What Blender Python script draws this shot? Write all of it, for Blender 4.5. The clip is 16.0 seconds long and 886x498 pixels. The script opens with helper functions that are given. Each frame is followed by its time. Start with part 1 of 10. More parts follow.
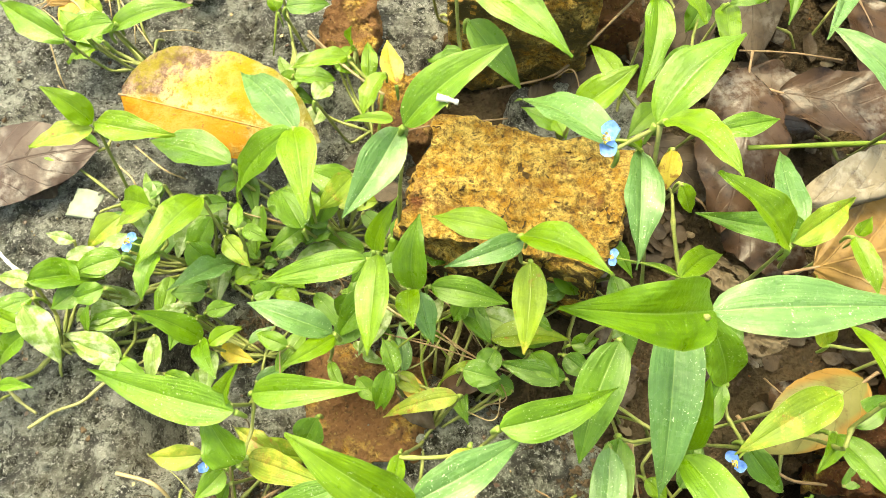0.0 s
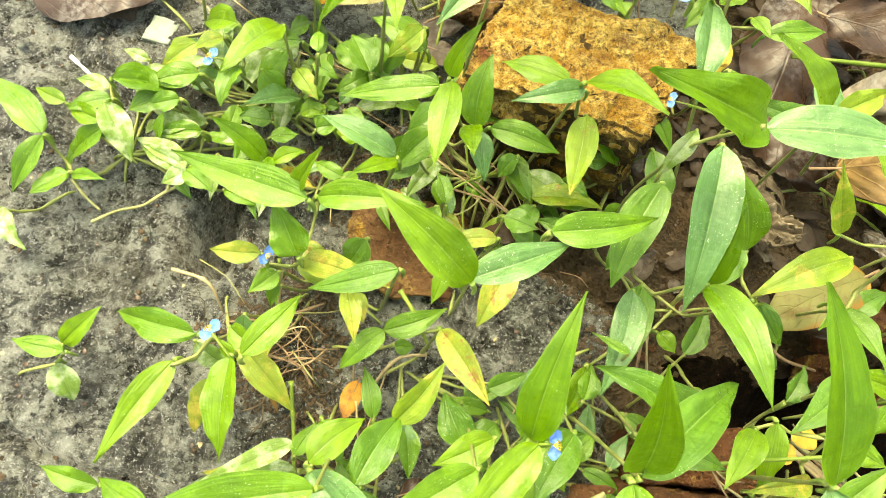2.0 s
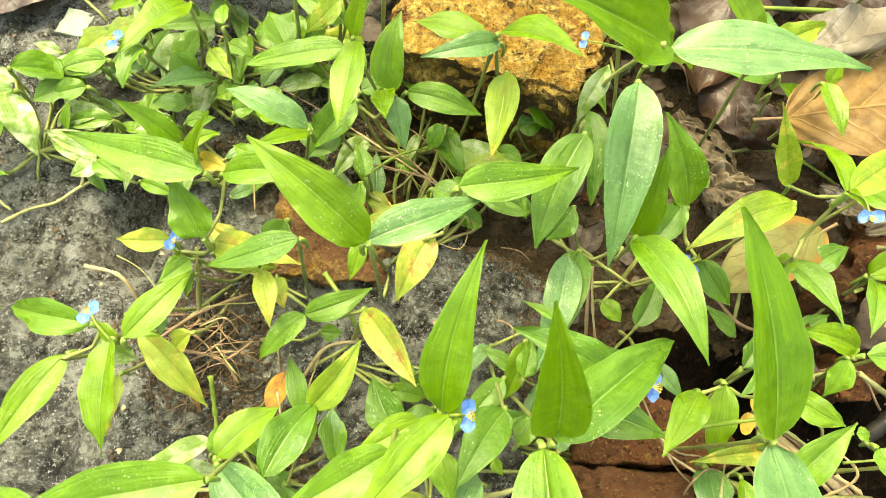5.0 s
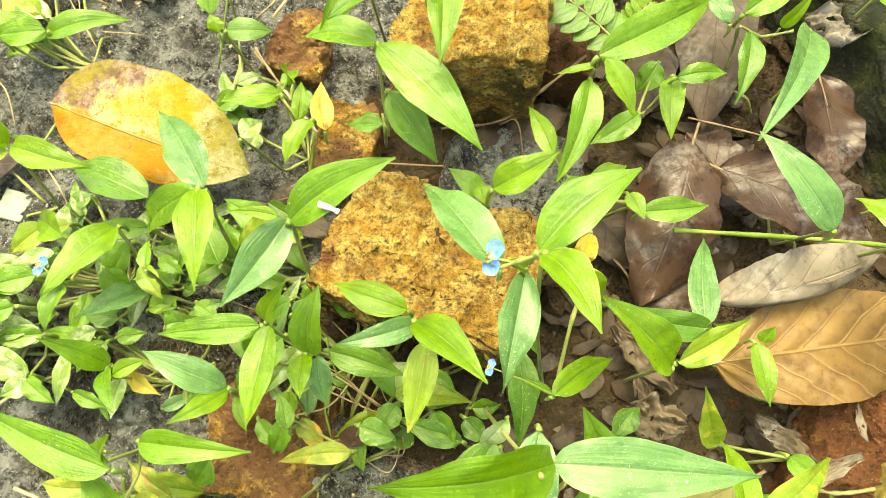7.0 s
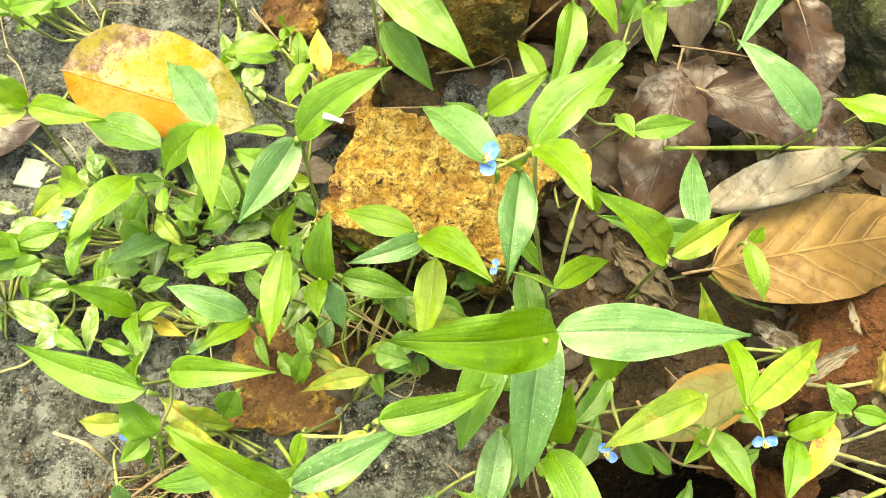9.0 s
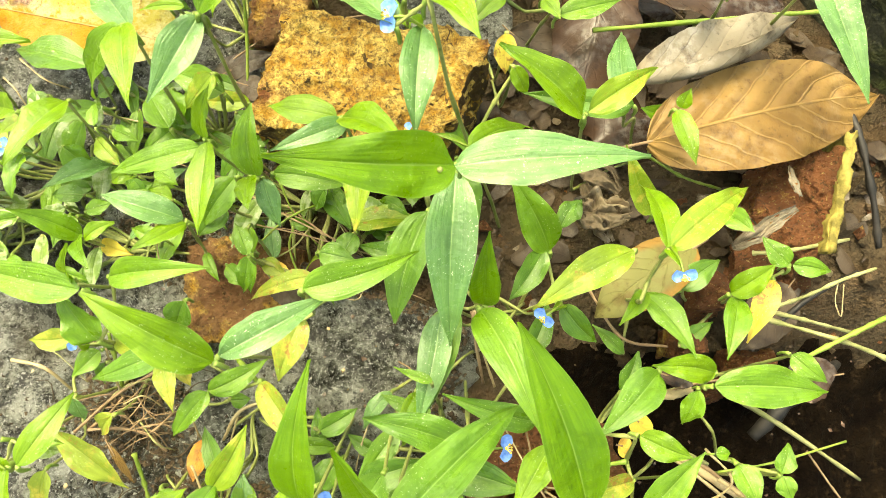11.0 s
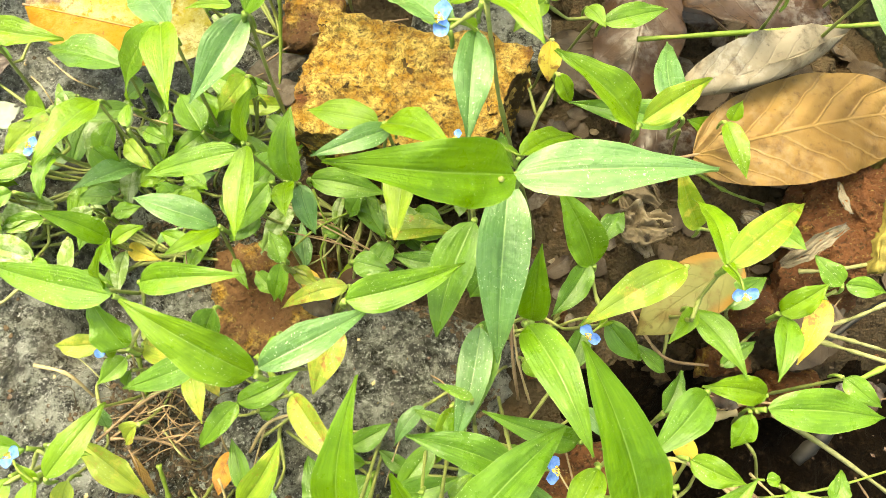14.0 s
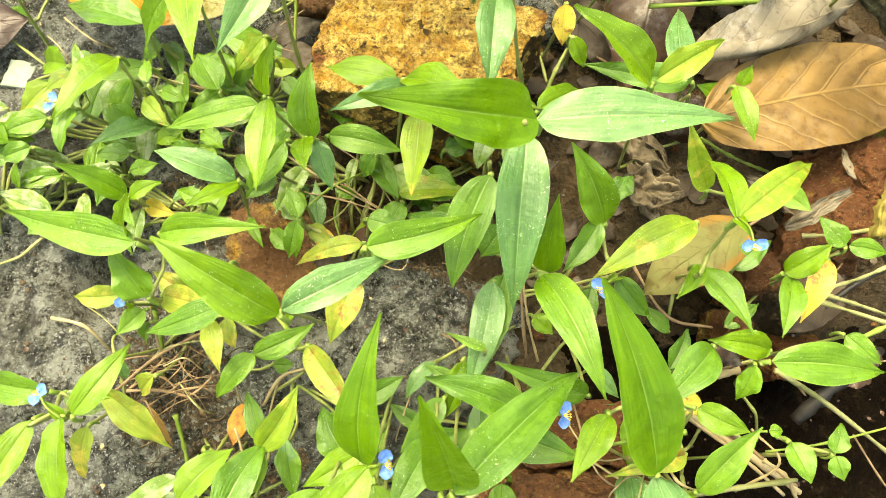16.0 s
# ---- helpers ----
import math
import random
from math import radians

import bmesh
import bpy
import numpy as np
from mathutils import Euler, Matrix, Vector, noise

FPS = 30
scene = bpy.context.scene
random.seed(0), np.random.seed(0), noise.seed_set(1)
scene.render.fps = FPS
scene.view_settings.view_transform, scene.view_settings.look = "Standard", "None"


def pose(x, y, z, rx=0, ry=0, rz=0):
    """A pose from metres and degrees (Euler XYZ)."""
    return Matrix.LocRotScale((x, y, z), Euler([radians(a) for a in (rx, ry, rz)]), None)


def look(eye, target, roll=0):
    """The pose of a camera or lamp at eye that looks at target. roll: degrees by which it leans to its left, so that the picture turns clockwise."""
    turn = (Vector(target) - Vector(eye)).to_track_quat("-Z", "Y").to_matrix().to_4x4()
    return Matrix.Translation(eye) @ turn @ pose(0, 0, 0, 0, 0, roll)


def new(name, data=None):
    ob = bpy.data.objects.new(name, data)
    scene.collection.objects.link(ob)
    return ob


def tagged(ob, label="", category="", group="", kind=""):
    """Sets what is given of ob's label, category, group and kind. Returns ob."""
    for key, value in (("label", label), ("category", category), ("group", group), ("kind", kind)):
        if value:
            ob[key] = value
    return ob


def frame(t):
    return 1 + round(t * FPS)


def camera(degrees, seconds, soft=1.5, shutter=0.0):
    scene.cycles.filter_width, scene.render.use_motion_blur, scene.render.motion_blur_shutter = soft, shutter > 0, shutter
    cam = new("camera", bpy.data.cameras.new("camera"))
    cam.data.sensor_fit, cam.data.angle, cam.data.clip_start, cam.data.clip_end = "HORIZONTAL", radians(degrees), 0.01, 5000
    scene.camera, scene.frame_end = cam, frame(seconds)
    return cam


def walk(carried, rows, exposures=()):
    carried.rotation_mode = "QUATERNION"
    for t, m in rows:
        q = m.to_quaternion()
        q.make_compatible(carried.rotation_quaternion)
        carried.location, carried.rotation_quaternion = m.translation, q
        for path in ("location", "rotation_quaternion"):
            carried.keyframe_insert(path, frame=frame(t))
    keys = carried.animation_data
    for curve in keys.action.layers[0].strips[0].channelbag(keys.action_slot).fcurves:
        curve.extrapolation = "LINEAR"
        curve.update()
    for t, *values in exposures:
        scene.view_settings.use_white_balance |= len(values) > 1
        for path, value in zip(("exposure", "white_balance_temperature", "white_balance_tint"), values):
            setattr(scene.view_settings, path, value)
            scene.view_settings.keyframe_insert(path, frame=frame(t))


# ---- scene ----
# ---- camera ----
cam = camera(62.35, 16.0, soft=0.75)
ROWS = [
    (0.0, 0.0000, 0.0000, 0.3787, 20.00, -0.00, 0.00),
    (0.5, -0.0016, -0.0098, 0.3716, 18.53, -1.94, 2.90),
    (1.0, -0.0088, -0.0198, 0.3725, 17.63, -3.04, 5.06),
    (1.5, -0.0127, -0.0461, 0.3817, 16.53, -2.83, 6.76),
    (2.0, -0.0260, -0.0686, 0.3840, 17.48, -3.39, 7.19),
    (2.5, -0.0180, -0.0891, 0.3606, 18.23, -3.06, 5.31),
    (3.0, 0.0000, -0.1123, 0.3490, 20.43, -3.06, 3.77),
    (3.5, -0.0080, -0.1361, 0.3402, 19.74, -2.60, 4.49),
    (4.0, -0.0049, -0.1247, 0.3480, 20.03, -2.09, 4.40),
    (6.5, 0.0375, 0.0184, 0.3755, 16.30, -1.90, 4.17),
    (7.0, 0.0387, 0.0556, 0.3957, 15.43, -1.80, 5.67),
    (7.5, 0.0414, 0.0817, 0.4182, 16.95, -1.22, 3.77),
    (8.0, 0.0405, 0.0641, 0.4241, 16.97, -0.67, 2.88),
    (8.5, 0.0382, 0.0394, 0.4116, 15.57, -0.45, 2.58),
    (11.0, 0.0778, -0.0275, 0.3921, 14.30, 1.54, -2.02),
    (11.5, 0.0779, -0.0371, 0.3788, 13.41, 2.60, -3.56),
    (12.0, 0.0708, -0.0416, 0.3633, 13.63, 2.83, -3.98),
    (12.5, 0.0768, -0.0425, 0.3493, 12.63, 2.13, -3.46),
    (13.0, 0.0756, -0.0446, 0.3475, 12.31, 1.85, -2.78),
    (13.5, 0.0777, -0.0325, 0.3727, 14.16, 1.32, -2.41),
    (14.0, 0.0611, -0.0235, 0.3829, 15.03, 1.52, -0.82),
    (14.5, 0.0532, -0.0245, 0.3822, 14.67, 2.33, -0.57),
    (15.0, 0.0504, -0.0288, 0.3893, 14.97, 2.11, -0.03),
    (15.5, 0.0567, -0.0392, 0.3866, 14.10, 1.50, -0.32),
    (16.0, 0.0517, -0.0400, 0.3865, 14.24, 0.83, -0.14),
]
walk(cam, [(t, pose(x, y, z, rx, ry, rz)) for t, x, y, z, rx, ry, rz in ROWS], exposures=[(0.0, 1.57, 8150, -8), (2.0, 1.57, 8150, -8), (4.0, 1.63, 8150, -7), (6.5, 1.54, 8150, -8), (8.5, 1.57, 8150, -8), (11.0, 1.65, 8150, -7), (16.0, 1.59, 8150, -7)])

# ---- light: bright overcast sky, soft high sun ----
world = bpy.data.worlds.new("sky")
scene.world = world
world.use_nodes = True
wn = world.node_tree.nodes
sky = wn.new("ShaderNodeTexSky")
sky.sky_type = "NISHITA"
sky.sun_disc = False
sky.sun_elevation, sky.sun_rotation = radians(68), radians(-30)
sky.air_density, sky.dust_density = 1.0, 8.0
wn["Background"].inputs["Strength"].default_value = 0.245
world.node_tree.links.new(sky.outputs["Color"], wn["Background"].inputs["Color"])
sun = new("sun", bpy.data.lights.new("sun", "SUN"))
sun.data.energy, sun.data.angle, sun.data.color = 0.75, radians(30), (1.0, 0.93, 0.78)
sun.matrix_world = look((-0.35, 0.62, 1.8), (0, 0, 0))


# ---- material helpers ----
class Nodes:
    """Short ways to add shader nodes to one material."""

    def __init__(self, name, roughness=0.6):
        self.m = bpy.data.materials.new(name)
        self.m.use_nodes = True
        self.t = self.m.node_tree
        self.shader = self.t.nodes["Principled BSDF"]
        self.shader.inputs["Roughness"].default_value = roughness
        self.shader.inputs["Specular IOR Level"].default_value = 0.25
        self.out = self.t.nodes["Material Output"]

    def add(self, kind, **values):
        n = self.t.nodes.new("ShaderNode" + kind)
        for k, v in values.items():
            n.inputs[k].default_value = v
        return n

    def link(self, a, b):
        self.t.links.new(a, b)

    def coords(self, which="Object"):
        return self.t.nodes.new("ShaderNodeTexCoord").outputs[which]

    def noise(self, scale, detail=4.0, where=None, rough=0.6):
        n = self.add("TexNoise", Scale=scale, Detail=detail, Roughness=rough)
        self.link(where if where is not None else self.coords(), n.inputs["Vector"])
        return n.outputs["Fac"]

    def cells(self, scale, where=None, out="Distance"):
        n = self.add("TexVoronoi", Scale=scale)
        self.link(where if where is not None else self.coords(), n.inputs["Vector"])
        return n.outputs[out]

    def ramp(self, fac, *stops):
        n = self.t.nodes.new("ShaderNodeValToRGB")
        e = n.color_ramp.elements
        while len(e) < len(stops):
            e.new(0.5)
        for el, (p, c) in zip(e, stops):
            el.position = p
            el.color = (*c, 1) if len(c) == 3 else (c[0], c[0], c[0], 1)
        self.link(fac, n.inputs["Fac"])
        return n.outputs["Color"]

    def mix(self, fac, a, b, blend="MIX"):
        n = self.t.nodes.new("ShaderNodeMix")
        n.data_type, n.blend_type = "RGBA", blend
        for s, v in ((n.inputs[0], fac), (n.inputs[6], a), (n.inputs[7], b)):
            if isinstance(v, (int, float)):
                s.default_value = v
            elif isinstance(v, tuple):
                s.default_value = (*v, 1)
            else:
                self.link(v, s)
        return n.outputs[2]

    def math(self, op, a, b=0.0):
        n = self.t.nodes.new("ShaderNodeMath")
        n.operation = op
        for s, v in zip(n.inputs, (a, b)):
            if isinstance(v, (int, float)):
                s.default_value = v
            else:
                self.link(v, s)
        return n.outputs[0]

    def chance(self):
        return self.t.nodes.new("ShaderNodeObjectInfo").outputs["Random"]

    def bump(self, height, strength, distance):
        n = self.add("Bump", Strength=strength, Distance=distance)
        self.link(height, n.inputs["Height"])
        self.link(n.outputs["Normal"], self.shader.inputs["Normal"])
        return n.outputs["Normal"]

    def colour(self, c):
        self.link(c, self.shader.inputs["Base Color"])
        return self.m


def blade(name, dark, light, rough=0.36, glow=0.38, yellow=0.0, brown=0.0, pale=0.0, fleck=0.5, wax=0.22):
    """A living leaf: parallel veins, a paler midrib, pale flecks; yellowing and brown spots where it ages."""
    n = Nodes(name, rough)
    uv = n.coords("UV")
    s = n.t.nodes.new("ShaderNodeSeparateXYZ")
    n.link(uv, s.inputs[0])
    u, v = s.outputs[0], s.outputs[1]
    off = n.t.nodes.new("ShaderNodeVectorMath")
    off.operation = "ADD"
    n.link(n.coords(), off.inputs[0])
    n.link(n.chance(), off.inputs[1])
    where = off.outputs[0]
    big = n.noise(26, 3, where)
    fine = n.noise(420, 3, where)
    st = n.t.nodes.new("ShaderNodeVectorMath")
    st.operation = "MULTIPLY"
    n.link(uv, st.inputs[0])
    st.inputs[1].default_value = (22, 1.2, 1)
    add = n.t.nodes.new("ShaderNodeVectorMath")
    add.operation = "ADD"
    n.link(st.outputs[0], add.inputs[0])
    n.link(n.chance(), add.inputs[1])
    streak = n.noise(1.6, 3, add.outputs[0])
    st2 = n.t.nodes.new("ShaderNodeVectorMath")
    st2.operation = "MULTIPLY"
    n.link(add.outputs[0], st2.inputs[0])
    st2.inputs[1].default_value = (3.2, 1.0, 1)
    veins = n.noise(1.3, 4, st2.outputs[0], 0.7)
    c = n.mix(n.ramp(big, (0.3, (0,)), (0.7, (1,))), dark, light)
    c = n.mix(n.math("MULTIPLY", n.chance(), 0.45), c, light)
    c = n.mix(n.ramp(streak, (0.45, (0,)), (0.75, (0.24,))), c, tuple(min(1, x * 1.45 + 0.01) for x in light))
    c = n.mix(n.ramp(veins, (0.35, (0.12,)), (0.55, (0,))), c, dark)
    st3 = n.t.nodes.new("ShaderNodeVectorMath")
    st3.operation = "MULTIPLY"
    n.link(add.outputs[0], st3.inputs[0])
    st3.inputs[1].default_value = (0.16, 1.3, 1)
    # Broad whitish sheen, put into the colour as paler patches
    sheen = n.ramp(n.noise(1.5, 3, st3.outputs[0]), (0.46, (0,)), (0.66, (0.65,)))
    c = n.mix(sheen, c, tuple(min(1, x * 1.2 + k) for x, k in zip(light, (0.03, 0.035, 0.008))))
    blot = n.noise(110, 4, where)
    c = n.mix(n.ramp(blot, (0.5, (0,)), (0.68, (0.45,))), c, tuple(x * 0.7 for x in dark))
    rib = n.math("ABSOLUTE", n.math("SUBTRACT", u, 0.5))
    cord = n.math("SINE", n.math("ADD", n.math("MULTIPLY", rib, 76.0), n.math("MULTIPLY", streak, 3.0)))
    cord = n.math("ADD", n.math("MULTIPLY", cord, 0.5), 0.5)
    patchy = n.ramp(n.noise(70, 3, where), (0.42, (0.0,)), (0.62, (1,)))
    c = n.mix(n.math("MULTIPLY", n.ramp(cord, (0.62, (0,)), (0.95, (0.1,))), patchy), c, tuple(min(1, x * 1.35 + 0.012) for x in light))
    c = n.mix(n.math("MULTIPLY", n.ramp(cord, (0.05, (0.08,)), (0.4, (0,))), patchy), c, tuple(x * 0.75 for x in dark))
    ribmask = n.ramp(rib, (0.003, (1,)), (0.018, (0,)))
    valley = n.math("MULTIPLY", n.ramp(rib, (0.015, (0,)), (0.03, (1,))), n.ramp(rib, (0.035, (1,)), (0.16, (0,))))
    c = n.mix(n.math("MULTIPLY", valley, 0.14), c, tuple(x * 0.8 for x in dark))
    c = n.mix(n.math("MULTIPLY", ribmask, 0.28), c, (0.33, 0.46, 0.13))
    rim = n.ramp(rib, (0.475, (0,)), (0.495, (0.14,)))
    c = n.mix(rim, c, (0.4, 0.5, 0.18))
    flecks = n.ramp(n.noise(1100, 2, where), (0.64, (0,)), (0.7, (1,)))
    patch = n.ramp(n.noise(60, 3, where), (0.46, (0.12,)), (0.62, (1,)))
    c = n.mix(n.math("MULTIPLY", n.math("MULTIPLY", flecks, patch), fleck), c, (0.6, 0.68, 0.42))
    if pale:
        dust = n.ramp(n.noise(160, 5, where), (0.45, (0,)), (0.62, (1,)))
        c = n.mix(n.math("MULTIPLY", dust, pale), c, (0.5, 0.56, 0.36))
    if yellow > 0:
        y = n.ramp(n.math("ADD", n.noise(95, 7, where, 0.72), n.math("MULTIPLY", v, 0.07)), (0.62 - 0.25 * yellow, (0,)), (0.75 - 0.2 * yellow, (1,)))
        c = n.mix(n.math("MULTIPLY", y, 0.85), c, (0.5, 0.4, 0.07))
    if brown:
        b = n.ramp(n.noise(210, 6, where, 0.7), (0.64 - 0.12 * brown, (0,)), (0.69 - 0.12 * brown, (1,)))
        c = n.mix(n.math("MULTIPLY", b, n.ramp(n.noise(30, 2, where), (0.42, (0,)), (0.58, (1,)))), c, (0.27, 0.14, 0.035))
    st4 = n.t.nodes.new("ShaderNodeVectorMath")
    st4.operation = "MULTIPLY"
    n.link(add.outputs[0], st4.inputs[0])
    st4.inputs[1].default_value = (0.24, 0.8, 1)
    plait = n.noise(1.5, 2, st4.outputs[0])
    h = n.math("ADD", n.math("ADD", n.math("MULTIPLY", veins, 0.22), n.math("MULTIPLY", plait, 0.9)), n.math("ADD", n.math("MULTIPLY", fine, 0.5), n.math("MULTIPLY", n.noise(90, 3, where), 2.6)))
    h = n.math("ADD", h, n.math("MULTIPLY", cord, 0.06))
    h = n.math("SUBTRACT", h, n.math("MULTIPLY", n.ramp(rib, (0.006, (1,)), (0.05, (0,))), 0.5))
    nor = n.bump(h, 0.6, 0.0011)
    n.colour(c)
    n.link(n.ramp(blot, (0.3, (rough - 0.04,)), (0.7, (rough + 0.16,))), n.shader.inputs["Roughness"])
    n.shader.inputs["Specular IOR Level"].default_value = 0.4
    n.shader.inputs["Coat Weight"].default_value = wax
    n.shader.inputs["Coat Roughness"].default_value = 0.3
    tr = n.add("BsdfTranslucent")
    n.link(n.mix(0.3, c, (0.36, 0.56, 0.03)), tr.inputs["Color"])
    n.link(nor, tr.inputs["Normal"])
    both = n.add("MixShader", Fac=glow)
    n.link(n.shader.outputs[0], both.inputs[1])
    n.link(tr.outputs[0], both.inputs[2])
    n.link(both.outputs[0], n.out.inputs["Surface"])
    return n.m


LEAF = {
    "y": blade("leaf_bright_green", (0.0759, 0.164, 0.00176), (0.143, 0.259, 0.0041), 0.27, 0.34, fleck=0.45),
    "v": blade("leaf_vivid_green", (0.0587, 0.145, 0.00065), (0.107, 0.222, 0.0013), 0.3, 0.4, fleck=0.2),
    "g": blade("leaf_green", (0.0607, 0.147, 0.0052), (0.123, 0.244, 0.0104), 0.26, 0.3, fleck=0.65),
    # Bluer base colour: the sky's sheen on glossy leaves is put into it
    "b": blade("leaf_green_sky_sheen", (0.0515, 0.132, 0.0263), (0.103, 0.211, 0.0578), 0.22, 0.24, fleck=0.8, wax=0.42),
    "d": blade("leaf_deep_green", (0.0447, 0.118, 0.0065), (0.0915, 0.196, 0.0142), 0.26, 0.3, fleck=0.6),
    "t": blade("leaf_tinged_yellow", (0.114, 0.192, 0.0078), (0.204, 0.302, 0.0182), 0.3, 0.33, yellow=0.14, brown=0.35),
    "s": blade("leaf_spotted", (0.127, 0.186, 0.0117), (0.227, 0.293, 0.0293), 0.34, 0.3, yellow=0.32, brown=0.75),
    "o": blade("leaf_yellow", (0.381, 0.267, 0.00979), (0.508, 0.355, 0.0195), 0.38, 0.33, yellow=0.9, brown=0.95),
    "p": blade("leaf_dusty", (0.0999, 0.178, 0.0195), (0.173, 0.275, 0.0487), 0.4, 0.28, pale=0.65),
}


def fallen(name, a, b, stain, vein, edge=None, white=0.0, rough=0.55, side=46.0, faint=1.0, raised=0.0):
    """A dead leaf: side veins from the midrib, stains, a darker rim where it has one; raised veins get a shadow drawn
    in colour.
    """
    n = Nodes(name, rough)
    uv = n.coords("UV")
    s = n.t.nodes.new("ShaderNodeSeparateXYZ")
    n.link(uv, s.inputs[0])
    u, v = s.outputs[0], s.outputs[1]
    rib = n.math("ABSOLUTE", n.math("SUBTRACT", u, 0.5))
    wob = n.noise(5, 2, uv)
    slant = n.math("ADD", n.math("SUBTRACT", n.math("MULTIPLY", v, side), n.math("MULTIPLY", rib, side * 0.55)), n.math("MULTIPLY", wob, 3.0))
    lines = n.ramp(n.math("SINE", slant), (0.93, (0,)), (0.995, (1,)))
    ribmask = n.ramp(rib, (0.006, (1,)), (0.018, (0,)))
    marks = n.math("MAXIMUM", n.math("MULTIPLY", lines, 0.7), ribmask)
    c = n.mix(n.ramp(n.noise(22, 4), (0.35, (0,)), (0.65, (1,))), a, b)
    c = n.mix(n.ramp(n.noise(75, 5), (0.52, (0,)), (0.66, (0.85,))), c, stain)
    c = n.mix(n.ramp(n.noise(300, 3), (0.6, (0,)), (0.75, (0.5,))), c, tuple(x * 0.5 for x in stain))
    if edge:
        rim = n.ramp(n.math("ADD", n.math("MULTIPLY", rib, 1.5), n.math("ADD", n.math("MULTIPLY", n.noise(30, 3), 0.5), n.math("MULTIPLY", v, -0.35))), (0.62, (0,)), (0.78, (1,)))
        c = n.mix(rim, c, edge)
    c = n.mix(n.math("MULTIPLY", marks, 0.4 * faint), c, vein)
    if white:
        w = n.math("MULTIPLY", n.ramp(n.noise(34, 3), (0.5, (0,)), (0.66, (1,))), n.ramp(n.noise(260, 4), (0.4, (0,)), (0.6, (1,))))
        c = n.mix(n.math("MULTIPLY", w, white), c, (0.62, 0.6, 0.55))
    swell = n.math("MULTIPLY", n.math("SINE", slant), -1.1 * raised)
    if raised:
        # Shadow along one side of each raised vein, drawn in the colour
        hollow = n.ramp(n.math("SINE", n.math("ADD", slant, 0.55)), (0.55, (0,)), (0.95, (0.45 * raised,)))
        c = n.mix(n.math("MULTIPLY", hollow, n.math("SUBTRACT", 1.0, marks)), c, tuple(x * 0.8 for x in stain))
    ridge = n.math("MULTIPLY", marks, 1.3 * raised if raised else -1.2 * faint)
    n.bump(n.math("ADD", n.math("ADD", ridge, swell), n.math("ADD", n.noise(120, 4), n.noise(30, 2))), 0.6, 0.0012 + 0.001 * raised)
    n.colour(c)
    tr = n.add("BsdfTranslucent")
    n.link(c, tr.inputs["Color"])
    both = n.add("MixShader", Fac=0.18)
    n.link(n.shader.outputs[0], both.inputs[1])
    n.link(tr.outputs[0], both.inputs[2])
    n.link(both.outputs[0], n.out.inputs["Surface"])
    return n.m


DEAD = {
    "yellow2": fallen("fallen_small_yellow", (0.62, 0.44, 0.06), (0.6, 0.38, 0.08), (0.3, 0.16, 0.03), (0.66, 0.5, 0.14)),
    "orange": fallen("fallen_orange", (0.36, 0.16, 0.02), (0.42, 0.24, 0.03), (0.14, 0.055, 0.012), (0.45, 0.29, 0.07)),
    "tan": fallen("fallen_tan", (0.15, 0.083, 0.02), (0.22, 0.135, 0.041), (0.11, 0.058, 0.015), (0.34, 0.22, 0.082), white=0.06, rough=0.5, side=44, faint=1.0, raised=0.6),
    "grey": fallen("fallen_grey", (0.12, 0.098, 0.064), (0.235, 0.2, 0.145), (0.06, 0.043, 0.026), (0.28, 0.235, 0.17), white=0.25, faint=0.6),
    "brown": fallen("fallen_brown", (0.03, 0.016, 0.009), (0.07, 0.04, 0.024), (0.013, 0.007, 0.004), (0.085, 0.05, 0.03), white=0.16, rough=0.26, faint=0.15),
    "dull": fallen("fallen_dull", (0.038, 0.026, 0.016), (0.076, 0.054, 0.034), (0.019, 0.012, 0.008), (0.095, 0.068, 0.045), white=0.12, faint=0.5),
    "blotch": fallen("fallen_mouldy", (0.036, 0.023, 0.018), (0.064, 0.042, 0.034), (0.024, 0.015, 0.012), (0.085, 0.058, 0.046), white=0.2, rough=0.3, faint=0.5),
    "olive": fallen("fallen_olive", (0.115, 0.115, 0.028), (0.165, 0.155, 0.05), (0.1, 0.072, 0.016), (0.2, 0.185, 0.075), edge=(0.2, 0.11, 0.018), faint=0.5),
    "pale": fallen("crumbling_pale", (0.16, 0.13, 0.085), (0.32, 0.275, 0.19), (0.09, 0.065, 0.04), (0.34, 0.29, 0.21), white=0.3, faint=0.4),
    "dark": fallen("crumpled_brown", (0.08, 0.06, 0.036), (0.21, 0.165, 0.105), (0.045, 0.03, 0.017), (0.22, 0.175, 0.115), white=0.35, faint=0.4),
}


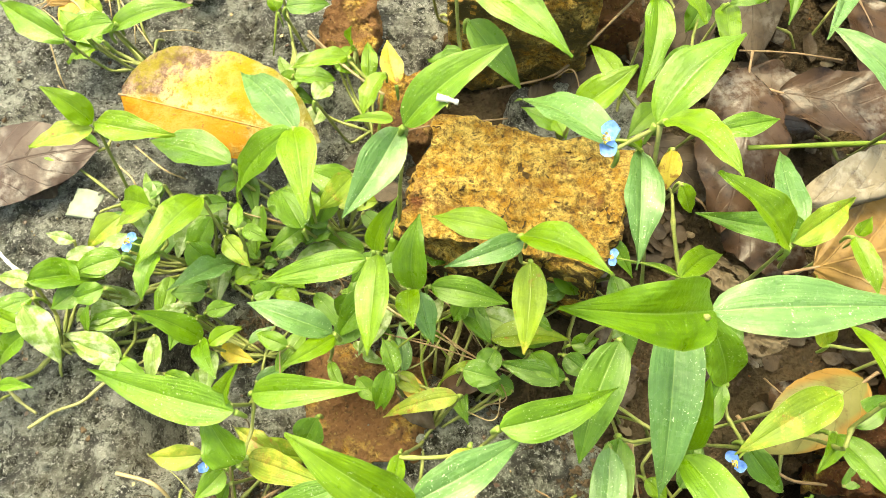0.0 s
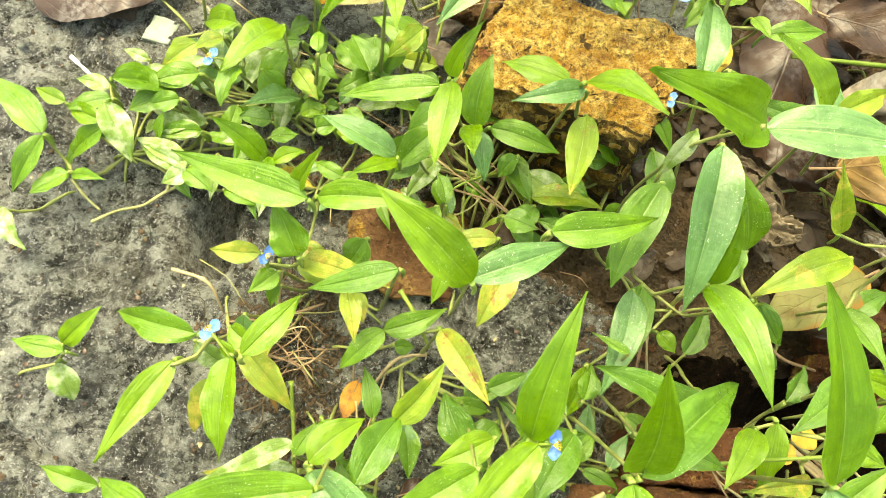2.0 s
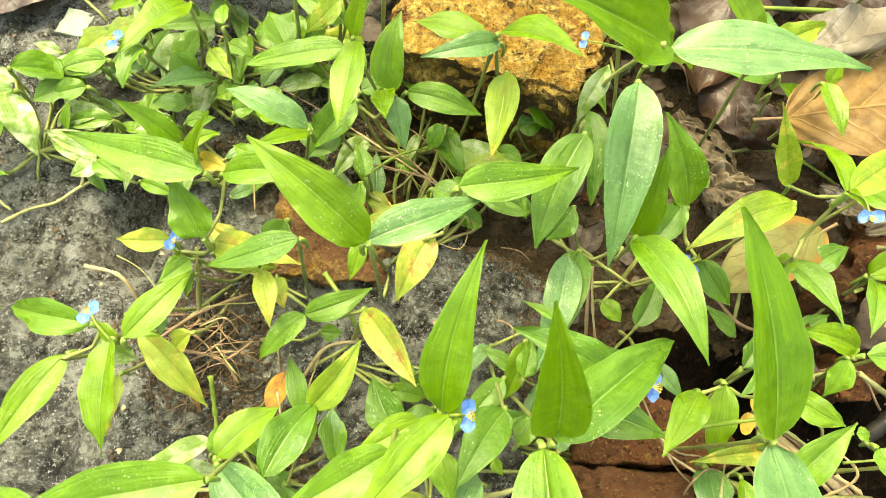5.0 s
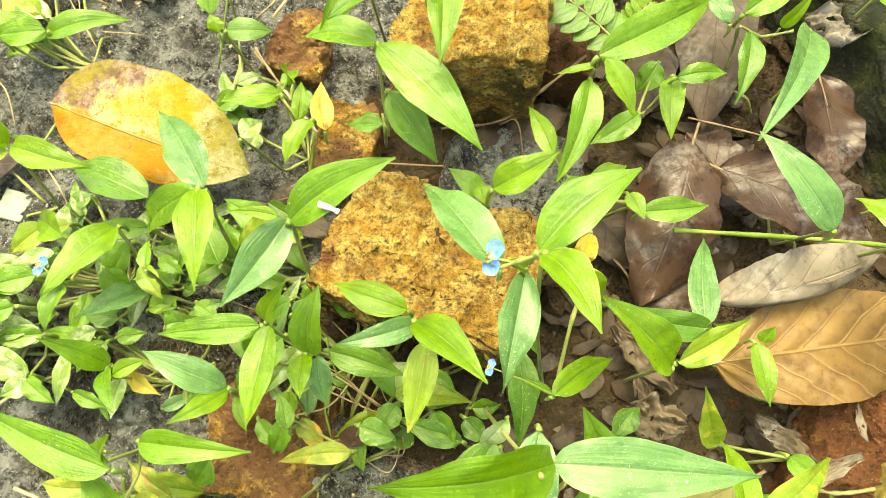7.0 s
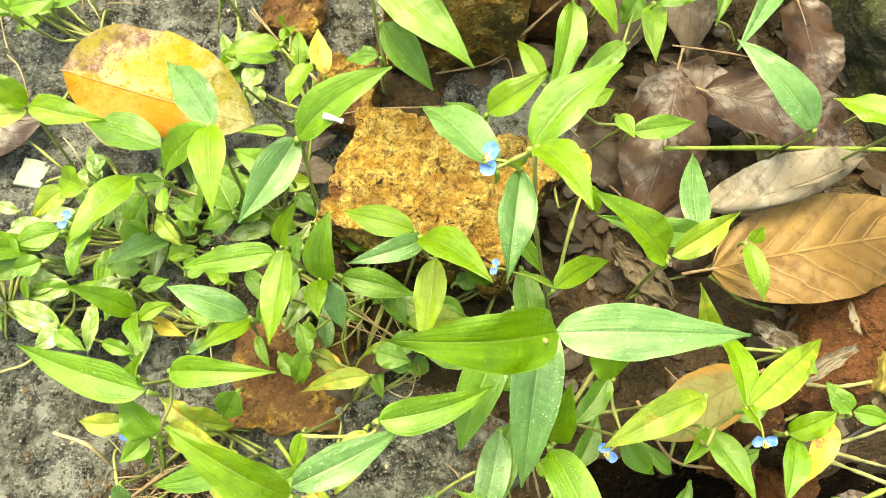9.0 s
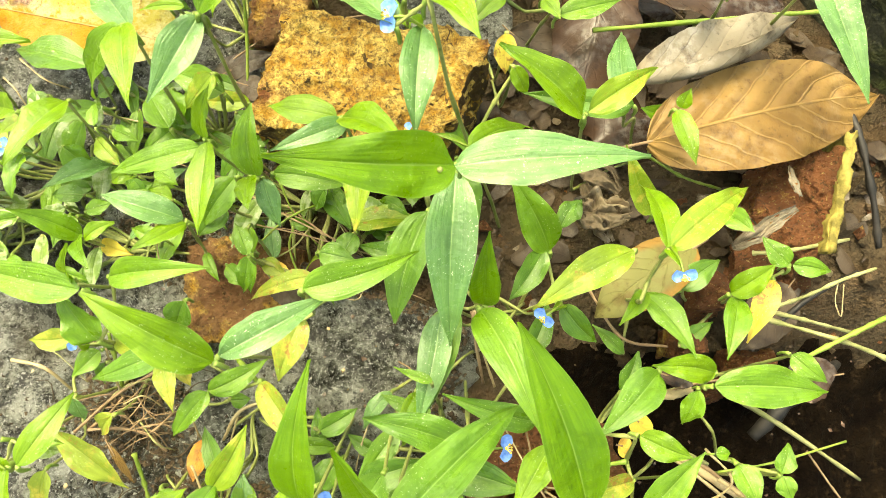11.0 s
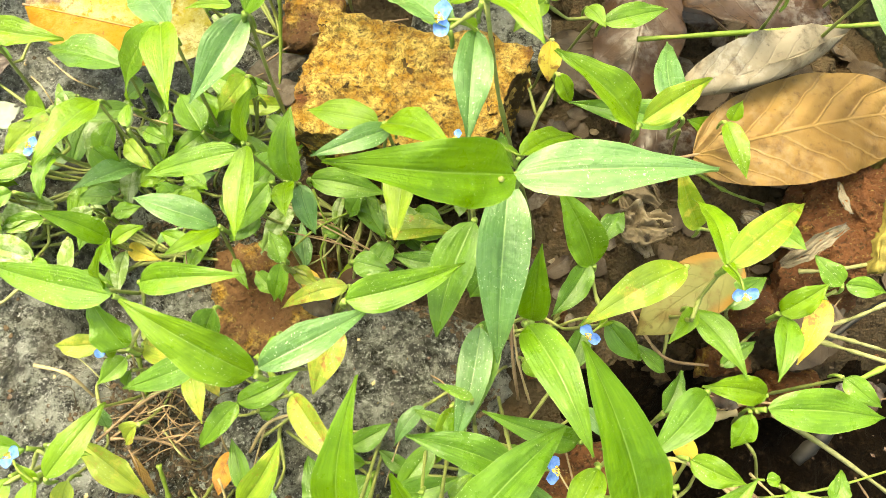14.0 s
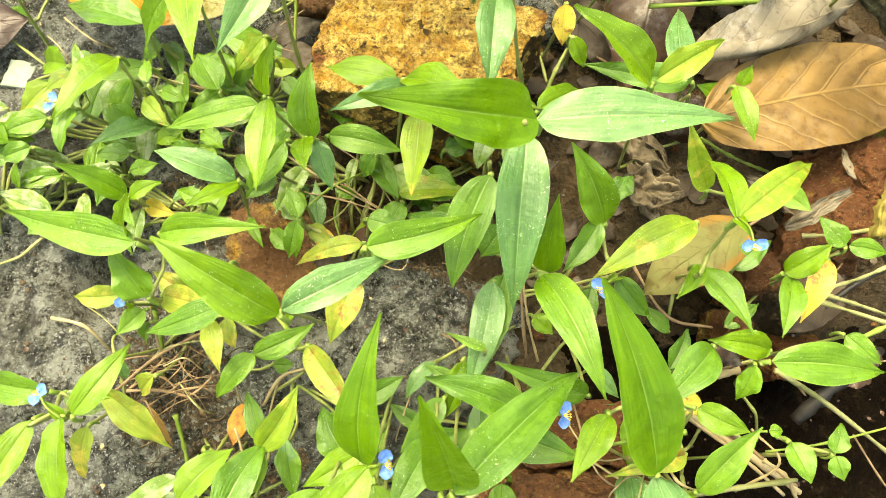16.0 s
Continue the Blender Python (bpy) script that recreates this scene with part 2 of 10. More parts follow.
def yellowed():
    """A large fallen leaf: purple-brown shoulder, clear yellow heart, orange flank, a pale greenish tip, chalky film."""
    n = Nodes("fallen_yellow", 0.5)
    n.shader.inputs["Specular IOR Level"].default_value = 0.1
    uv = n.coords("UV")
    s = n.t.nodes.new("ShaderNodeSeparateXYZ")
    n.link(uv, s.inputs[0])
    u, v = s.outputs[0], s.outputs[1]
    wob = n.math("MULTIPLY", n.math("SUBTRACT", n.noise(60, 8, rough=0.8), 0.5), 1.1)
    rib = n.math("ABSOLUTE", n.math("SUBTRACT", u, 0.5))
    high = n.math("MULTIPLY", n.math("SUBTRACT", 0.5, u), 2.0)
    along = n.math("ADD", v, wob)
    c = n.mix(n.ramp(n.noise(45, 6, rough=0.75), (0.42, (0,)), (0.6, (1,))), (0.3, 0.185, 0.003), (0.23, 0.175, 0.01))
    c = n.mix(n.ramp(n.math("ADD", high, wob), (-0.1, (1,)), (0.12, (0,))), c, (0.265, 0.122, 0.007))
    chalk = n.ramp(n.noise(120, 8, rough=0.85), (0.42, (0,)), (0.53, (1,)))
    band = n.math("MULTIPLY", n.ramp(along, (0.1, (0,)), (0.2, (1,))), n.ramp(along, (0.4, (1,)), (0.56, (0,))))
    seam = n.math("MULTIPLY", n.ramp(n.math("ADD", high, n.math("MULTIPLY", wob, 0.4)), (-0.02, (0,)), (0.06, (1,))), n.ramp(n.math("ADD", high, n.math("MULTIPLY", wob, 0.5)), (0.14, (1,)), (0.3, (0,))))
    film = n.math("ADD", n.math("MULTIPLY", band, 0.75), n.math("MULTIPLY", seam, 0.75))
    c = n.mix(n.math("MULTIPLY", n.math("MULTIPLY", film, chalk), n.ramp(high, (-0.3, (0.25,)), (0.05, (1,)))), c, (0.39, 0.32, 0.15))
    tip = n.ramp(along, (0.6, (0,)), (0.82, (0.9,)))
    c = n.mix(tip, c, n.mix(chalk, (0.13, 0.13, 0.03), (0.27, 0.26, 0.13)))
    brown = n.math("MULTIPLY", n.ramp(n.math("ADD", along, n.math("MULTIPLY", high, -0.28)), (0.1, (1,)), (0.22, (0,))), n.ramp(n.math("ADD", high, n.math("MULTIPLY", wob, 0.3)), (0.02, (0,)), (0.14, (1,))))
    c = n.mix(brown, c, n.mix(n.ramp(n.noise(140, 7, rough=0.8), (0.45, (0,)), (0.62, (1,))), (0.1, 0.058, 0.04), (0.28, 0.2, 0.15)))
    olive = n.math("MULTIPLY", n.ramp(n.noise(38, 6, rough=0.75), (0.47, (0,)), (0.58, (0.8,))), n.ramp(high, (0.0, (0,)), (0.3, (1,))))
    c = n.mix(olive, c, (0.19, 0.16, 0.012))
    c = n.mix(n.ramp(n.noise(260, 5, rough=0.7), (0.6, (0,)), (0.66, (0.8,))), c, (0.12, 0.07, 0.02))
    ribmask = n.ramp(rib, (0.003, (1,)), (0.012, (0,)))
    c = n.mix(n.math("MULTIPLY", ribmask, 0.4), c, (0.5, 0.4, 0.2))
    n.bump(n.math("ADD", n.math("MULTIPLY", ribmask, 0.5), n.math("ADD", n.noise(130, 6, rough=0.75), n.math("MULTIPLY", n.noise(32, 3), 2.2))), 1.0, 0.0028)
    return n.colour(c)


DEAD["yellow"] = yellowed()


def stalk(name, a, b, rough=0.5):
    n = Nodes(name, rough)
    c = n.mix(n.ramp(n.noise(60, 4), (0.35, (0,)), (0.65, (1,))), a, b)
    c = n.mix(n.ramp(n.noise(380, 4), (0.55, (0,)), (0.7, (0.6,))), c, tuple(x * 0.55 for x in a))
    n.bump(n.noise(500, 4), 0.5, 0.0006)
    return n.colour(c)


BARK = stalk("dark_bark", (0.007, 0.0065, 0.0055), (0.026, 0.022, 0.018), 0.5)
STALK = {
    "green": stalk("stem_green", (0.11, 0.17, 0.02), (0.21, 0.27, 0.05), 0.4),
    "sheath": stalk("leaf_sheath", (0.13, 0.2, 0.03), (0.22, 0.3, 0.07), 0.4),
    "shoot": stalk("stem_shoot", (0.13, 0.16, 0.04), (0.25, 0.265, 0.085), 0.42),
    "brown": stalk("twig_brown", (0.16, 0.1, 0.055), (0.27, 0.19, 0.11)),
    "straw": stalk("straw", (0.26, 0.2, 0.1), (0.4, 0.32, 0.18)),
    "bark": BARK,
    "white": stalk("white_husk", (0.55, 0.52, 0.46), (0.7, 0.68, 0.62)),
    "pale": stalk("root_pale", (0.14, 0.145, 0.05), (0.3, 0.29, 0.13)),
}


def stone_material():
    """Damp grey stone: broad wet patches, coarse pale and dark grains, a film of earth and algae."""
    n = Nodes("grey_stone", 0.5)
    wet = n.noise(16, 6, rough=0.7)
    coarse = n.noise(75, 8, rough=0.8)
    c = n.mix(n.ramp(wet, (0.4, (0,)), (0.58, (1,))), (0.085, 0.085, 0.068), (0.34, 0.345, 0.29))
    c = n.mix(n.ramp(coarse, (0.51, (0,)), (0.58, (0.95,))), c, (0.47, 0.48, 0.42))
    c = n.mix(n.ramp(coarse, (0.43, (0.95,)), (0.49, (0,))), c, (0.028, 0.026, 0.02))
    c = n.mix(n.ramp(n.noise(190, 6, rough=0.75), (0.52, (0,)), (0.59, (0.9,))), c, (0.04, 0.037, 0.031))
    # Fine white mineral grains; their wet glitter is put into this colour too
    c = n.mix(n.ramp(n.noise(560, 5, rough=0.75), (0.56, (0,)), (0.62, (0.95,))), c, (0.7, 0.7, 0.66))
    humus = n.math("MULTIPLY", n.ramp(n.noise(13, 5, rough=0.7), (0.53, (0,)), (0.64, (1,))), n.ramp(n.noise(130, 7, rough=0.8), (0.42, (0.1,)), (0.54, (0.75,))))
    c = n.mix(humus, c, (0.062, 0.05, 0.031))
    c = n.mix(n.ramp(n.noise(35, 4), (0.58, (0,)), (0.72, (0.35,))), c, (0.08, 0.1, 0.03))
    n.bump(n.math("ADD", n.math("MULTIPLY", coarse, 1.4), n.math("ADD", n.noise(180, 8, rough=0.85), n.math("MULTIPLY", n.noise(560, 5), 0.4))), 1.0, 0.014)
    n.shader.inputs["Specular IOR Level"].default_value = 0.65
    n.link(n.ramp(n.noise(60, 6), (0.42, (0.12,)), (0.58, (0.6,))), n.shader.inputs["Roughness"])
    return n.colour(c)


def soil_material():
    n = Nodes("soil", 0.85)
    n.shader.inputs["Specular IOR Level"].default_value = 0.05
    c = n.mix(n.ramp(n.noise(12, 5), (0.35, (0,)), (0.65, (1,))), (0.03, 0.023, 0.014), (0.1, 0.074, 0.044))
    c = n.mix(n.ramp(n.noise(70, 6), (0.52, (0,)), (0.68, (0.7,))), c, (0.13, 0.085, 0.048))
    c = n.mix(n.ramp(n.noise(30, 3), (0.55, (0,)), (0.7, (0.6,))), c, (0.07, 0.042, 0.02))
    c = n.mix(n.ramp(n.noise(260, 4), (0.56, (0,)), (0.68, (0.8,))), c, (0.025, 0.016, 0.01))
    n.bump(n.math("ADD", n.noise(110, 6), n.noise(420, 4)), 1.0, 0.006)
    return n.colour(c)


# Near-black ground colour: the deep shade of the hollow put into the material
def hollow_shade_material():
    n = Nodes("hollow_shade", 0.7)
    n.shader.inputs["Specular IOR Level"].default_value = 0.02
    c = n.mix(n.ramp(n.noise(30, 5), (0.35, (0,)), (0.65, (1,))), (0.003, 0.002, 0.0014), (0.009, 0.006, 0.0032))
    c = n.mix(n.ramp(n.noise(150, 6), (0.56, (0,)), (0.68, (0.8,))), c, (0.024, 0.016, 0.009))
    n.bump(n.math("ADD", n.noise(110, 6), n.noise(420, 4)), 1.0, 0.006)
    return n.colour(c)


def brick_material(name, ochre, dark, low=(0.16, 0.053, 0.017), high=(0.29, 0.11, 0.036)):
    """Old fired brick; ochre: how much of it a golden crust covers."""
    n = Nodes(name, 0.85)
    c = n.mix(n.ramp(n.noise(25, 5), (0.35, (0,)), (0.65, (1,))), low, high)
    if ochre:
        gold = n.mix(n.ramp(n.noise(120, 6, rough=0.7), (0.42, (0,)), (0.6, (1,))), (0.6, 0.32, 0.04), (0.92, 0.66, 0.18))
        gaps = n.ramp(n.noise(230, 9, rough=0.9), (0.42, (1,)), (0.53, (0,)))
        gold = n.mix(n.math("MULTIPLY", gaps, 0.85), gold, (0.15, 0.07, 0.014))
        c = n.mix(n.ramp(n.noise(28, 5, rough=0.7), (0.66 - 0.4 * ochre, (0,)), (0.76 - 0.35 * ochre, (1,))), c, gold)
    c = n.mix(n.ramp(n.noise(150, 7, rough=0.8), (0.56, (0,)), (0.64, (0.6 * dark,))), c, (0.06, 0.03, 0.01))
    c = n.mix(n.ramp(n.noise(300, 6, rough=0.8), (0.55, (0,)), (0.62, (dark,))), c, (0.085, 0.045, 0.014))
    c = n.mix(n.ramp(n.noise(34, 4), (0.56, (0,)), (0.7, (0.25,))), c, (0.075, 0.065, 0.016))
    c = n.mix(n.ramp(n.noise(520, 4), (0.6, (0,)), (0.7, (0.6,))), c, (0.5, 0.37, 0.13))
    bent = n.t.nodes.new("ShaderNodeVectorMath")
    bent.operation = "ADD"
    n.link(n.coords(), bent.inputs[0])
    n.link(n.math("MULTIPLY", n.noise(160, 4), 0.006), bent.inputs[1])
    pits = n.ramp(n.cells(300, bent.outputs[0]), (0.1, (0,)), (0.34, (1,)))
    some = n.ramp(n.noise(60, 3), (0.45, (0,)), (0.6, (1,)))
    c = n.mix(n.math("MULTIPLY", n.math("SUBTRACT", 1.0, pits), n.math("MULTIPLY", some, 0.8)), c, (0.035, 0.018, 0.008))
    n.bump(n.math("ADD", n.math("ADD", n.noise(120, 8, rough=0.8), n.math("MULTIPLY", n.noise(420, 5), 0.7)), n.math("MULTIPLY", n.math("MULTIPLY", pits, some), 0.35)), 1.0, 0.014)
    return n.colour(c)


def moss_stone_material():
    n = Nodes("mossy_stone", 0.8)
    c = n.mix(n.ramp(n.noise(20, 5), (0.4, (0,)), (0.6, (1,))), (0.02, 0.021, 0.012), (0.05, 0.05, 0.028))
    c = n.mix(n.ramp(n.noise(45, 5), (0.46, (0,)), (0.62, (0.9,))), c, (0.06, 0.068, 0.014))
    c = n.mix(n.ramp(n.noise(220, 5), (0.56, (0,)), (0.68, (0.8,))), c, (0.13, 0.125, 0.06))
    n.bump(n.math("ADD", n.noise(90, 6), n.noise(380, 4)), 1.0, 0.005)
    return n.colour(c)


def plain(name, a, b, rough, glow=0.0, scale=200.0):
    n = Nodes(name, rough)
    c = n.mix(n.ramp(n.noise(scale, 4), (0.35, (0,)), (0.65, (1,))), a, b)
    n.bump(n.noise(scale * 3, 3), 0.3, 0.0005)
    n.colour(c)
    if glow:
        tr = n.add("BsdfTranslucent")
        n.link(c, tr.inputs["Color"])
        both = n.add("MixShader", Fac=glow)
        n.link(n.shader.outputs[0], both.inputs[1])
        n.link(tr.outputs[0], both.inputs[2])
        n.link(both.outputs[0], n.out.inputs["Surface"])
    return n.m


ROOTLET = stalk("rootlet_brown", (0.045, 0.031, 0.017), (0.125, 0.09, 0.05), 0.6)
WET_STONE = plain("wet_dark_stone", (0.03, 0.029, 0.025), (0.085, 0.082, 0.07), 0.55, 0.0, 90)
SCRAP = plain("rotting_scraps", (0.022, 0.015, 0.008), (0.06, 0.04, 0.022), 0.7, 0.0, 60)
EARTH = plain("brown_earth", (0.022, 0.015, 0.008), (0.075, 0.05, 0.027), 0.8, 0.0, 90)
STONE, SOIL, MOSSY, HOLLOW_SHADE = stone_material(), soil_material(), moss_stone_material(), hollow_shade_material()
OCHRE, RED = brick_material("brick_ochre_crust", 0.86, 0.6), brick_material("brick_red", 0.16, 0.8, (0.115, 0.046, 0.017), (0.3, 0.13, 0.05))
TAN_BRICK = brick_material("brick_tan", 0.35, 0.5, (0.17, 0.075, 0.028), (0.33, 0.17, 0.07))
# Soiled brick sides, with the shade under the plants put into the colour
DIRTY_SHADED_BRICK = brick_material("brick_soil_and_shade", 0.3, 0.7, (0.07, 0.04, 0.012), (0.17, 0.1, 0.03))
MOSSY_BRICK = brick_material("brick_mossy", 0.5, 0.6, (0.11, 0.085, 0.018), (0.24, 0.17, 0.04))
EARTHY_BRICK = brick_material("brick_earthy", 0.15, 0.9, (0.09, 0.032, 0.012), (0.26, 0.1, 0.034))
# Darker copy of the brick for the end that lies in shade, coloured in
SHADED_END_BRICK = brick_material("brick_end_in_shade", 0.3, 0.9, (0.03, 0.014, 0.006), (0.13, 0.06, 0.02))
YELLOW_MOSS = plain("yellow_moss", (0.09, 0.075, 0.015), (0.26, 0.21, 0.05), 0.8, 0.0, 160)
PETAL = plain("petal_blue", (0.075, 0.2, 0.66), (0.2, 0.36, 0.8), 0.4, 0.3, 500)
PETAL_PALE = plain("petal_pale", (0.55, 0.6, 0.8), (0.68, 0.7, 0.85), 0.5, 0.3, 400)
STAMEN = plain("stamen_yellow", (0.75, 0.55, 0.05), (0.8, 0.65, 0.15), 0.5)
WHITE = plain("white_chip", (0.14, 0.165, 0.125), (0.22, 0.245, 0.195), 0.6, 0.0, 120)


# ---- shape helpers ----
def mesh_of(name, verts, faces, material, uvs=None, smooth=True):
    me = bpy.data.meshes.new(name)
    me.from_pydata([tuple(v) for v in verts], [], faces)
    if uvs is not None:
        layer = me.uv_layers.new(name="uv")
        idx = np.zeros(len(me.loops), dtype=np.int32)
        me.loops.foreach_get("vertex_index", idx)
        layer.data.foreach_set("uv", np.asarray(uvs, dtype=np.float32)[idx].ravel())
    me.polygons.foreach_set("use_smooth", [smooth] * len(me.polygons))
    me.materials.append(material)
    me.update()
    return me


def part(name, me, parent, label=""):
    ob = new(name, me)
    if parent is not None:
        ob.parent = parent
        ob.matrix_parent_inverse = Matrix.Translation(parent_place[parent.name]).inverted() if parent.name in parent_place else Matrix.Identity(4)
    return tagged(ob, label)


parent_place = {}
rng = random.Random(11)


def spline(points, steps=6, pull=0.5):
    """Points of a smooth line through the given ones."""
    p = [Vector(q) for q in points]
    p = [p[0] * 2 - p[1]] + p + [p[-1] * 2 - p[-2]]
    out = []
    for i in range(1, len(p) - 2):
        for k in range(steps):
            t = k / steps
            a, b, c, d = p[i - 1 : i + 3]
            m0, m1 = (c - a) * pull, (d - b) * pull
            out.append(b * (2 * t ** 3 - 3 * t * t + 1) + m0 * (t ** 3 - 2 * t * t + t) + c * (3 * t * t - 2 * t ** 3) + m1 * (t ** 3 - t * t))
    return out + [p[-2]]


def tube(points, radius, taper=0.8, sides=7, knots=0.0, wob=0.0):
    """Vertices and faces of a round stalk along the points, a little uneven, closed at both ends."""
    verts, faces = [], []
    n = len(points)
    ref = Vector((0.3, 0.2, 1))
    for i, q in enumerate(points):
        d = (points[min(i + 1, n - 1)] - points[max(i - 1, 0)]).normalized()
        a = d.cross(ref)
        a = a.normalized() if a.length > 1e-4 else Vector((1, 0, 0))
        b = d.cross(a)
        r = radius * (1 + (taper - 1) * i / (n - 1)) * (1 + knots * (i % 6 == 0)) * (1 + wob * noise.noise(q * 260))
        for k in range(sides):
            w = 2 * math.pi * k / sides
            verts.append(q + (a * math.cos(w) + b * math.sin(w)) * r)
    for i in range(n - 1):
        for k in range(sides):
            k2 = (k + 1) % sides
            faces.append((i * sides + k, i * sides + k2, (i + 1) * sides + k2, (i + 1) * sides + k))
    faces.append(tuple(range(sides))[::-1])
    faces.append(tuple(range((n - 1) * sides, n * sides)))
    return verts, faces


def frame_of(base, tip, up):
    axis = tip - base
    length = axis.length
    axis.normalize()
    side = axis.cross(up).normalized()
    return axis, side, side.cross(axis), length


# ---- dayflower plants ----
def dayflower(label, xy):
    ob = new("dayflower_plant")
    ob.location = (xy[0], xy[1], 0)
    parent_place[ob.name] = Vector((xy[0], xy[1], 0))
    return tagged(ob, label, "plant", "dayflower plants")


def stem(plant, *points):
    pts = spline(points, 5, 0.25)
    verts, faces = tube(pts, 0.0008, 1.1, 7, 0.35, 0.3)
    part("stem", mesh_of("stem", verts, faces, STALK["shoot"]), plant, "thin jointed green stem")


def outline(v, point, belly):
    """Half width along a leaf, 0 to 1: a rounded base, the widest place at belly, then a taper; a low point gives a long tip."""
    if v < belly:
        return max(0.01, 1 - (1 - v / belly) ** 2.2) ** 0.52
    t = (v - belly) / (1 - belly)
    return (1 - t ** point) * (1 - 0.12 * t)


def blade_mesh(name, material, base, tip, width, bend, roll, fold, rows=15, cols=7, point=1.7, base_pow=0.32, wave=0.03, lean=1.0, curl=0.0, ragged=0.0, bite=None, tuck=1.0):
    base, tip = Vector(base), Vector(tip)
    axis, side, up, length = frame_of(base, tip, Vector((-0.04, -0.1, 1)))
    turn = Matrix.Rotation(roll, 3, axis)
    side, up = turn @ side, turn @ up
    ph = rng.uniform(0, 6.28)
    verts, uvs, faces = [], [], []
    for i in range(rows):
        v = i / (rows - 1)
        half = max(0.5 * width * outline(v, point, base_pow), 0.0004)
        nick = 1 + 0.035 * noise.noise(Vector((v * 6, ph * 5, 0))) + 0.02 * noise.noise(Vector((v * 21, ph * 7, 2)))
        arch = bend * length * 4 * v * (1 - v) - 0.04 * length * v * v
        sway = 0.035 * length * math.sin(math.pi * v) * math.sin(ph * 3)
        for k in range(cols):
            u = 2 * k / (cols - 1) - 1
            s = half * u * (lean if u > 0 else 1.0) * nick
            if ragged:
                s *= 1 - ragged * abs(u) * max(0, noise.noise(Vector((i * 0.45, ph * 9, math.copysign(3, u)))) + 0.4 * noise.noise(Vector((i * 1.9, ph, u))))
            h = fold * abs(s) * (1.25 - 0.5 * abs(u)) - curl * s * s / max(width, 1e-4) + wave * width * abs(u) ** 2 * (math.sin(9 * v + ph + 1.5 * u) + 0.5 * math.sin(21 * v + 2.3 * ph + 3 * u))
            if u > tuck:
                over = (u - tuck) / (1 - tuck)
                s -= half * (u - tuck) * (1.8 + 0.25 * math.sin(7 * v + ph))
                h += width * (0.1 * math.sin(math.pi * min(over * 1.6, 1) * 0.5) + 0.02 * math.sin(15 * v + ph))
            verts.append(base + axis * (v * length) + side * (s + sway) + up * (arch + h))
            uvs.append((0.5 + u / 2, v))
    for i in range(rows - 1):
        for k in range(cols - 1):
            if bite and bite(i / (rows - 2), k / (cols - 2)):
                continue
            a = i * cols + k
            faces.append((a, a + 1, a + cols + 1, a + cols))
    return mesh_of(name, verts, faces, material, uvs)


def leaf(plant, kind, base, tip, width, bite=None, flat=1.0):
    m = blade_mesh("leaf", LEAF[kind], base, tip, width * 0.93, rng.uniform(0.03, 0.11), flat * rng.uniform(-0.3, 0.3), flat * rng.uniform(0.22, 0.6), point=2.9 if bite else rng.uniform(1.35, 1.85), base_pow=rng.uniform(0.25, 0.36) if (Vector(tip) - Vector(base)).length > 3 * width else rng.uniform(0.36, 0.44), wave=rng.uniform(0.03, 0.09), bite=bite, rows=141 if bite else 25, cols=61 if bite else 13)
    words = {"s": "yellowing leaf with brown spots", "o": "spotted yellow leaf", "t": "leaf with yellow flecks", "p": "dusty pale leaf"}
    blade_part = part("leaf", m, plant, words.get(kind, ""))
    if base[2] > 0.014 and width > 0.0065:
        b, away = Vector(base), (Vector(base) - Vector(tip)).normalized()
        r = min(0.0013, 0.09 * width)
        pts = spline([b + away * 0.0004 - Vector((0, 0, 0.001)), b + away * 0.0016 - Vector((0, 0, 0.0026)), b + away * 0.0025 - Vector((0, 0, 0.006)), b + away * 0.0022 - Vector((0, 0, 0.011))], 3)
        verts, faces = tube(pts, r, 0.6, 8, 0.0, 0.2)
        part("sheath", mesh_of("sheath", verts, faces, STALK["sheath"]), blade_part, "pale green leaf sheath")
    return blade_part


def bitten(v, u):
    """Two round holes half way along and a torn notch at the tip."""
    wob = 0.02 * math.sin(31 * u) + 0.015 * math.sin(90 * v)
    holes = min(((v - 0.5) * 3.3) ** 2 + (u - 0.34) ** 2, ((v - 0.51) * 3.3) ** 2 + ((u - 0.12) * 1.2) ** 2) < 0.058 ** 2
    return holes or (v > 0.77 and abs(u - 0.42 + 0.3 * (v - 0.77)) < (v - 0.77) * 1.9 + 0.4 * wob) or (v > 0.93 and u < 0.5)


def disc_mesh(name, material, centre, up, toward, radius, cup, squash=0.9, rings=4, spokes=12):
    """A rounded, slightly cupped and crinkled petal that grows from centre towards one side."""
    up = Vector(up).normalized()
    f = Vector(toward)
    f = (f - up * f.dot(up)).normalized()
    s = f.cross(up)
    c = Vector(centre) + f * radius * 0.85
    verts, faces = [c], []
    for r in range(1, rings + 1):
        q = r / rings
        for k in range(spokes):
            w = 2 * math.pi * k / spokes
            rad = radius * q * (1 + 0.06 * math.sin(5 * w))
            narrow = 1 - 0.35 * max(0, -math.cos(w)) * q
            p = c + f * math.cos(w) * rad + s * math.sin(w) * rad * squash * narrow + up * (cup * radius * q * q + 0.08 * radius * q * math.sin(3 * w))
            verts.append(p)
    for k in range(spokes):
        faces.append((0, 1 + k, 1 + (k + 1) % spokes))
    for r in range(rings - 1):
        for k in range(spokes):
            a, b = 1 + r * spokes + k, 1 + r * spokes + (k + 1) % spokes
            faces.append((a, a + spokes, b + spokes, b))
    return mesh_of(name, verts, faces, material)


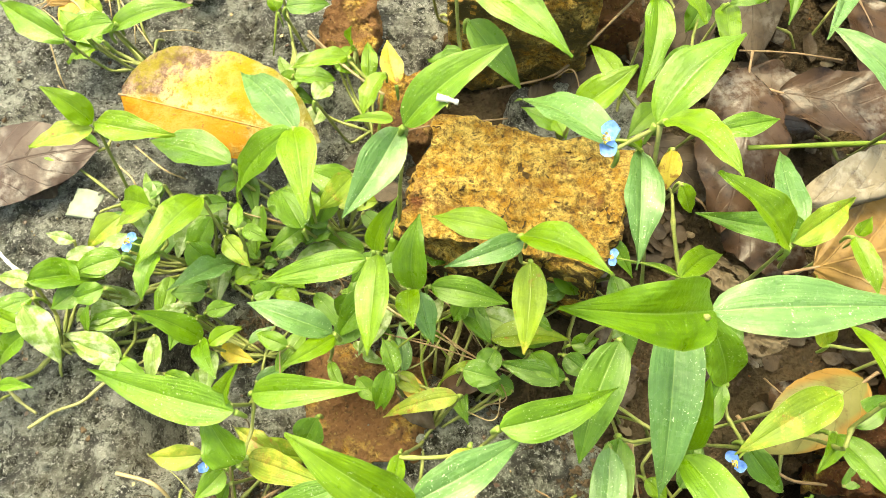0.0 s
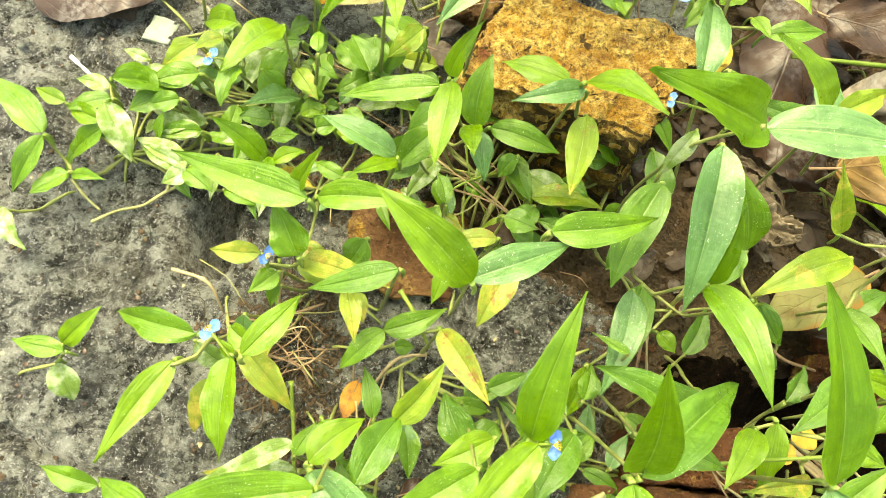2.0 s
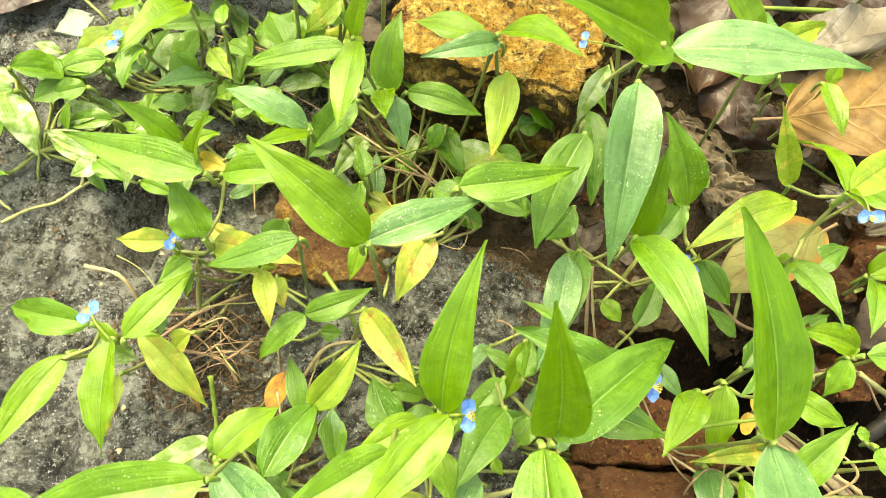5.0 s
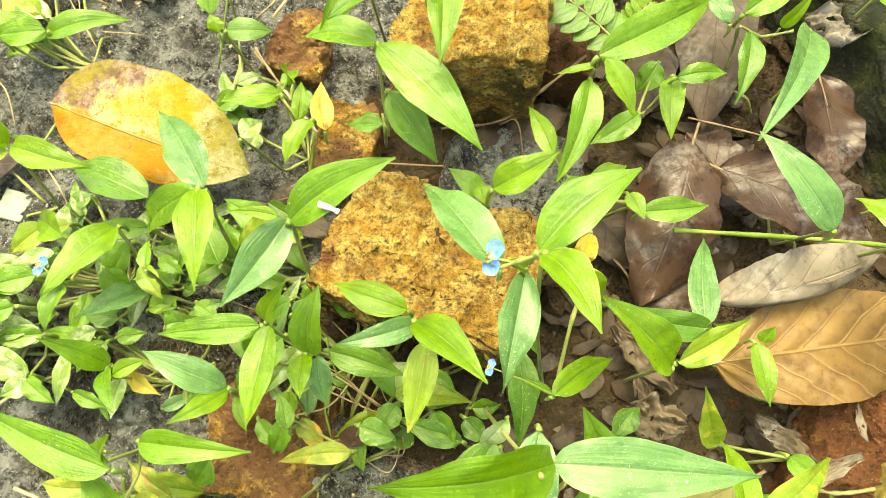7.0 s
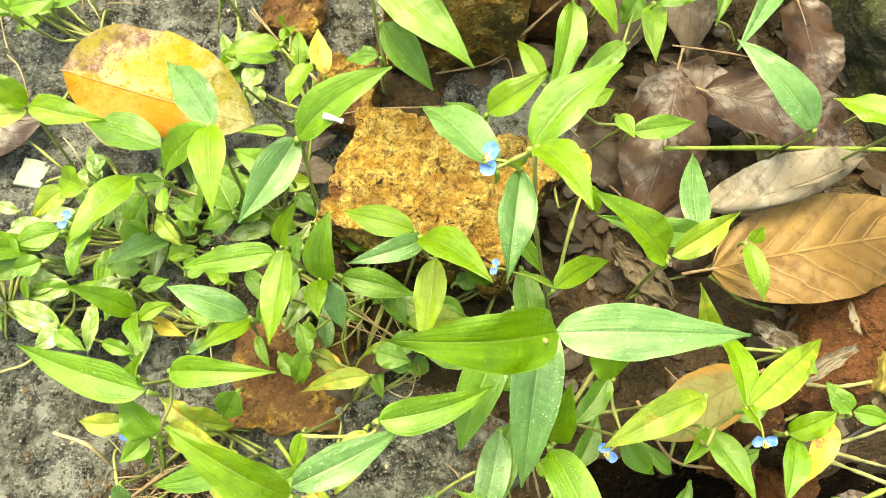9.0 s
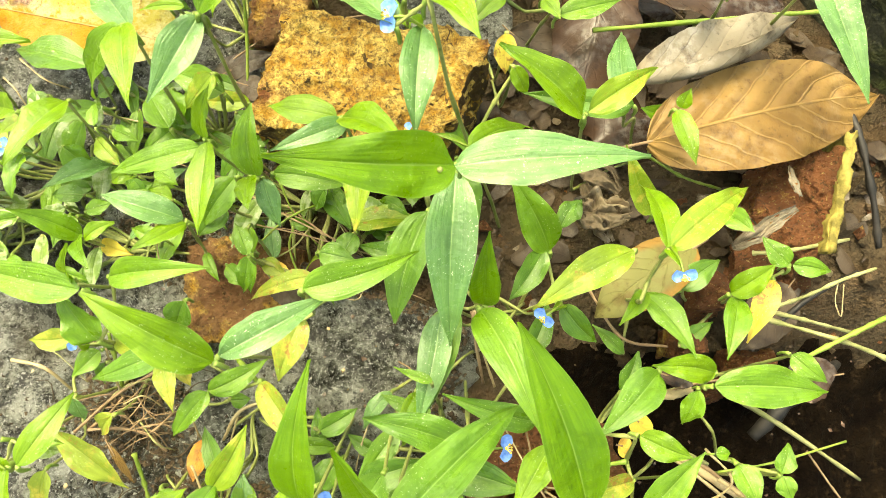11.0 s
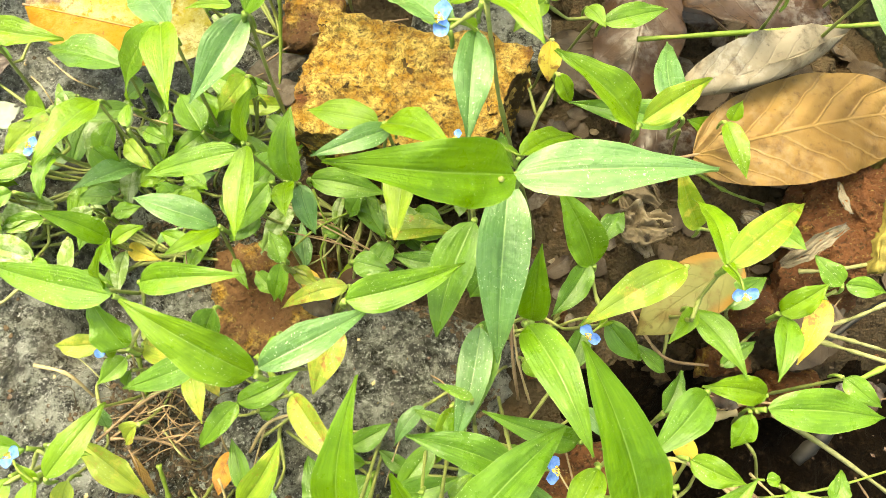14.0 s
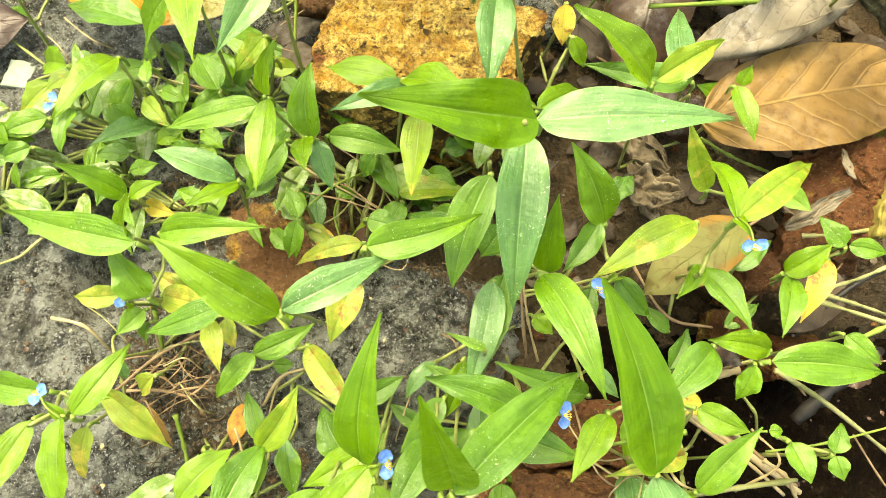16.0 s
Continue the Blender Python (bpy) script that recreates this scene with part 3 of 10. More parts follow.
def flower(plant, place, node, size):
    """Two round blue petals, a small pale one, yellow stamens, on a stalk out of a folded green bract."""
    c, nd = Vector(place), Vector(node)
    away = c - nd
    if away.length > 0.03:
        nd = c - away.normalized() * 0.02 - Vector((0, 0, 0.012))
    mid = (c + nd) / 2 + Vector((0, 0, 0.003))
    verts, faces = tube(spline([nd, mid, c], 5), 0.0007 * size, 0.8)
    f = part("flower", mesh_of("flower", verts, faces, STALK["green"]), plant, "small blue flower with yellow stamens")
    r = 0.0036 * size
    d = Vector((away.x, away.y, 0))
    d = d.normalized() if d.length > 1e-4 else Vector((1, 0, 0))
    face = Vector((d.x * 0.3 + rng.uniform(-0.2, 0.2), d.y * 0.3 - 0.35, 1)).normalized()
    q = Vector((-d.y, d.x, 0))
    if q.y < 0:
        q = -q
    part("petal", disc_mesh("petal", PETAL, c, face, q + d * 0.25, r, 0.3), f)
    part("petal", disc_mesh("petal", PETAL, c, face + Vector((0.1, 0, 0)), -q + d * 0.25, r * 0.97, 0.3), f)
    part("petal", disc_mesh("petal", PETAL_PALE, c - face * 0.0006, face, d, r * 0.5, -0.3), f, "small pale lower petal")
    for a in (-0.7, -0.2, 0.25, 0.75):
        e = c + (d * math.cos(a) + q * math.sin(a)) * r * 0.75 + face * r * 0.6
        verts, faces = tube([c, (c + e) / 2 + face * r * 0.2, e], 0.00022 * size, 0.8, 5)
        n = len(verts)
        for k, (dx, dy, dz) in enumerate(((1, 0, 0), (-1, 0, 0), (0, 1, 0), (0, -1, 0), (0, 0, 1), (0, 0, -1))):
            verts.append(e + Vector((dx, dy, dz)) * 0.0007 * size)
        faces += [(n + i, n + j, n + k) for i in (0, 1) for j in (2, 3) for k in (4, 5)]
        part("stamen", mesh_of("stamen", verts, faces, STAMEN), f)
    bract = blade_mesh("bract", LEAF["y"], nd - Vector((0, 0, 0.002)), nd + (c - nd) * 0.75 + Vector((0, 0, 0.001)), 0.006 * size, 0.1, 0.3, 1.1, rows=9, cols=5)
    part("bract", bract, f, "folded green bract")


# ---- ground ----
def edge_of_slab(y):
    a = 0.09 if y < 0.03 else 0.09 - 2.0 * (y - 0.03) if y < 0.085 else -0.02 + 0.16 * (y - 0.085)
    return a + 0.02 * noise.noise(Vector((y * 22, 3, 0))) + 0.014 * noise.noise(Vector((y * 60, 9, 0))) + 0.006 * noise.noise(Vector((y * 170, 5, 0)))


def step(a, b, x):
    t = min(max((x - a) / (b - a), 0), 1)
    return t * t * (3 - 2 * t)


def soil_height(x, y):
    p = Vector((x, y, 0))
    h = -0.01 + 0.008 * noise.noise(p * 14) + 0.006 * noise.noise(p * 45 + Vector((5, 2, 0))) + 0.003 * noise.noise(p * 130)
    return h - 0.06 * step(0.13, 0.19, x) * (1 - step(-0.02, 0.05, y)) * (1 - step(0.45, 0.6, x)) * step(-0.5, -0.32, y) - 0.05 * step(0.022, 0.06, edge_of_slab(y) - x) * step(-0.8, -0.66, x) * step(-0.6, -0.45, y) * (1 - step(0.8, 0.95, y))


def slab_height(x, y):
    p = Vector((x, y, 0.3))
    h = -0.001 + 0.006 * noise.noise(p * 9) + 0.004 * noise.noise(p * 28) + 0.0036 * noise.noise(p * 70) + 0.0028 * noise.noise(p * 150) + 0.0018 * noise.noise(p * 300)
    line = x - 0.08 * y + 0.148 + 0.009 * noise.noise(p * 26)
    h -= 0.05 * math.exp(-(line / 0.0085) ** 2) * step(0.012, 0.04, y) * (1 - step(0.1, 0.125, y))
    crack = abs(y + 0.105 + 0.25 * (x + 0.1) + 0.01 * noise.noise(p * 40))
    h -= 0.008 * math.exp(-(crack / 0.004) ** 2)
    rim = 0.03 * noise.noise(p * 7) + 0.012 * noise.noise(p * 23)
    far = max(-0.5 - x, abs(y - 0.12) - 0.5) + rim
    return h - 0.035 * step(-0.03, 0.012, x - edge_of_slab(y)) ** 2 - 0.06 * step(-0.01, 0.05, far)


def sheet(name, xs, ys, height, material):
    verts = [(x, y, height(x, y)) for y in ys for x in xs]
    w = len(xs)
    faces = [(j * w + i, j * w + i + 1, (j + 1) * w + i + 1, (j + 1) * w + i) for j in range(len(ys) - 1) for i in range(w - 1)]
    return mesh_of(name, verts, faces, material)


spread = [math.copysign(0.42 * abs(a) + 30 * abs(a) ** 9, a) for a in np.linspace(-1, 1, 230)]
ground = new("ground", sheet("ground", [0.05 + s for s in spread], [0.1 + s for s in spread], soil_height, SOIL))
tagged(ground, "damp dark reddish-brown soil with crumbs and dead bits", "soil", kind="structure")


def shade_height(x, y):
    """A near-black sheet standing in for deep shade in the hollow beside the bricks; its ragged rim dips under the
    soil.
    """
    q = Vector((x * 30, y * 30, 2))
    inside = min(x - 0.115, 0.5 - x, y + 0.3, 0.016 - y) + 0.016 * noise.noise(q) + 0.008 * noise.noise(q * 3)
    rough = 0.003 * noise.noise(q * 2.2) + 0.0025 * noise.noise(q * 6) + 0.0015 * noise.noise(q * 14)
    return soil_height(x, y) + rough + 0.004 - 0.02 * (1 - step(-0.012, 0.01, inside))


blotch = new("leaf_mould", sheet("leaf_mould", np.linspace(0.09, 0.52, 150), np.linspace(-0.32, 0.04, 130), shade_height, HOLLOW_SHADE))
tagged(blotch, "near-black sheet standing in for deep shade in the hollow", "soil", kind="stuff")
slab = new("stone_slab", sheet("stone_slab", list(np.linspace(-0.7, -0.32, 40)) + list(np.linspace(-0.317, 0.13, 260)), list(np.linspace(-0.5, -0.22, 30)) + list(np.linspace(-0.217, 0.42, 340)) + list(np.linspace(0.43, 0.8, 30)), slab_height, STONE))
tagged(slab, "rough damp grey stone slab with pale mineral grains", "rock")


def lump(name, label, category, corners, top, bottom, material, seed, rough=0.004, round_off=0.25, cuts=16, tilt=(0, 0), flank=None):
    """A worn block over four ground corners, with chipped edges and an uneven skin."""
    a, b, c, d = [Vector((x, y, 0)) for x, y in corners]
    size = ((b - a).length + (c - b).length) / 2
    verts, faces, seen = [], [], {}

    def put(u, v, w):
        key = (round(u, 4), round(v, 4), round(w, 4))
        if key in seen:
            return seen[key]
        p = Vector((u, v, w))
        ball = p.normalized() * 1.0
        q = p.lerp(ball, round_off * (0.6 + 0.8 * abs(noise.noise(p * 1.7 + Vector((seed, 0, 0))))) * 0.6)
        x, y, z = (q.x + 1) / 2, (q.y + 1) / 2, (q.z + 1) / 2
        g = (a.lerp(b, x)).lerp(d.lerp(c, x), y)
        g.z = bottom + (top - bottom) * z + (tilt[0] * (x - 0.5) + tilt[1] * (y - 0.5)) * z
        s = Vector((seed * 3.1, 0, 0))
        g += noise.noise_vector(g * 20 + s) * rough * 1.5 + noise.noise_vector(g * 60 + s) * rough * 0.9 + noise.noise_vector(g * 150 + s) * rough * 0.5 + noise.noise_vector(g * 330 + s) * rough * 0.3
        seen[key] = len(verts)
        verts.append(g)
        return seen[key]

    grid = [2 * i / cuts - 1 for i in range(cuts + 1)]
    for axis in range(3):
        for sign in (-1, 1):
            for i in range(cuts):
                for j in range(cuts):
                    quad = []
                    for s, t in ((0, 0), (1, 0), (1, 1), (0, 1)):
                        p = [0, 0, 0]
                        p[axis], p[(axis + 1) % 3], p[(axis + 2) % 3] = sign, grid[i + s], grid[j + t]
                        quad.append(put(*p))
                    faces.append(tuple(quad if sign > 0 else quad[::-1]))
    me = mesh_of(name, verts, faces, material)
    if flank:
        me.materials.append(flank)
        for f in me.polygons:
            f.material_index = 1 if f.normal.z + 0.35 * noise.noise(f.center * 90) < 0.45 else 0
    return tagged(new(name, me), label, category)


lump("brick", "broken ochre-crusted brick lying flat among the leaves", "brick", ((-0.022, 0.126), (0.072, 0.097), (0.1, 0.162), (-0.004, 0.186)), 0.07, -0.012, OCHRE, 1, 0.0055, 0.34, 44, flank=DIRTY_SHADED_BRICK)
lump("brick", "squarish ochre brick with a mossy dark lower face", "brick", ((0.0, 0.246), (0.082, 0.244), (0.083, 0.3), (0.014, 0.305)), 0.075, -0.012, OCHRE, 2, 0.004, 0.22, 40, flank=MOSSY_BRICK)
lump("brick", "broken red brick with rough chipped edges", "brick", ((0.076, -0.118), (0.148, -0.123), (0.146, -0.058), (0.08, -0.06)), 0.053, -0.02, RED, 3, 0.006, 0.22, 48)
lump("brick", "flat red brick fragment wedged behind the larger one", "brick", ((0.078, -0.055), (0.15, -0.052), (0.15, -0.025), (0.085, -0.028)), 0.03, -0.015, EARTHY_BRICK, 4, 0.005, 0.3, 27)
lump("brick", "small red brick fragment on the stone", "brick", ((0.058, -0.088), (0.076, -0.09), (0.076, -0.058), (0.06, -0.06)), 0.024, -0.015, RED, 5, 0.003, 0.3, 15)
lump("brick", "golden brown brick end at the edge of the soil", "brick", ((0.14, -0.16), (0.215, -0.15), (0.205, -0.095), (0.15, -0.105)), 0.034, -0.02, SHADED_END_BRICK, 6, 0.006, 0.35, 30)
lump("brick", "reddish brick sunk level with the stone", "brick", ((-0.068, 0.022), (-0.008, 0.026), (-0.004, 0.08), (-0.072, 0.078)), 0.008, -0.03, TAN_BRICK, 7, 0.0045, 0.3, 36)
lump("brick", "red-brown brick fragment under leaves", "brick", ((-0.076, 0.258), (-0.04, 0.254), (-0.034, 0.298), (-0.07, 0.302)), 0.02, -0.03, TAN_BRICK, 8, 0.006, 0.85, 24)
lump("brick", "reddish brick stub beside a thin stem", "brick", ((-0.042, 0.2), (-0.008, 0.198), (-0.005, 0.238), (-0.036, 0.24)), 0.014, -0.03, TAN_BRICK, 9, 0.006, 0.85, 24)
lump("brick", "broken red brick half buried in soil", "brick", ((0.222, 0.046), (0.262, 0.05), (0.28, 0.116), (0.246, 0.112)), 0.028, -0.04, EARTHY_BRICK, 10, 0.007, 0.4, 36, tilt=(0.014, 0))
lump("moss_crust", "yellow-green moss crust along a broken brick edge", "moss", ((0.259, 0.052), (0.2645, 0.052), (0.2845, 0.118), (0.279, 0.118)), 0.04, -0.03, YELLOW_MOSS, 21, 0.0035, 0.3, 30)
lump("brick", "small reddish brick lump in dark soil", "brick", ((0.196, 0.03), (0.218, 0.028), (0.22, 0.046), (0.198, 0.05)), 0.022, -0.03, EARTHY_BRICK, 22, 0.004, 0.8, 18)
lump("brick", "worn reddish brick scrap in dark soil", "brick", ((0.19, 0.008), (0.206, 0.01), (0.204, 0.024), (0.188, 0.022)), 0.014, -0.03, EARTHY_BRICK, 23, 0.004, 0.7, 18)
lump("brick", "damp red brick fragment beside creeping stems", "brick", ((0.222, -0.012), (0.248, -0.008), (0.246, 0.012), (0.224, 0.01)), -0.005, -0.08, EARTHY_BRICK, 24, 0.005, 0.6, 20)
lump("brick", "small reddish brick behind the ochre one", "brick", ((0.086, 0.268), (0.115, 0.265), (0.115, 0.3), (0.088, 0.3)), 0.03, -0.015, RED, 12, 0.004, 0.35, 15)
lump("stone", "flat grey stone behind the bricks", "rock", ((0.03, 0.19), (0.12, 0.185), (0.115, 0.235), (0.04, 0.24)), 0.008, -0.03, STONE, 13, 0.004, 0.35, 16)
lump("boulder", "large dark mossy stone block", "rock", ((0.297, 0.214), (0.42, 0.0), (0.64, 0.305), (0.192, 0.44)), 0.042, -0.03, MOSSY, 14, 0.006, 0.15, 36)
lump("stone", "smooth dark wet stone set in the slab", "rock", ((-0.136, -0.13), (-0.096, -0.127), (-0.099, -0.093), (-0.134, -0.096)), 0.009, -0.03, WET_STONE, 16, 0.004, 0.8, 28)
lump("brick", "flat reddish brick piece under creeping stems", "brick", ((-0.082, -0.124), (-0.049, -0.12), (-0.055, -0.098), (-0.085, -0.106)), 0.0045, -0.03, TAN_BRICK, 17, 0.003, 0.75, 24)
lump("brick", "small orange brick chip on the stone", "brick", ((-0.038, -0.117), (-0.02, -0.115), (-0.021, -0.105), (-0.039, -0.108)), 0.009, -0.02, RED, 18, 0.002, 0.4, 12)
lump("stone_chip", "small pale greenish-white stone chip", "stone", ((-0.211, 0.156), (-0.194, 0.154), (-0.191, 0.172), (-0.207, 0.175)), slab_height(-0.2, 0.165) + 0.0022, slab_height(-0.2, 0.165) - 0.006, WHITE, 15, 0.0016, 0.3, 12)


# ---- crumbs of soil, grit and leaf bits ----
def scatter(name, label, material, count, size, area, height, flat=0.6, keep=None):
    """Many small uneven grains in one mesh."""
    r = random.Random(count)
    verts, faces = [], []
    while count:
        x, y = r.uniform(area[0], area[1]), r.uniform(area[2], area[3])
        count -= 1
        if keep and not keep(x, y):
            continue
        s = size * r.uniform(0.4, 1.0) ** 2 * 1.6
        c = Vector((x, y, height(x, y) + s * 0.25))
        n = len(verts)
        turn = Euler((r.uniform(0, 6), r.uniform(0, 6), r.uniform(0, 6))).to_matrix()
        for d in ((1, 0, 0), (-1, 0, 0), (0, 1, 0), (0, -1, 0), (0, 0, 1), (0, 0, -1)):
            v = turn @ (Vector(d) * s * r.uniform(0.5, 1.1))
            v.z *= flat
            verts.append(c + v)
        faces += [(n, n + 2, n + 4), (n + 2, n + 1, n + 4), (n + 1, n + 3, n + 4), (n + 3, n, n + 4), (n + 2, n, n + 5), (n + 1, n + 2, n + 5), (n + 3, n + 1, n + 5), (n, n + 3, n + 5)]
    return tagged(new(name, mesh_of(name, verts, faces, material, smooth=False)), label, name.replace("_", " "), kind="stuff")


on_soil = lambda x, y: x > edge_of_slab(y) - 0.004
on_slab = lambda x, y: x < edge_of_slab(y) - 0.012
area = (-0.28, 0.34, -0.2, 0.42)
scatter("soil_crumbs", "dark crumbs of damp soil", SOIL, 7000, 0.0024, area, soil_height, keep=lambda x, y: on_soil(x, y) and not (x > 0.12 and y < 0.01))
scatter("brick_crumbs", "small red crumbs of broken brick", EARTHY_BRICK, 200, 0.0014, area, soil_height, keep=on_soil)
scatter("soil_clods", "clods of damp reddish soil", SOIL, 260, 0.009, (0.06, 0.34, -0.2, 0.36), soil_height, 0.7, lambda x, y: on_soil(x, y) and not (x > 0.12 and y < 0.01))
scatter("brick_bits", "broken bits of red brick in the soil", EARTHY_BRICK, 26, 0.005, (0.09, 0.34, 0.01, 0.16), soil_height, 0.7, on_soil)
scatter("grit", "grey grit lying on the stone", STONE, 4500, 0.0016, area, slab_height, keep=on_slab)
scatter("stone_flakes", "loose flakes of grey stone", STONE, 700, 0.0035, area, slab_height, 0.5, on_slab)
scatter("humus_crumbs", "dark humus crumbs in hollows of the stone", EARTH, 1800, 0.0018, area, slab_height, 0.6, lambda x, y: on_slab(x, y) and noise.noise(Vector((x * 16, y * 16, 6))) > 0.08)
scatter("leaf_bits", "brown bits of rotted leaf", DEAD["brown"], 1100, 0.0014, area, lambda x, y: max(soil_height(x, y), slab_height(x, y)), 0.15)
scatter("straw_bits", "pale bits of straw and husk", STALK["straw"], 220, 0.0014, area, lambda x, y: max(soil_height(x, y), slab_height(x, y)), 0.3, on_slab)


def among_roots(x, y):
    """Hollows between the plants, where earth and rotted bits gather on the stone."""
    d = min(math.hypot(x + 0.098, y + 0.008) / 0.034, math.hypot((x + 0.03) / 0.085, (y - 0.092) / 0.03), math.hypot((x + 0.06) / 0.03, (y + 0.06) / 0.025), (edge_of_slab(y) - x) / 0.03 if y > -0.06 else 9)
    return on_slab(x, y) and d + 0.5 * noise.noise(Vector((x * 60, y * 60, 4))) < 1


def root_mat(count):
    """Fine brown rootlets, tangled, in one mesh."""
    r = random.Random(5)
    verts, faces = [], []
    while count:
        x, y = r.uniform(-0.15, 0.05), r.uniform(-0.1, 0.13)
        if not among_roots(x, y):
            continue
        count -= 1
        w, turn, pts = r.uniform(0, 6.28), r.uniform(-0.5, 0.5), []
        for k in range(7):
            pts.append(Vector((x, y, slab_height(x, y) + 0.0006 + 0.006 * math.sin(math.pi * k / 6) * r.random())))
            x, y, w = x + 0.0035 * math.cos(w), y + 0.0035 * math.sin(w), w + turn + r.uniform(-0.5, 0.5)
        v, f = tube(pts, r.uniform(0.00018, 0.0005), 0.6, 4)
        n = len(verts)
        verts += v
        faces += [tuple(i + n for i in q) for q in f]
    return tagged(new("root_mat", mesh_of("root_mat", verts, faces, ROOTLET)), "tangle of fine brown rootlets on the stone", "roots", kind="stuff")


scatter("leaf_scraps", "scraps of rotting brown leaf in the soil", SCRAP, 1300, 0.0017, (0.06, 0.28, 0.0, 0.38), soil_height, 0.25, on_soil)
scatter("loose_earth", "thin brown earth and rotted bits between the plants", EARTH, 22000, 0.0014, (-0.15, 0.1, -0.1, 0.13), slab_height, 0.5, among_roots)
root_mat(170)


# ---- dead leaves ----
def dead_leaf(kind, base, tip, width):
    words = {
        "yellow": "large fallen yellow leaf with a purple-brown rim", "yellow2": "small yellow fallen leaf on the ground", "orange": "small orange withered leaf",
        "tan": "dry tan leaf with raised side veins", "grey": "curled grey dried leaf", "brown": "dark brown leathery dead leaf",
        "dull": "dull grey-brown dead leaf on the ground", "blotch": "brown leathery dead leaf with white mould", "olive": "pale olive withering leaf lying on soil",
    }
    length = (Vector(tip) - Vector(base)).length
    big = length > 0.05
    m = blade_mesh("dead_leaf", DEAD[kind], base, tip, width, rng.uniform(0.03, 0.1), rng.uniform(-0.14, 0.14), rng.uniform(-0.08, 0.16), 33, 15, 3.4 if kind == "yellow" else 2.7 if kind == "brown" else 2.4, 0.42 if kind == "yellow" else 0.46, 0.1 if kind in ("brown", "dull", "grey") else 0.04, 0.56 if kind == "yellow" else 1.0, rng.uniform(-0.5, 0.7) if kind in ("brown", "grey") else 0.15, 0.12 if kind in ("brown", "grey", "dull") else 0.04, tuck=0.42 if kind == "grey" else 1.0)
    ob = new("dead_leaf", m)
    tagged(ob, words[kind], "leaf", "dead leaves")
    reach = 0.03 if kind == "yellow" else 0.3
    verts, faces = tube(spline([Vector(base) - (Vector(tip) - Vector(base)) * 0.4 * reach, Vector(base), Vector(base).lerp(Vector(tip), reach) + Vector((0, 0, 0.001))], 4), 0.0009 if big else 0.0005, 0.7)
    part("stalk", mesh_of("stalk", verts, faces, STALK["brown"]), ob)
    return ob


def crumpled(kind, base, tip, width):
    """A dry leaf shrivelled into low folds, its rim curled over, with holes."""
    base, tip = Vector(base), Vector(tip)
    axis, side, up, length = frame_of(base, tip, Vector((0, 0, 1)))
    verts, uvs, faces = [], [], []
    rows, cols = 48, 40
    off = rng.uniform(0, 50)
    for i in range(rows):
        v = i / (rows - 1)
        half = 0.5 * width * (0.4 + 0.6 * math.sin(math.pi * min(v * 1.05, 1)))
        for k in range(cols):
            u = 2 * k / (cols - 1) - 1
            p = Vector((v * 2.4 + off, u * 1.4, 0))
            fold = 1.2 * abs(noise.noise(p * 1.5)) + 0.5 * abs(noise.noise(p * 3.4)) + 0.14 * noise.noise(p * 8)
            edge = 1 + 0.35 * noise.noise(Vector((v * 5 + off, math.copysign(3, u), 1)))
            roll = max(abs(u) - 0.6, 0) / 0.4
            s = half * edge * math.copysign(abs(u) - 0.34 * roll * roll, u)
            q = base + axis * (v * length) + side * s + up * ((fold - 0.3) * width * 0.29 + 0.2 * width * roll * noise.noise(Vector((v * 4 + off, u, 7))))
            verts.append(q + noise.noise_vector(q * 70) * 0.0018)
            uvs.append((0.5 + u / 2, v))
    for i in range(rows - 1):
        for k in range(cols - 1):
            a = i * cols + k
            if noise.noise(Vector((i * 0.16 + off, k * 0.16, 4))) < 0.4:
                faces.append((a, a + 1, a + cols + 1, a + cols))
    words = {"dark": "shrivelled brown dry leaf", "grey": "crumpled grey dry leaf", "tan": "crumbled tan dry leaf"}
    return tagged(new("shrivelled_leaf", mesh_of("shrivelled_leaf", verts, faces, DEAD[kind], uvs)), words[kind], "leaf", "dead leaves")


def scrap(verts, uvs, faces, spot, long, wide, bow, tilt):
    """One small curled piece of dry leaf."""
    turn = Matrix.Rotation(rng.uniform(0, 6.28), 3, "Z") @ Matrix.Rotation(rng.uniform(-tilt, tilt), 3, "X")
    first = len(verts)
    for i in range(7):
        v = i / 6 - 0.5
        for k in range(5):
            u = k / 4 - 0.5
            broad = math.sqrt(max(1.02 - 4 * v * v, 0)) * (1 + 0.45 * noise.noise(Vector((v * 5, first, math.copysign(2, u)))))
            q = Vector((v * long, u * wide * broad, bow * u * u * wide + bow * 0.35 * v * v * long))
            q = spot + turn @ q
            verts.append(q + noise.noise_vector(q * 150) * 0.12 * wide + noise.noise_vector(q * 400) * 0.0004)
            uvs.append((k / 4, i / 6))
    for i in range(6):
        for k in range(4):
            a = first + i * 5 + k
            faces.append((a, a + 1, a + 6, a + 5))


def litter(kind, label, count, area, size):
    """Broken dead leaves strewn on the soil."""
    verts, uvs, faces = [], [], []
    while count:
        x, y = rng.uniform(area[0], area[1]), rng.uniform(area[2], area[3])
        if not on_soil(x, y):
            continue
        count -= 1
        spot = Vector((x, y, soil_height(x, y) + rng.uniform(0.001, 0.006)))
        scrap(verts, uvs, faces, spot, size * rng.uniform(0.5, 1.5), size * rng.uniform(0.35, 0.8), rng.uniform(-0.7, 0.7), 0.45)
    return tagged(new("leaf_litter", mesh_of("leaf_litter", verts, faces, DEAD[kind], uvs)), label, "litter", kind="stuff")


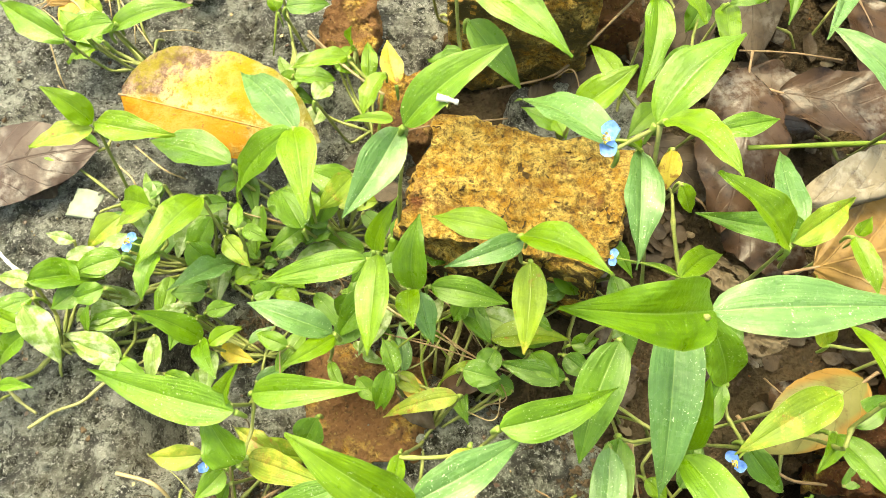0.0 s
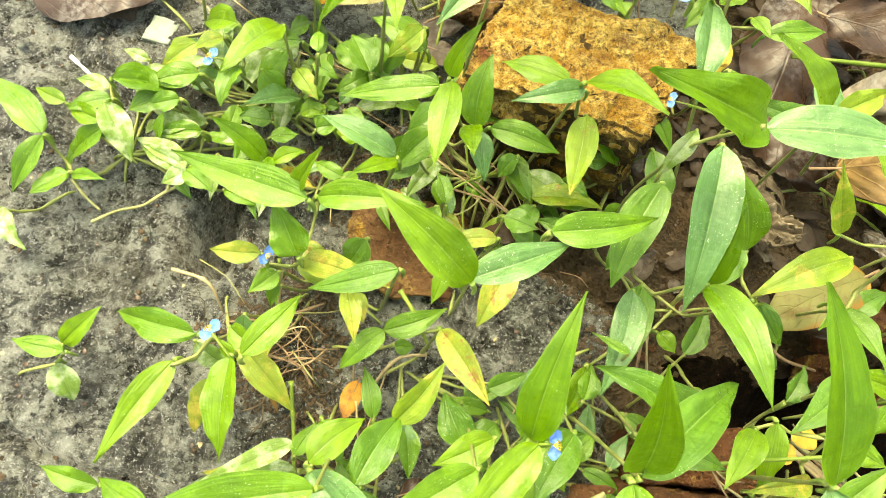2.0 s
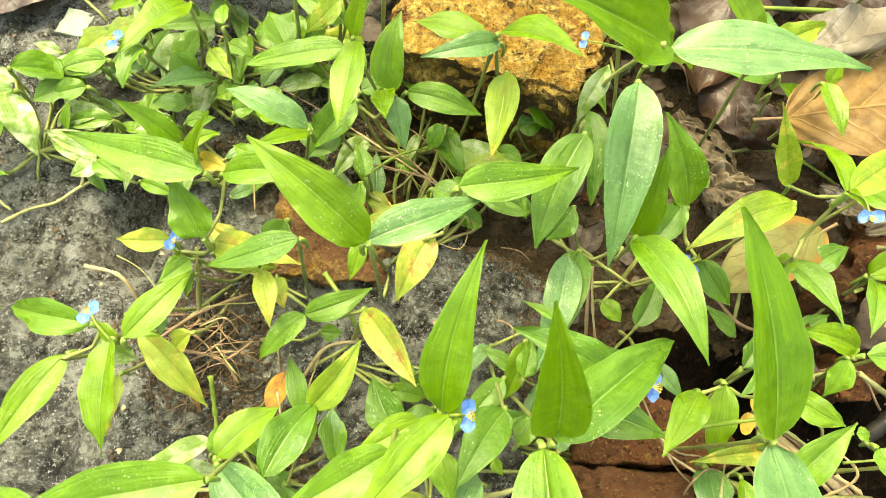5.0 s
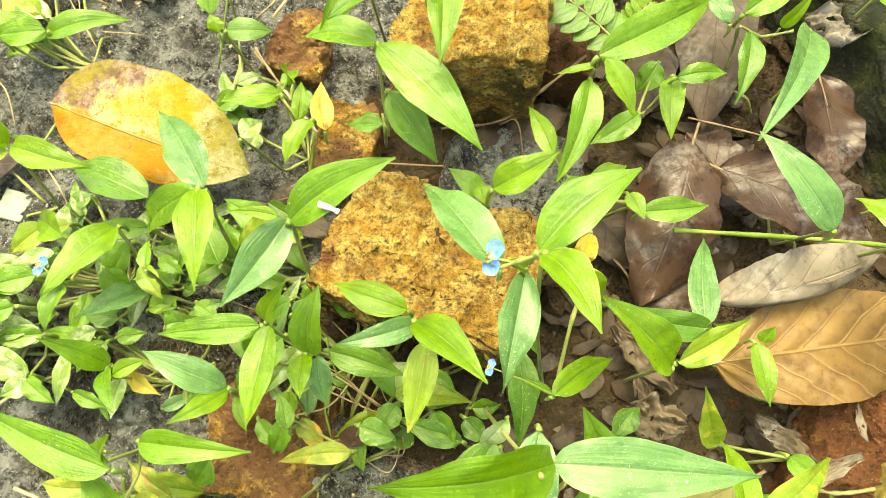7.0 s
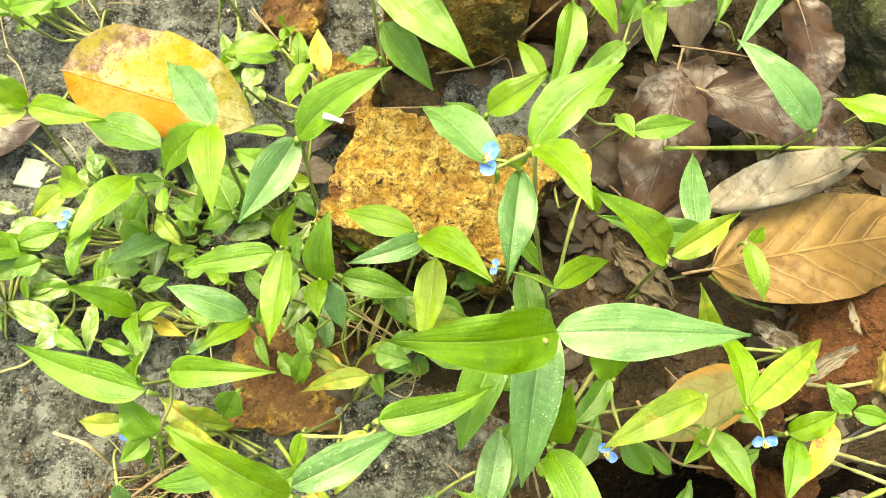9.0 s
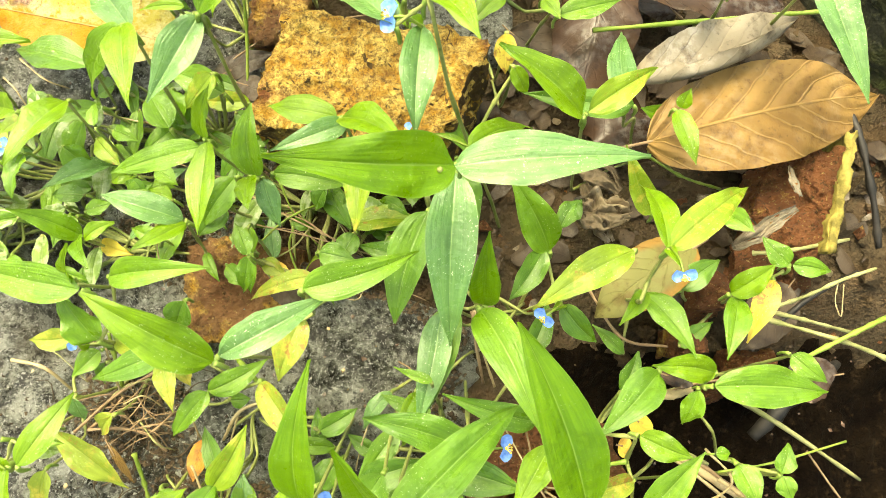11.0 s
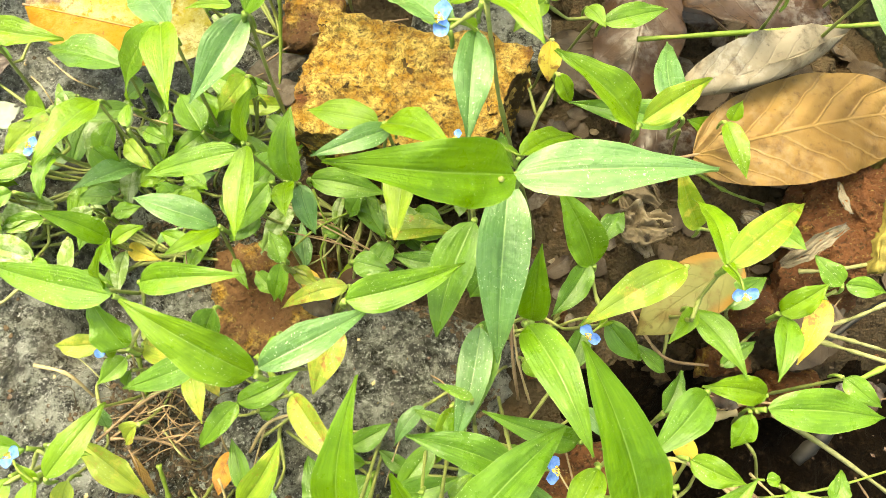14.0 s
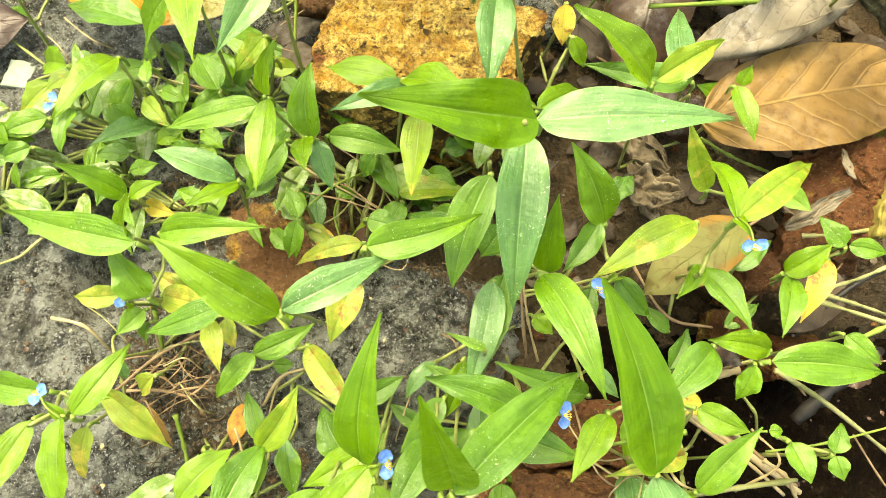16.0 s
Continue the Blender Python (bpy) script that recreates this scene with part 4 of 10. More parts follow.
def scrap_heap(base, tip, width, count):
    """Dry leaf fallen to pieces: small curled scraps lying over one another."""
    base, tip = Vector(base), Vector(tip)
    verts, uvs, faces = [], [], []
    for n in range(count):
        f, g = rng.random(), rng.gauss(0, 0.3)
        across = (tip - base).cross(Vector((0, 0, 1))).normalized()
        spot = base.lerp(tip, f) + across * (g * width) + Vector((0, 0, rng.uniform(-0.002, 0.006)))
        scrap(verts, uvs, faces, spot, rng.uniform(0.004, 0.012), rng.uniform(0.0025, 0.006), rng.uniform(-1.8, 1.8), 0.7)
    return tagged(new("leaf_heap", mesh_of("leaf_heap", verts, faces, DEAD["pale"], uvs)), "pale crumbling heap of dry leaf scraps", "leaf", kind="stuff")


dead_leaf('yellow', (-0.1725, 0.2120, 0.0380), (-0.0650, 0.1855, 0.0370), 0.0740)
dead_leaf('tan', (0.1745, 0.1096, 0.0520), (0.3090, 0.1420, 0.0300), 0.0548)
dead_leaf('grey', (0.1690, 0.1360, 0.0640), (0.2570, 0.1720, 0.0560), 0.0350)
dead_leaf('brown', (0.1693, 0.2313, 0.0325), (0.1454, 0.1392, 0.0250), 0.0478)
dead_leaf('brown', (0.1832, 0.2171, 0.0325), (0.2660, 0.1823, 0.0375), 0.0412)
dead_leaf('brown', (0.2442, 0.2837, 0.0250), (0.2580, 0.2241, 0.0200), 0.0356)
dead_leaf('dull', (0.1893, 0.3791, 0.0175), (0.1805, 0.2472, 0.0150), 0.0464)
dead_leaf('blotch', (-0.2765, 0.1717, 0.0050), (-0.1934, 0.1937, 0.0150), 0.0473)
dead_leaf('olive', (0.1966, 0.0589, 0.0375), (0.1453, 0.0272, 0.0300), 0.0306)
dead_leaf('orange', (-0.0520, -0.0247, 0.0150), (-0.0557, -0.0445, 0.0200), 0.0100)
dead_leaf('yellow2', (-0.0191, 0.0637, 0.0200), (-0.0088, 0.0527, 0.0200), 0.0099)
dead_leaf('brown', (-0.0025, 0.0570, 0.0150), (0.0289, 0.0653, 0.0200), 0.0117)
dead_leaf('yellow2', (0.1576, -0.0214, 0.0375), (0.1646, -0.0312, 0.0425), 0.0104)
dead_leaf('yellow2', (0.1485, -0.0342, 0.0425), (0.1552, -0.0359, 0.0425), 0.0097)
dead_leaf('brown', (0.0157, 0.0631, 0.0150), (0.0278, 0.0662, 0.0175), 0.0102)
dead_leaf('brown', (0.1710, -0.0015, 0.0375), (0.1879, -0.0084, 0.0375), 0.0095)
dead_leaf('tan', (-0.2394, 0.2909, 0.0125), (-0.2141, 0.3151, 0.0150), 0.0209)
dead_leaf('dull', (-0.2156, 0.1920, 0.0075), (-0.2414, 0.1668, 0.0050), 0.0302)
dead_leaf('dull', (-0.0239, 0.0596, 0.0075), (-0.0039, 0.0399, 0.0100), 0.0141)
dead_leaf('brown', (-0.0240, -0.0755, 0.0225), (-0.0097, -0.0693, 0.0225), 0.0111)
dead_leaf('dull', (-0.0592, 0.1804, 0.0050), (-0.0238, 0.1918, 0.0100), 0.0147)
dead_leaf('tan', (0.1288, -0.1331, 0.0125), (0.1589, -0.1217, 0.0175), 0.0192)
crumpled('dark', (0.1388, 0.0839, 0.0275), (0.1690, 0.0806, 0.0275), 0.0291)
crumpled('grey', (0.2120, 0.0560, 0.0460), (0.2440, 0.0740, 0.0480), 0.0120)
crumpled('grey', (-0.1999, 0.3438, 0.0012), (-0.1545, 0.3264, 0.0012), 0.0292)
crumpled('grey', (0.2460, 0.0985, 0.0400), (0.2490, 0.0800, 0.0450), 0.0050)
crumpled('grey', (0.2250, 0.3010, 0.0480), (0.2700, 0.3120, 0.0400), 0.0340)
crumpled('dark', (0.2047, 0.0885, 0.0250), (0.2381, 0.0673, 0.0200), 0.0179)
dead_leaf('brown', (0.1523, 0.1549, 0.0150), (0.1897, 0.1157, 0.0125), 0.0350)
dead_leaf('dull', (0.1141, 0.1976, 0.0125), (0.1473, 0.1624, 0.0100), 0.0298)
dead_leaf('brown', (0.2101, 0.2020, 0.0150), (0.1727, 0.2479, 0.0125), 0.0373)
dead_leaf('dull', (0.1605, 0.3013, 0.0125), (0.1388, 0.2470, 0.0100), 0.0281)
dead_leaf('brown', (0.1652, 0.0613, 0.0100), (0.1959, 0.0312, 0.0075), 0.0238)
dead_leaf('dull', (0.2532, 0.0430, 0.0075), (0.2240, 0.0107, 0.0050), 0.0266)
dead_leaf('brown', (0.2712, -0.0040, 0.0050), (0.2392, -0.0068, 0.0050), 0.0232)
dead_leaf('dull', (0.0702, 0.2341, 0.0050), (0.1045, 0.2538, 0.0075), 0.0244)
dead_leaf('dull', (0.0497, 0.2255, 0.0050), (0.0768, 0.2409, 0.0075), 0.0208)
dead_leaf('dull', (-0.0454, 0.1758, 0.0075), (-0.0198, 0.1632, 0.0125), 0.0156)
dead_leaf('tan', (-0.2305, 0.2802, 0.0050), (-0.2188, 0.3114, 0.0075), 0.0158)
dead_leaf('yellow2', (-0.2306, 0.2775, 0.0100), (-0.2089, 0.2997, 0.0150), 0.0208)
dead_leaf('brown', (-0.2342, 0.3576, 0.0050), (-0.2054, 0.3429, 0.0050), 0.0256)
litter('dull', "broken brown dead leaves strewn on the soil", 300, (0.07, 0.32, 0.05, 0.4), 0.016)
litter('dark', "torn brown bits of dry leaf on the soil", 60, (0.07, 0.32, 0.03, 0.4), 0.008)
scrap_heap((-0.1890, 0.3400, 0.0085), (-0.1420, 0.3060, 0.0085), 0.0300, 190)
crumpled('tan', (-0.2436, 0.3257, 0.0075), (-0.2129, 0.3195, 0.0050), 0.0179)
dead_leaf('grey', (-0.2467, 0.3092, 0.0075), (-0.2168, 0.2970, 0.0050), 0.0142)
crumpled('dark', (0.1358, 0.1307, 0.0125), (0.1691, 0.0989, 0.0100), 0.0252)
crumpled('dark', (0.1507, 0.1045, 0.0075), (0.1614, 0.0719, 0.0050), 0.0195)
dead_leaf('yellow2', (-0.2454, 0.3137, 0.0075), (-0.2210, 0.2910, 0.0100), 0.0152)
dead_leaf('yellow2', (-0.2395, 0.3129, 0.0125), (-0.2242, 0.3225, 0.0075), 0.0095)
dead_leaf('tan', (-0.2298, 0.2996, 0.0050), (-0.2093, 0.2885, 0.0050), 0.0123)
crumpled('tan', (-0.0862, -0.0780, 0.0075), (-0.0731, -0.0897, 0.0075), 0.0086)
dead_leaf('tan', (-0.0999, -0.0255, 0.0175), (-0.0892, -0.0451, 0.0100), 0.0042)


# ---- loose stems, roots and straw ----
def stick(kind, radius, *points):
    names = {"green": "creeping_stem", "brown": "twig", "straw": "straw", "pale": "root", "bark": "stick", "white": "husk"}
    words = {"green": "creeping green stem with swollen joints", "brown": "thin brown twig lying between leaves", "straw": "dry pale straw lying on the ground", "pale": "pale greenish creeping root", "bark": "thick dark rotting stick on soil", "white": "small white husk fallen on a leaf"}
    verts, faces = tube(spline(points, 7), radius, 0.85, 8, 0.25 if radius < 0.0012 else 0.07, 0.6)
    return tagged(new(names[kind], mesh_of(names[kind], verts, faces, STALK[kind])), words[kind], names[kind].replace("_", " "))


stick('green', 0.0013, (0.1535, 0.1738, 0.0500), (0.2183, 0.1765, 0.0500), (0.2740, 0.1758, 0.0550))
stick('brown', 0.0008, (0.1078, 0.2739, 0.0375), (0.0831, 0.2524, 0.0275), (0.0650, 0.2401, 0.0150), (0.0320, 0.2351, 0.0075))
stick('straw', 0.0009, (-0.0800, 0.2688, 0.0125), (-0.0529, 0.2362, 0.0250), (-0.0313, 0.2092, 0.0425))
stick('green', 0.0007, (-0.0909, 0.3498, 0.0375), (-0.0934, 0.2992, 0.0375), (-0.1018, 0.2594, 0.0050))
stick('green', 0.0009, (-0.0322, 0.2091, 0.0425), (-0.0350, 0.1966, 0.0250), (-0.0388, 0.1728, 0.0075))
stick('brown', 0.0005, (-0.0597, 0.1838, 0.0050), (-0.0179, 0.2036, 0.0150), (0.0357, 0.2051, 0.0250))
stick('straw', 0.0005, (-0.1829, 0.1851, 0.0075), (-0.1702, 0.1732, 0.0150), (-0.1672, 0.1646, 0.0037))
stick('straw', 0.0006, (-0.2521, 0.3527, 0.0037), (-0.2081, 0.3196, 0.0150), (-0.1888, 0.2959, 0.0037))
stick('straw', 0.0005, (-0.1685, 0.3383, 0.0037), (-0.1366, 0.3482, 0.0175), (-0.1148, 0.3741, 0.0075))
stick('straw', 0.0005, (-0.2516, 0.3292, 0.0075), (-0.2007, 0.3263, 0.0150), (-0.1723, 0.3414, 0.0050))
stick('straw', 0.0003, (-0.1695, 0.2714, 0.0125), (-0.1529, 0.2706, 0.0150), (-0.1474, 0.2757, 0.0050))
stick('straw', 0.0005, (-0.2282, 0.2392, 0.0037), (-0.2134, 0.2258, 0.0125), (-0.2101, 0.2102, 0.0025))
stick('straw', 0.0005, (-0.0848, 0.2940, 0.0075), (-0.0702, 0.3052, 0.0175), (-0.0624, 0.3401, 0.0075))
stick('brown', 0.0006, (0.1322, 0.1700, 0.0075), (0.1394, 0.1574, 0.0175), (0.1473, 0.1488, 0.0050))
stick('straw', 0.0009, (-0.1551, 0.0189, 0.0150), (-0.1350, 0.0137, 0.0200), (-0.1289, 0.0037, 0.0025))
stick('pale', 0.0004, (-0.1152, -0.0170, 0.0050), (-0.0970, 0.0016, 0.0150), (-0.0740, 0.0084, 0.0100), (-0.0683, 0.0123, 0.0025))
stick('brown', 0.0003, (-0.0947, -0.0171, 0.0050), (-0.0778, -0.0205, 0.0150), (-0.0741, -0.0299, 0.0025))
stick('brown', 0.0003, (-0.1206, -0.0083, 0.0050), (-0.0922, -0.0036, 0.0150), (-0.0854, 0.0121, 0.0050))
stick('green', 0.0011, (-0.0832, -0.0304, 0.0250), (-0.0804, -0.0478, 0.0150), (-0.0762, -0.0721, 0.0075))
stick('straw', 0.0007, (0.0855, 0.0317, 0.0375), (0.0889, 0.0142, 0.0250), (0.0950, -0.0036, 0.0075))
stick('straw', 0.0021, (0.1646, -0.0281, 0.0150), (0.1910, -0.0470, 0.0150), (0.2217, -0.0680, 0.0050))
stick('green', 0.0008, (0.1853, 0.1143, 0.0175), (0.1992, 0.0999, 0.0250), (0.2239, 0.0983, 0.0075))
stick('pale', 0.0011, (0.1944, -0.0124, 0.0562), (0.2223, -0.0280, 0.0450), (0.2703, -0.0552, 0.0125))
stick('brown', 0.0007, (0.1787, -0.0101, 0.0125), (0.2024, -0.0069, 0.0375), (0.2209, -0.0220, 0.0250))
stick('green', 0.0006, (0.1940, -0.0479, 0.0375), (0.2189, -0.0441, 0.0425), (0.2605, -0.0366, 0.0250))
stick('pale', 0.0011, (0.2303, 0.0248, 0.0375), (0.2499, 0.0210, 0.0300), (0.2786, 0.0167, 0.0125))
stick('pale', 0.0011, (0.2293, 0.0575, 0.0250), (0.2424, 0.0562, 0.0325), (0.2816, 0.0639, 0.0200))
stick('pale', 0.0015, (0.1575, -0.0659, 0.0425), (0.1834, -0.0631, 0.0375), (0.2121, -0.0609, 0.0250))
stick('pale', 0.0012, (0.0614, -0.0636, 0.0625), (0.0493, -0.0703, 0.0625), (0.0394, -0.0735, 0.0500))
stick('pale', 0.0014, (0.0424, -0.0715, 0.0250), (0.0571, -0.0847, 0.0150), (0.0798, -0.1031, 0.0100))
stick('green', 0.0008, (0.1396, -0.0392, 0.1000), (0.1205, -0.0427, 0.0875), (0.1013, -0.0465, 0.0700))
stick('brown', 0.0005, (0.1067, -0.0240, 0.0375), (0.1122, -0.0556, 0.0625), (0.1366, -0.0669, 0.0375))
stick('straw', 0.0004, (0.0949, -0.0216, 0.0500), (0.1103, -0.0488, 0.0625), (0.1328, -0.0500, 0.0375))
stick('pale', 0.0014, (-0.1032, -0.1316, 0.0100), (-0.0808, -0.1266, 0.0150), (-0.0599, -0.1249, 0.0162), (-0.0291, -0.1084, 0.0175), (-0.0166, -0.1005, 0.0175), (0.0077, -0.0863, 0.0225))
stick('pale', 0.0011, (-0.1281, -0.1040, 0.0050), (-0.1106, -0.0896, 0.0150), (-0.0930, -0.0811, 0.0175), (-0.0700, -0.0776, 0.0250))
stick('brown', 0.0007, (-0.1293, -0.1031, 0.0250), (-0.1220, -0.1165, 0.0150), (-0.1137, -0.1298, 0.0075))
stick('pale', 0.0005, (-0.1698, -0.1388, 0.0050), (-0.1539, -0.1317, 0.0125), (-0.1441, -0.1258, 0.0050))
stick('pale', 0.0010, (-0.2070, 0.0410, 0.0045), (-0.1950, 0.0490, 0.0050), (-0.1820, 0.0540, 0.0055), (-0.1710, 0.0640, 0.0060), (-0.1560, 0.0730, 0.0060), (-0.1440, 0.0800, 0.0060))
stick('pale', 0.0011, (-0.1710, 0.0640, 0.0065), (-0.1715, 0.0770, 0.0075), (-0.1690, 0.0870, 0.0100), (-0.1640, 0.0960, 0.0120))
stick('pale', 0.0009, (-0.2220, 0.0620, 0.0080), (-0.2130, 0.0540, 0.0060), (-0.2040, 0.0480, 0.0050))
stick('straw', 0.0006, (-0.0954, 0.0203, 0.0375), (-0.0969, 0.0054, 0.0200), (-0.0973, -0.0074, 0.0050))
stick('pale', 0.0004, (-0.0874, -0.0139, 0.0125), (-0.0754, -0.0260, 0.0175), (-0.0716, -0.0294, 0.0037))
stick('pale', 0.0004, (-0.0904, -0.1255, 0.0150), (-0.0869, -0.1123, 0.0250), (-0.0819, -0.1061, 0.0150), (-0.0888, -0.1179, 0.0075))
stick('pale', 0.0004, (-0.0930, -0.1279, 0.0125), (-0.0838, -0.1161, 0.0200), (-0.0866, -0.0980, 0.0050))
stick('brown', 0.0003, (-0.1092, -0.0071, 0.0050), (-0.0888, -0.0052, 0.0125), (-0.0776, 0.0036, 0.0050))
stick('straw', 0.0004, (-0.1795, -0.1071, 0.0050), (-0.1697, -0.1167, 0.0125), (-0.1679, -0.1205, 0.0037))
stick('pale', 0.0004, (-0.1455, 0.0284, 0.0050), (-0.1269, 0.0182, 0.0175), (-0.1153, 0.0061, 0.0125))
stick('straw', 0.0005, (-0.0501, -0.0367, 0.0375), (-0.0457, -0.0531, 0.0200), (-0.0383, -0.0115, 0.0050))
stick('brown', 0.0004, (-0.0300, 0.0875, 0.0125), (0.0017, 0.0761, 0.0250), (0.0341, 0.0668, 0.0150))
stick('brown', 0.0004, (0.0047, 0.1010, 0.0125), (0.0214, 0.0829, 0.0200), (0.0334, 0.0711, 0.0075))
stick('green', 0.0006, (-0.0067, 0.0817, 0.0250), (-0.0110, 0.0725, 0.0150), (-0.0069, 0.0572, 0.0050))
stick('straw', 0.0004, (-0.0790, 0.0817, 0.0250), (-0.0818, 0.0725, 0.0150), (-0.0813, 0.0572, 0.0050))
stick('brown', 0.0005, (-0.1067, 0.1553, 0.0075), (-0.0859, 0.1472, 0.0150), (-0.0692, 0.1429, 0.0050))
stick('straw', 0.0005, (-0.1747, 0.1970, 0.0075), (-0.1526, 0.1778, 0.0175), (-0.1434, 0.1765, 0.0075))
stick('straw', 0.0005, (-0.2323, 0.2619, 0.0125), (-0.2192, 0.2374, 0.0200), (-0.2195, 0.2322, 0.0075))
stick('bark', 0.0038, (0.2275, -0.0334, -0.0050), (0.2447, -0.0181, 0.0025), (0.2778, 0.0028, -0.0050))
stick('bark', 0.0015, (0.2396, 0.0195, 0.0050), (0.2613, 0.0359, 0.0125), (0.2926, 0.0501, 0.0025))
stick('green', 0.0006, (-0.0263, 0.0760, 0.0175), (-0.0105, 0.0859, 0.0250), (0.0089, 0.0989, 0.0150))
stick('brown', 0.0005, (-0.0137, 0.0985, 0.0075), (0.0062, 0.0813, 0.0150), (0.0270, 0.0692, 0.0075))
stick('straw', 0.0005, (-0.1261, 0.1611, 0.0075), (-0.1029, 0.1517, 0.0150), (-0.0838, 0.1495, 0.0050))
stick('straw', 0.0006, (-0.0424, 0.1120, 0.0075), (-0.0215, 0.0959, 0.0150), (0.0177, 0.0756, 0.0075))
stick('pale', 0.0005, (0.0020, 0.0919, 0.0075), (-0.0086, 0.0735, 0.0150), (-0.0278, 0.0664, 0.0075))
stick('green', 0.0006, (-0.0142, 0.1064, 0.0250), (-0.0092, 0.0926, 0.0150), (0.0021, 0.0765, 0.0050))
stick('brown', 0.0004, (0.0451, 0.0118, 0.0025), (0.0524, 0.0061, 0.0125), (0.0553, -0.0030, 0.0025))
stick('straw', 0.0004, (0.0311, -0.0181, 0.0150), (0.0260, -0.0318, 0.0125), (0.0221, -0.0427, 0.0037))
stick('brown', 0.0003, (-0.1126, -0.0142, 0.0050), (-0.0946, -0.0078, 0.0150), (-0.0812, -0.0084, 0.0037))
stick('brown', 0.0003, (-0.1032, -0.0199, 0.0050), (-0.0852, -0.0067, 0.0175), (-0.0881, 0.0033, 0.0037))
stick('brown', 0.0003, (-0.1084, -0.0025, 0.0037), (-0.0880, -0.0177, 0.0150), (-0.0941, -0.0298, 0.0037))
stick('brown', 0.0004, (-0.1256, -0.0025, 0.0050), (-0.1021, -0.0005, 0.0125), (-0.0875, -0.0040, 0.0037))
stick('brown', 0.0003, (-0.1021, -0.0178, 0.0037), (-0.0848, -0.0136, 0.0125), (-0.0729, -0.0095, 0.0050))
stick('brown', 0.0003, (-0.0974, 0.0037, 0.0037), (-0.0794, -0.0112, 0.0150), (-0.0648, -0.0087, 0.0050))
stick('brown', 0.0003, (-0.0846, 0.0111, 0.0037), (-0.0852, -0.0108, 0.0125), (-0.0787, -0.0272, 0.0037))
stick('brown', 0.0004, (-0.0696, -0.0146, 0.0037), (-0.0837, -0.0174, 0.0150), (-0.1012, -0.0211, 0.0050))
stick('brown', 0.0002, (-0.0947, -0.1158, 0.0050), (-0.0839, -0.1087, 0.0150), (-0.0799, -0.1169, 0.0037))
stick('brown', 0.0002, (-0.1004, -0.1138, 0.0037), (-0.0919, -0.1046, 0.0150), (-0.0890, -0.0930, 0.0037))
stick('brown', 0.0002, (-0.0532, -0.1268, 0.0075), (-0.0585, -0.1160, 0.0150), (-0.0684, -0.1111, 0.0037))
stick('brown', 0.0003, (0.0205, 0.0519, 0.0075), (0.0310, 0.0537, 0.0150), (0.0274, 0.0675, 0.0050))
stick('straw', 0.0005, (-0.0550, -0.0157, 0.0250), (-0.0547, -0.0232, 0.0150), (-0.0541, -0.0278, 0.0037))
stick('straw', 0.0004, (-0.0166, -0.0994, 0.0250), (-0.0145, -0.1100, 0.0150), (-0.0169, -0.1238, 0.0050))
stick('green', 0.0005, (0.0135, -0.0984, 0.0375), (0.0106, -0.1111, 0.0250), (0.0081, -0.1289, 0.0075))
stick('brown', 0.0008, (0.1475, 0.0472, 0.0050), (0.1612, 0.0187, 0.0125), (0.1863, 0.0138, 0.0050))
stick('brown', 0.0005, (0.2413, -0.0405, 0.0250), (0.2584, -0.0617, 0.0125), (0.2716, -0.0754, 0.0050))
stick('straw', 0.0007, (0.1827, -0.0659, 0.0250), (0.1998, -0.0528, 0.0375), (0.1935, -0.0378, 0.0250))
stick('brown', 0.0005, (0.1691, 0.2492, 0.0250), (0.1903, 0.2390, 0.0375), (0.2186, 0.2343, 0.0375))
stick('brown', 0.0005, (0.0652, 0.2393, 0.0125), (0.0742, 0.2352, 0.0250), (0.0821, 0.2147, 0.0050))
stick('straw', 0.0004, (-0.2349, 0.3447, 0.0050), (-0.1895, 0.2959, 0.0175), (-0.1859, 0.2682, 0.0050))
stick('straw', 0.0004, (-0.2443, 0.3199, 0.0100), (-0.2083, 0.3342, 0.0175), (-0.1908, 0.3611, 0.0050))
stick('straw', 0.0005, (-0.1342, 0.3529, 0.0050), (-0.1181, 0.3574, 0.0125), (-0.1084, 0.3765, 0.0050))
stick('straw', 0.0004, (-0.2327, 0.3103, 0.0075), (-0.2073, 0.2984, 0.0175), (-0.1894, 0.3160, 0.0037))
stick('straw', 0.0004, (-0.2290, 0.3562, 0.0075), (-0.2117, 0.3258, 0.0175), (-0.2090, 0.3096, 0.0050))
stick('straw', 0.0004, (-0.1506, 0.3397, 0.0037), (-0.1239, 0.3485, 0.0125), (-0.0838, 0.3637, 0.0075))
stick('white', 0.0010, (-0.0020, 0.1290, 0.1700), (0.0020, 0.1280, 0.1700), (0.0050, 0.1270, 0.1700))
stick('white', 0.0011, (-0.2438, 0.1364, 0.0050), (-0.2279, 0.1241, 0.0125), (-0.2220, 0.1194, 0.0075))
stick('brown', 0.0003, (-0.1109, -0.0068, 0.0037), (-0.0910, 0.0053, 0.0125), (-0.0728, -0.0026, 0.0037))
stick('brown', 0.0004, (-0.0862, -0.0199, 0.0037), (-0.0973, -0.0107, 0.0150), (-0.1158, -0.0118, 0.0050))
stick('brown', 0.0003, (-0.0976, 0.0093, 0.0037), (-0.0830, -0.0093, 0.0150), (-0.0715, -0.0200, 0.0037))
stick('brown', 0.0003, (-0.0979, -0.0261, 0.0037), (-0.0785, -0.0169, 0.0150), (-0.0634, -0.0199, 0.0037))
stick('pale', 0.0003, (-0.1521, 0.1150, 0.0037), (-0.1353, 0.0959, 0.0125), (-0.1191, 0.0913, 0.0037))
stick('brown', 0.0003, (-0.0933, 0.1364, 0.0050), (-0.0723, 0.1233, 0.0150), (-0.0497, 0.1175, 0.0037))
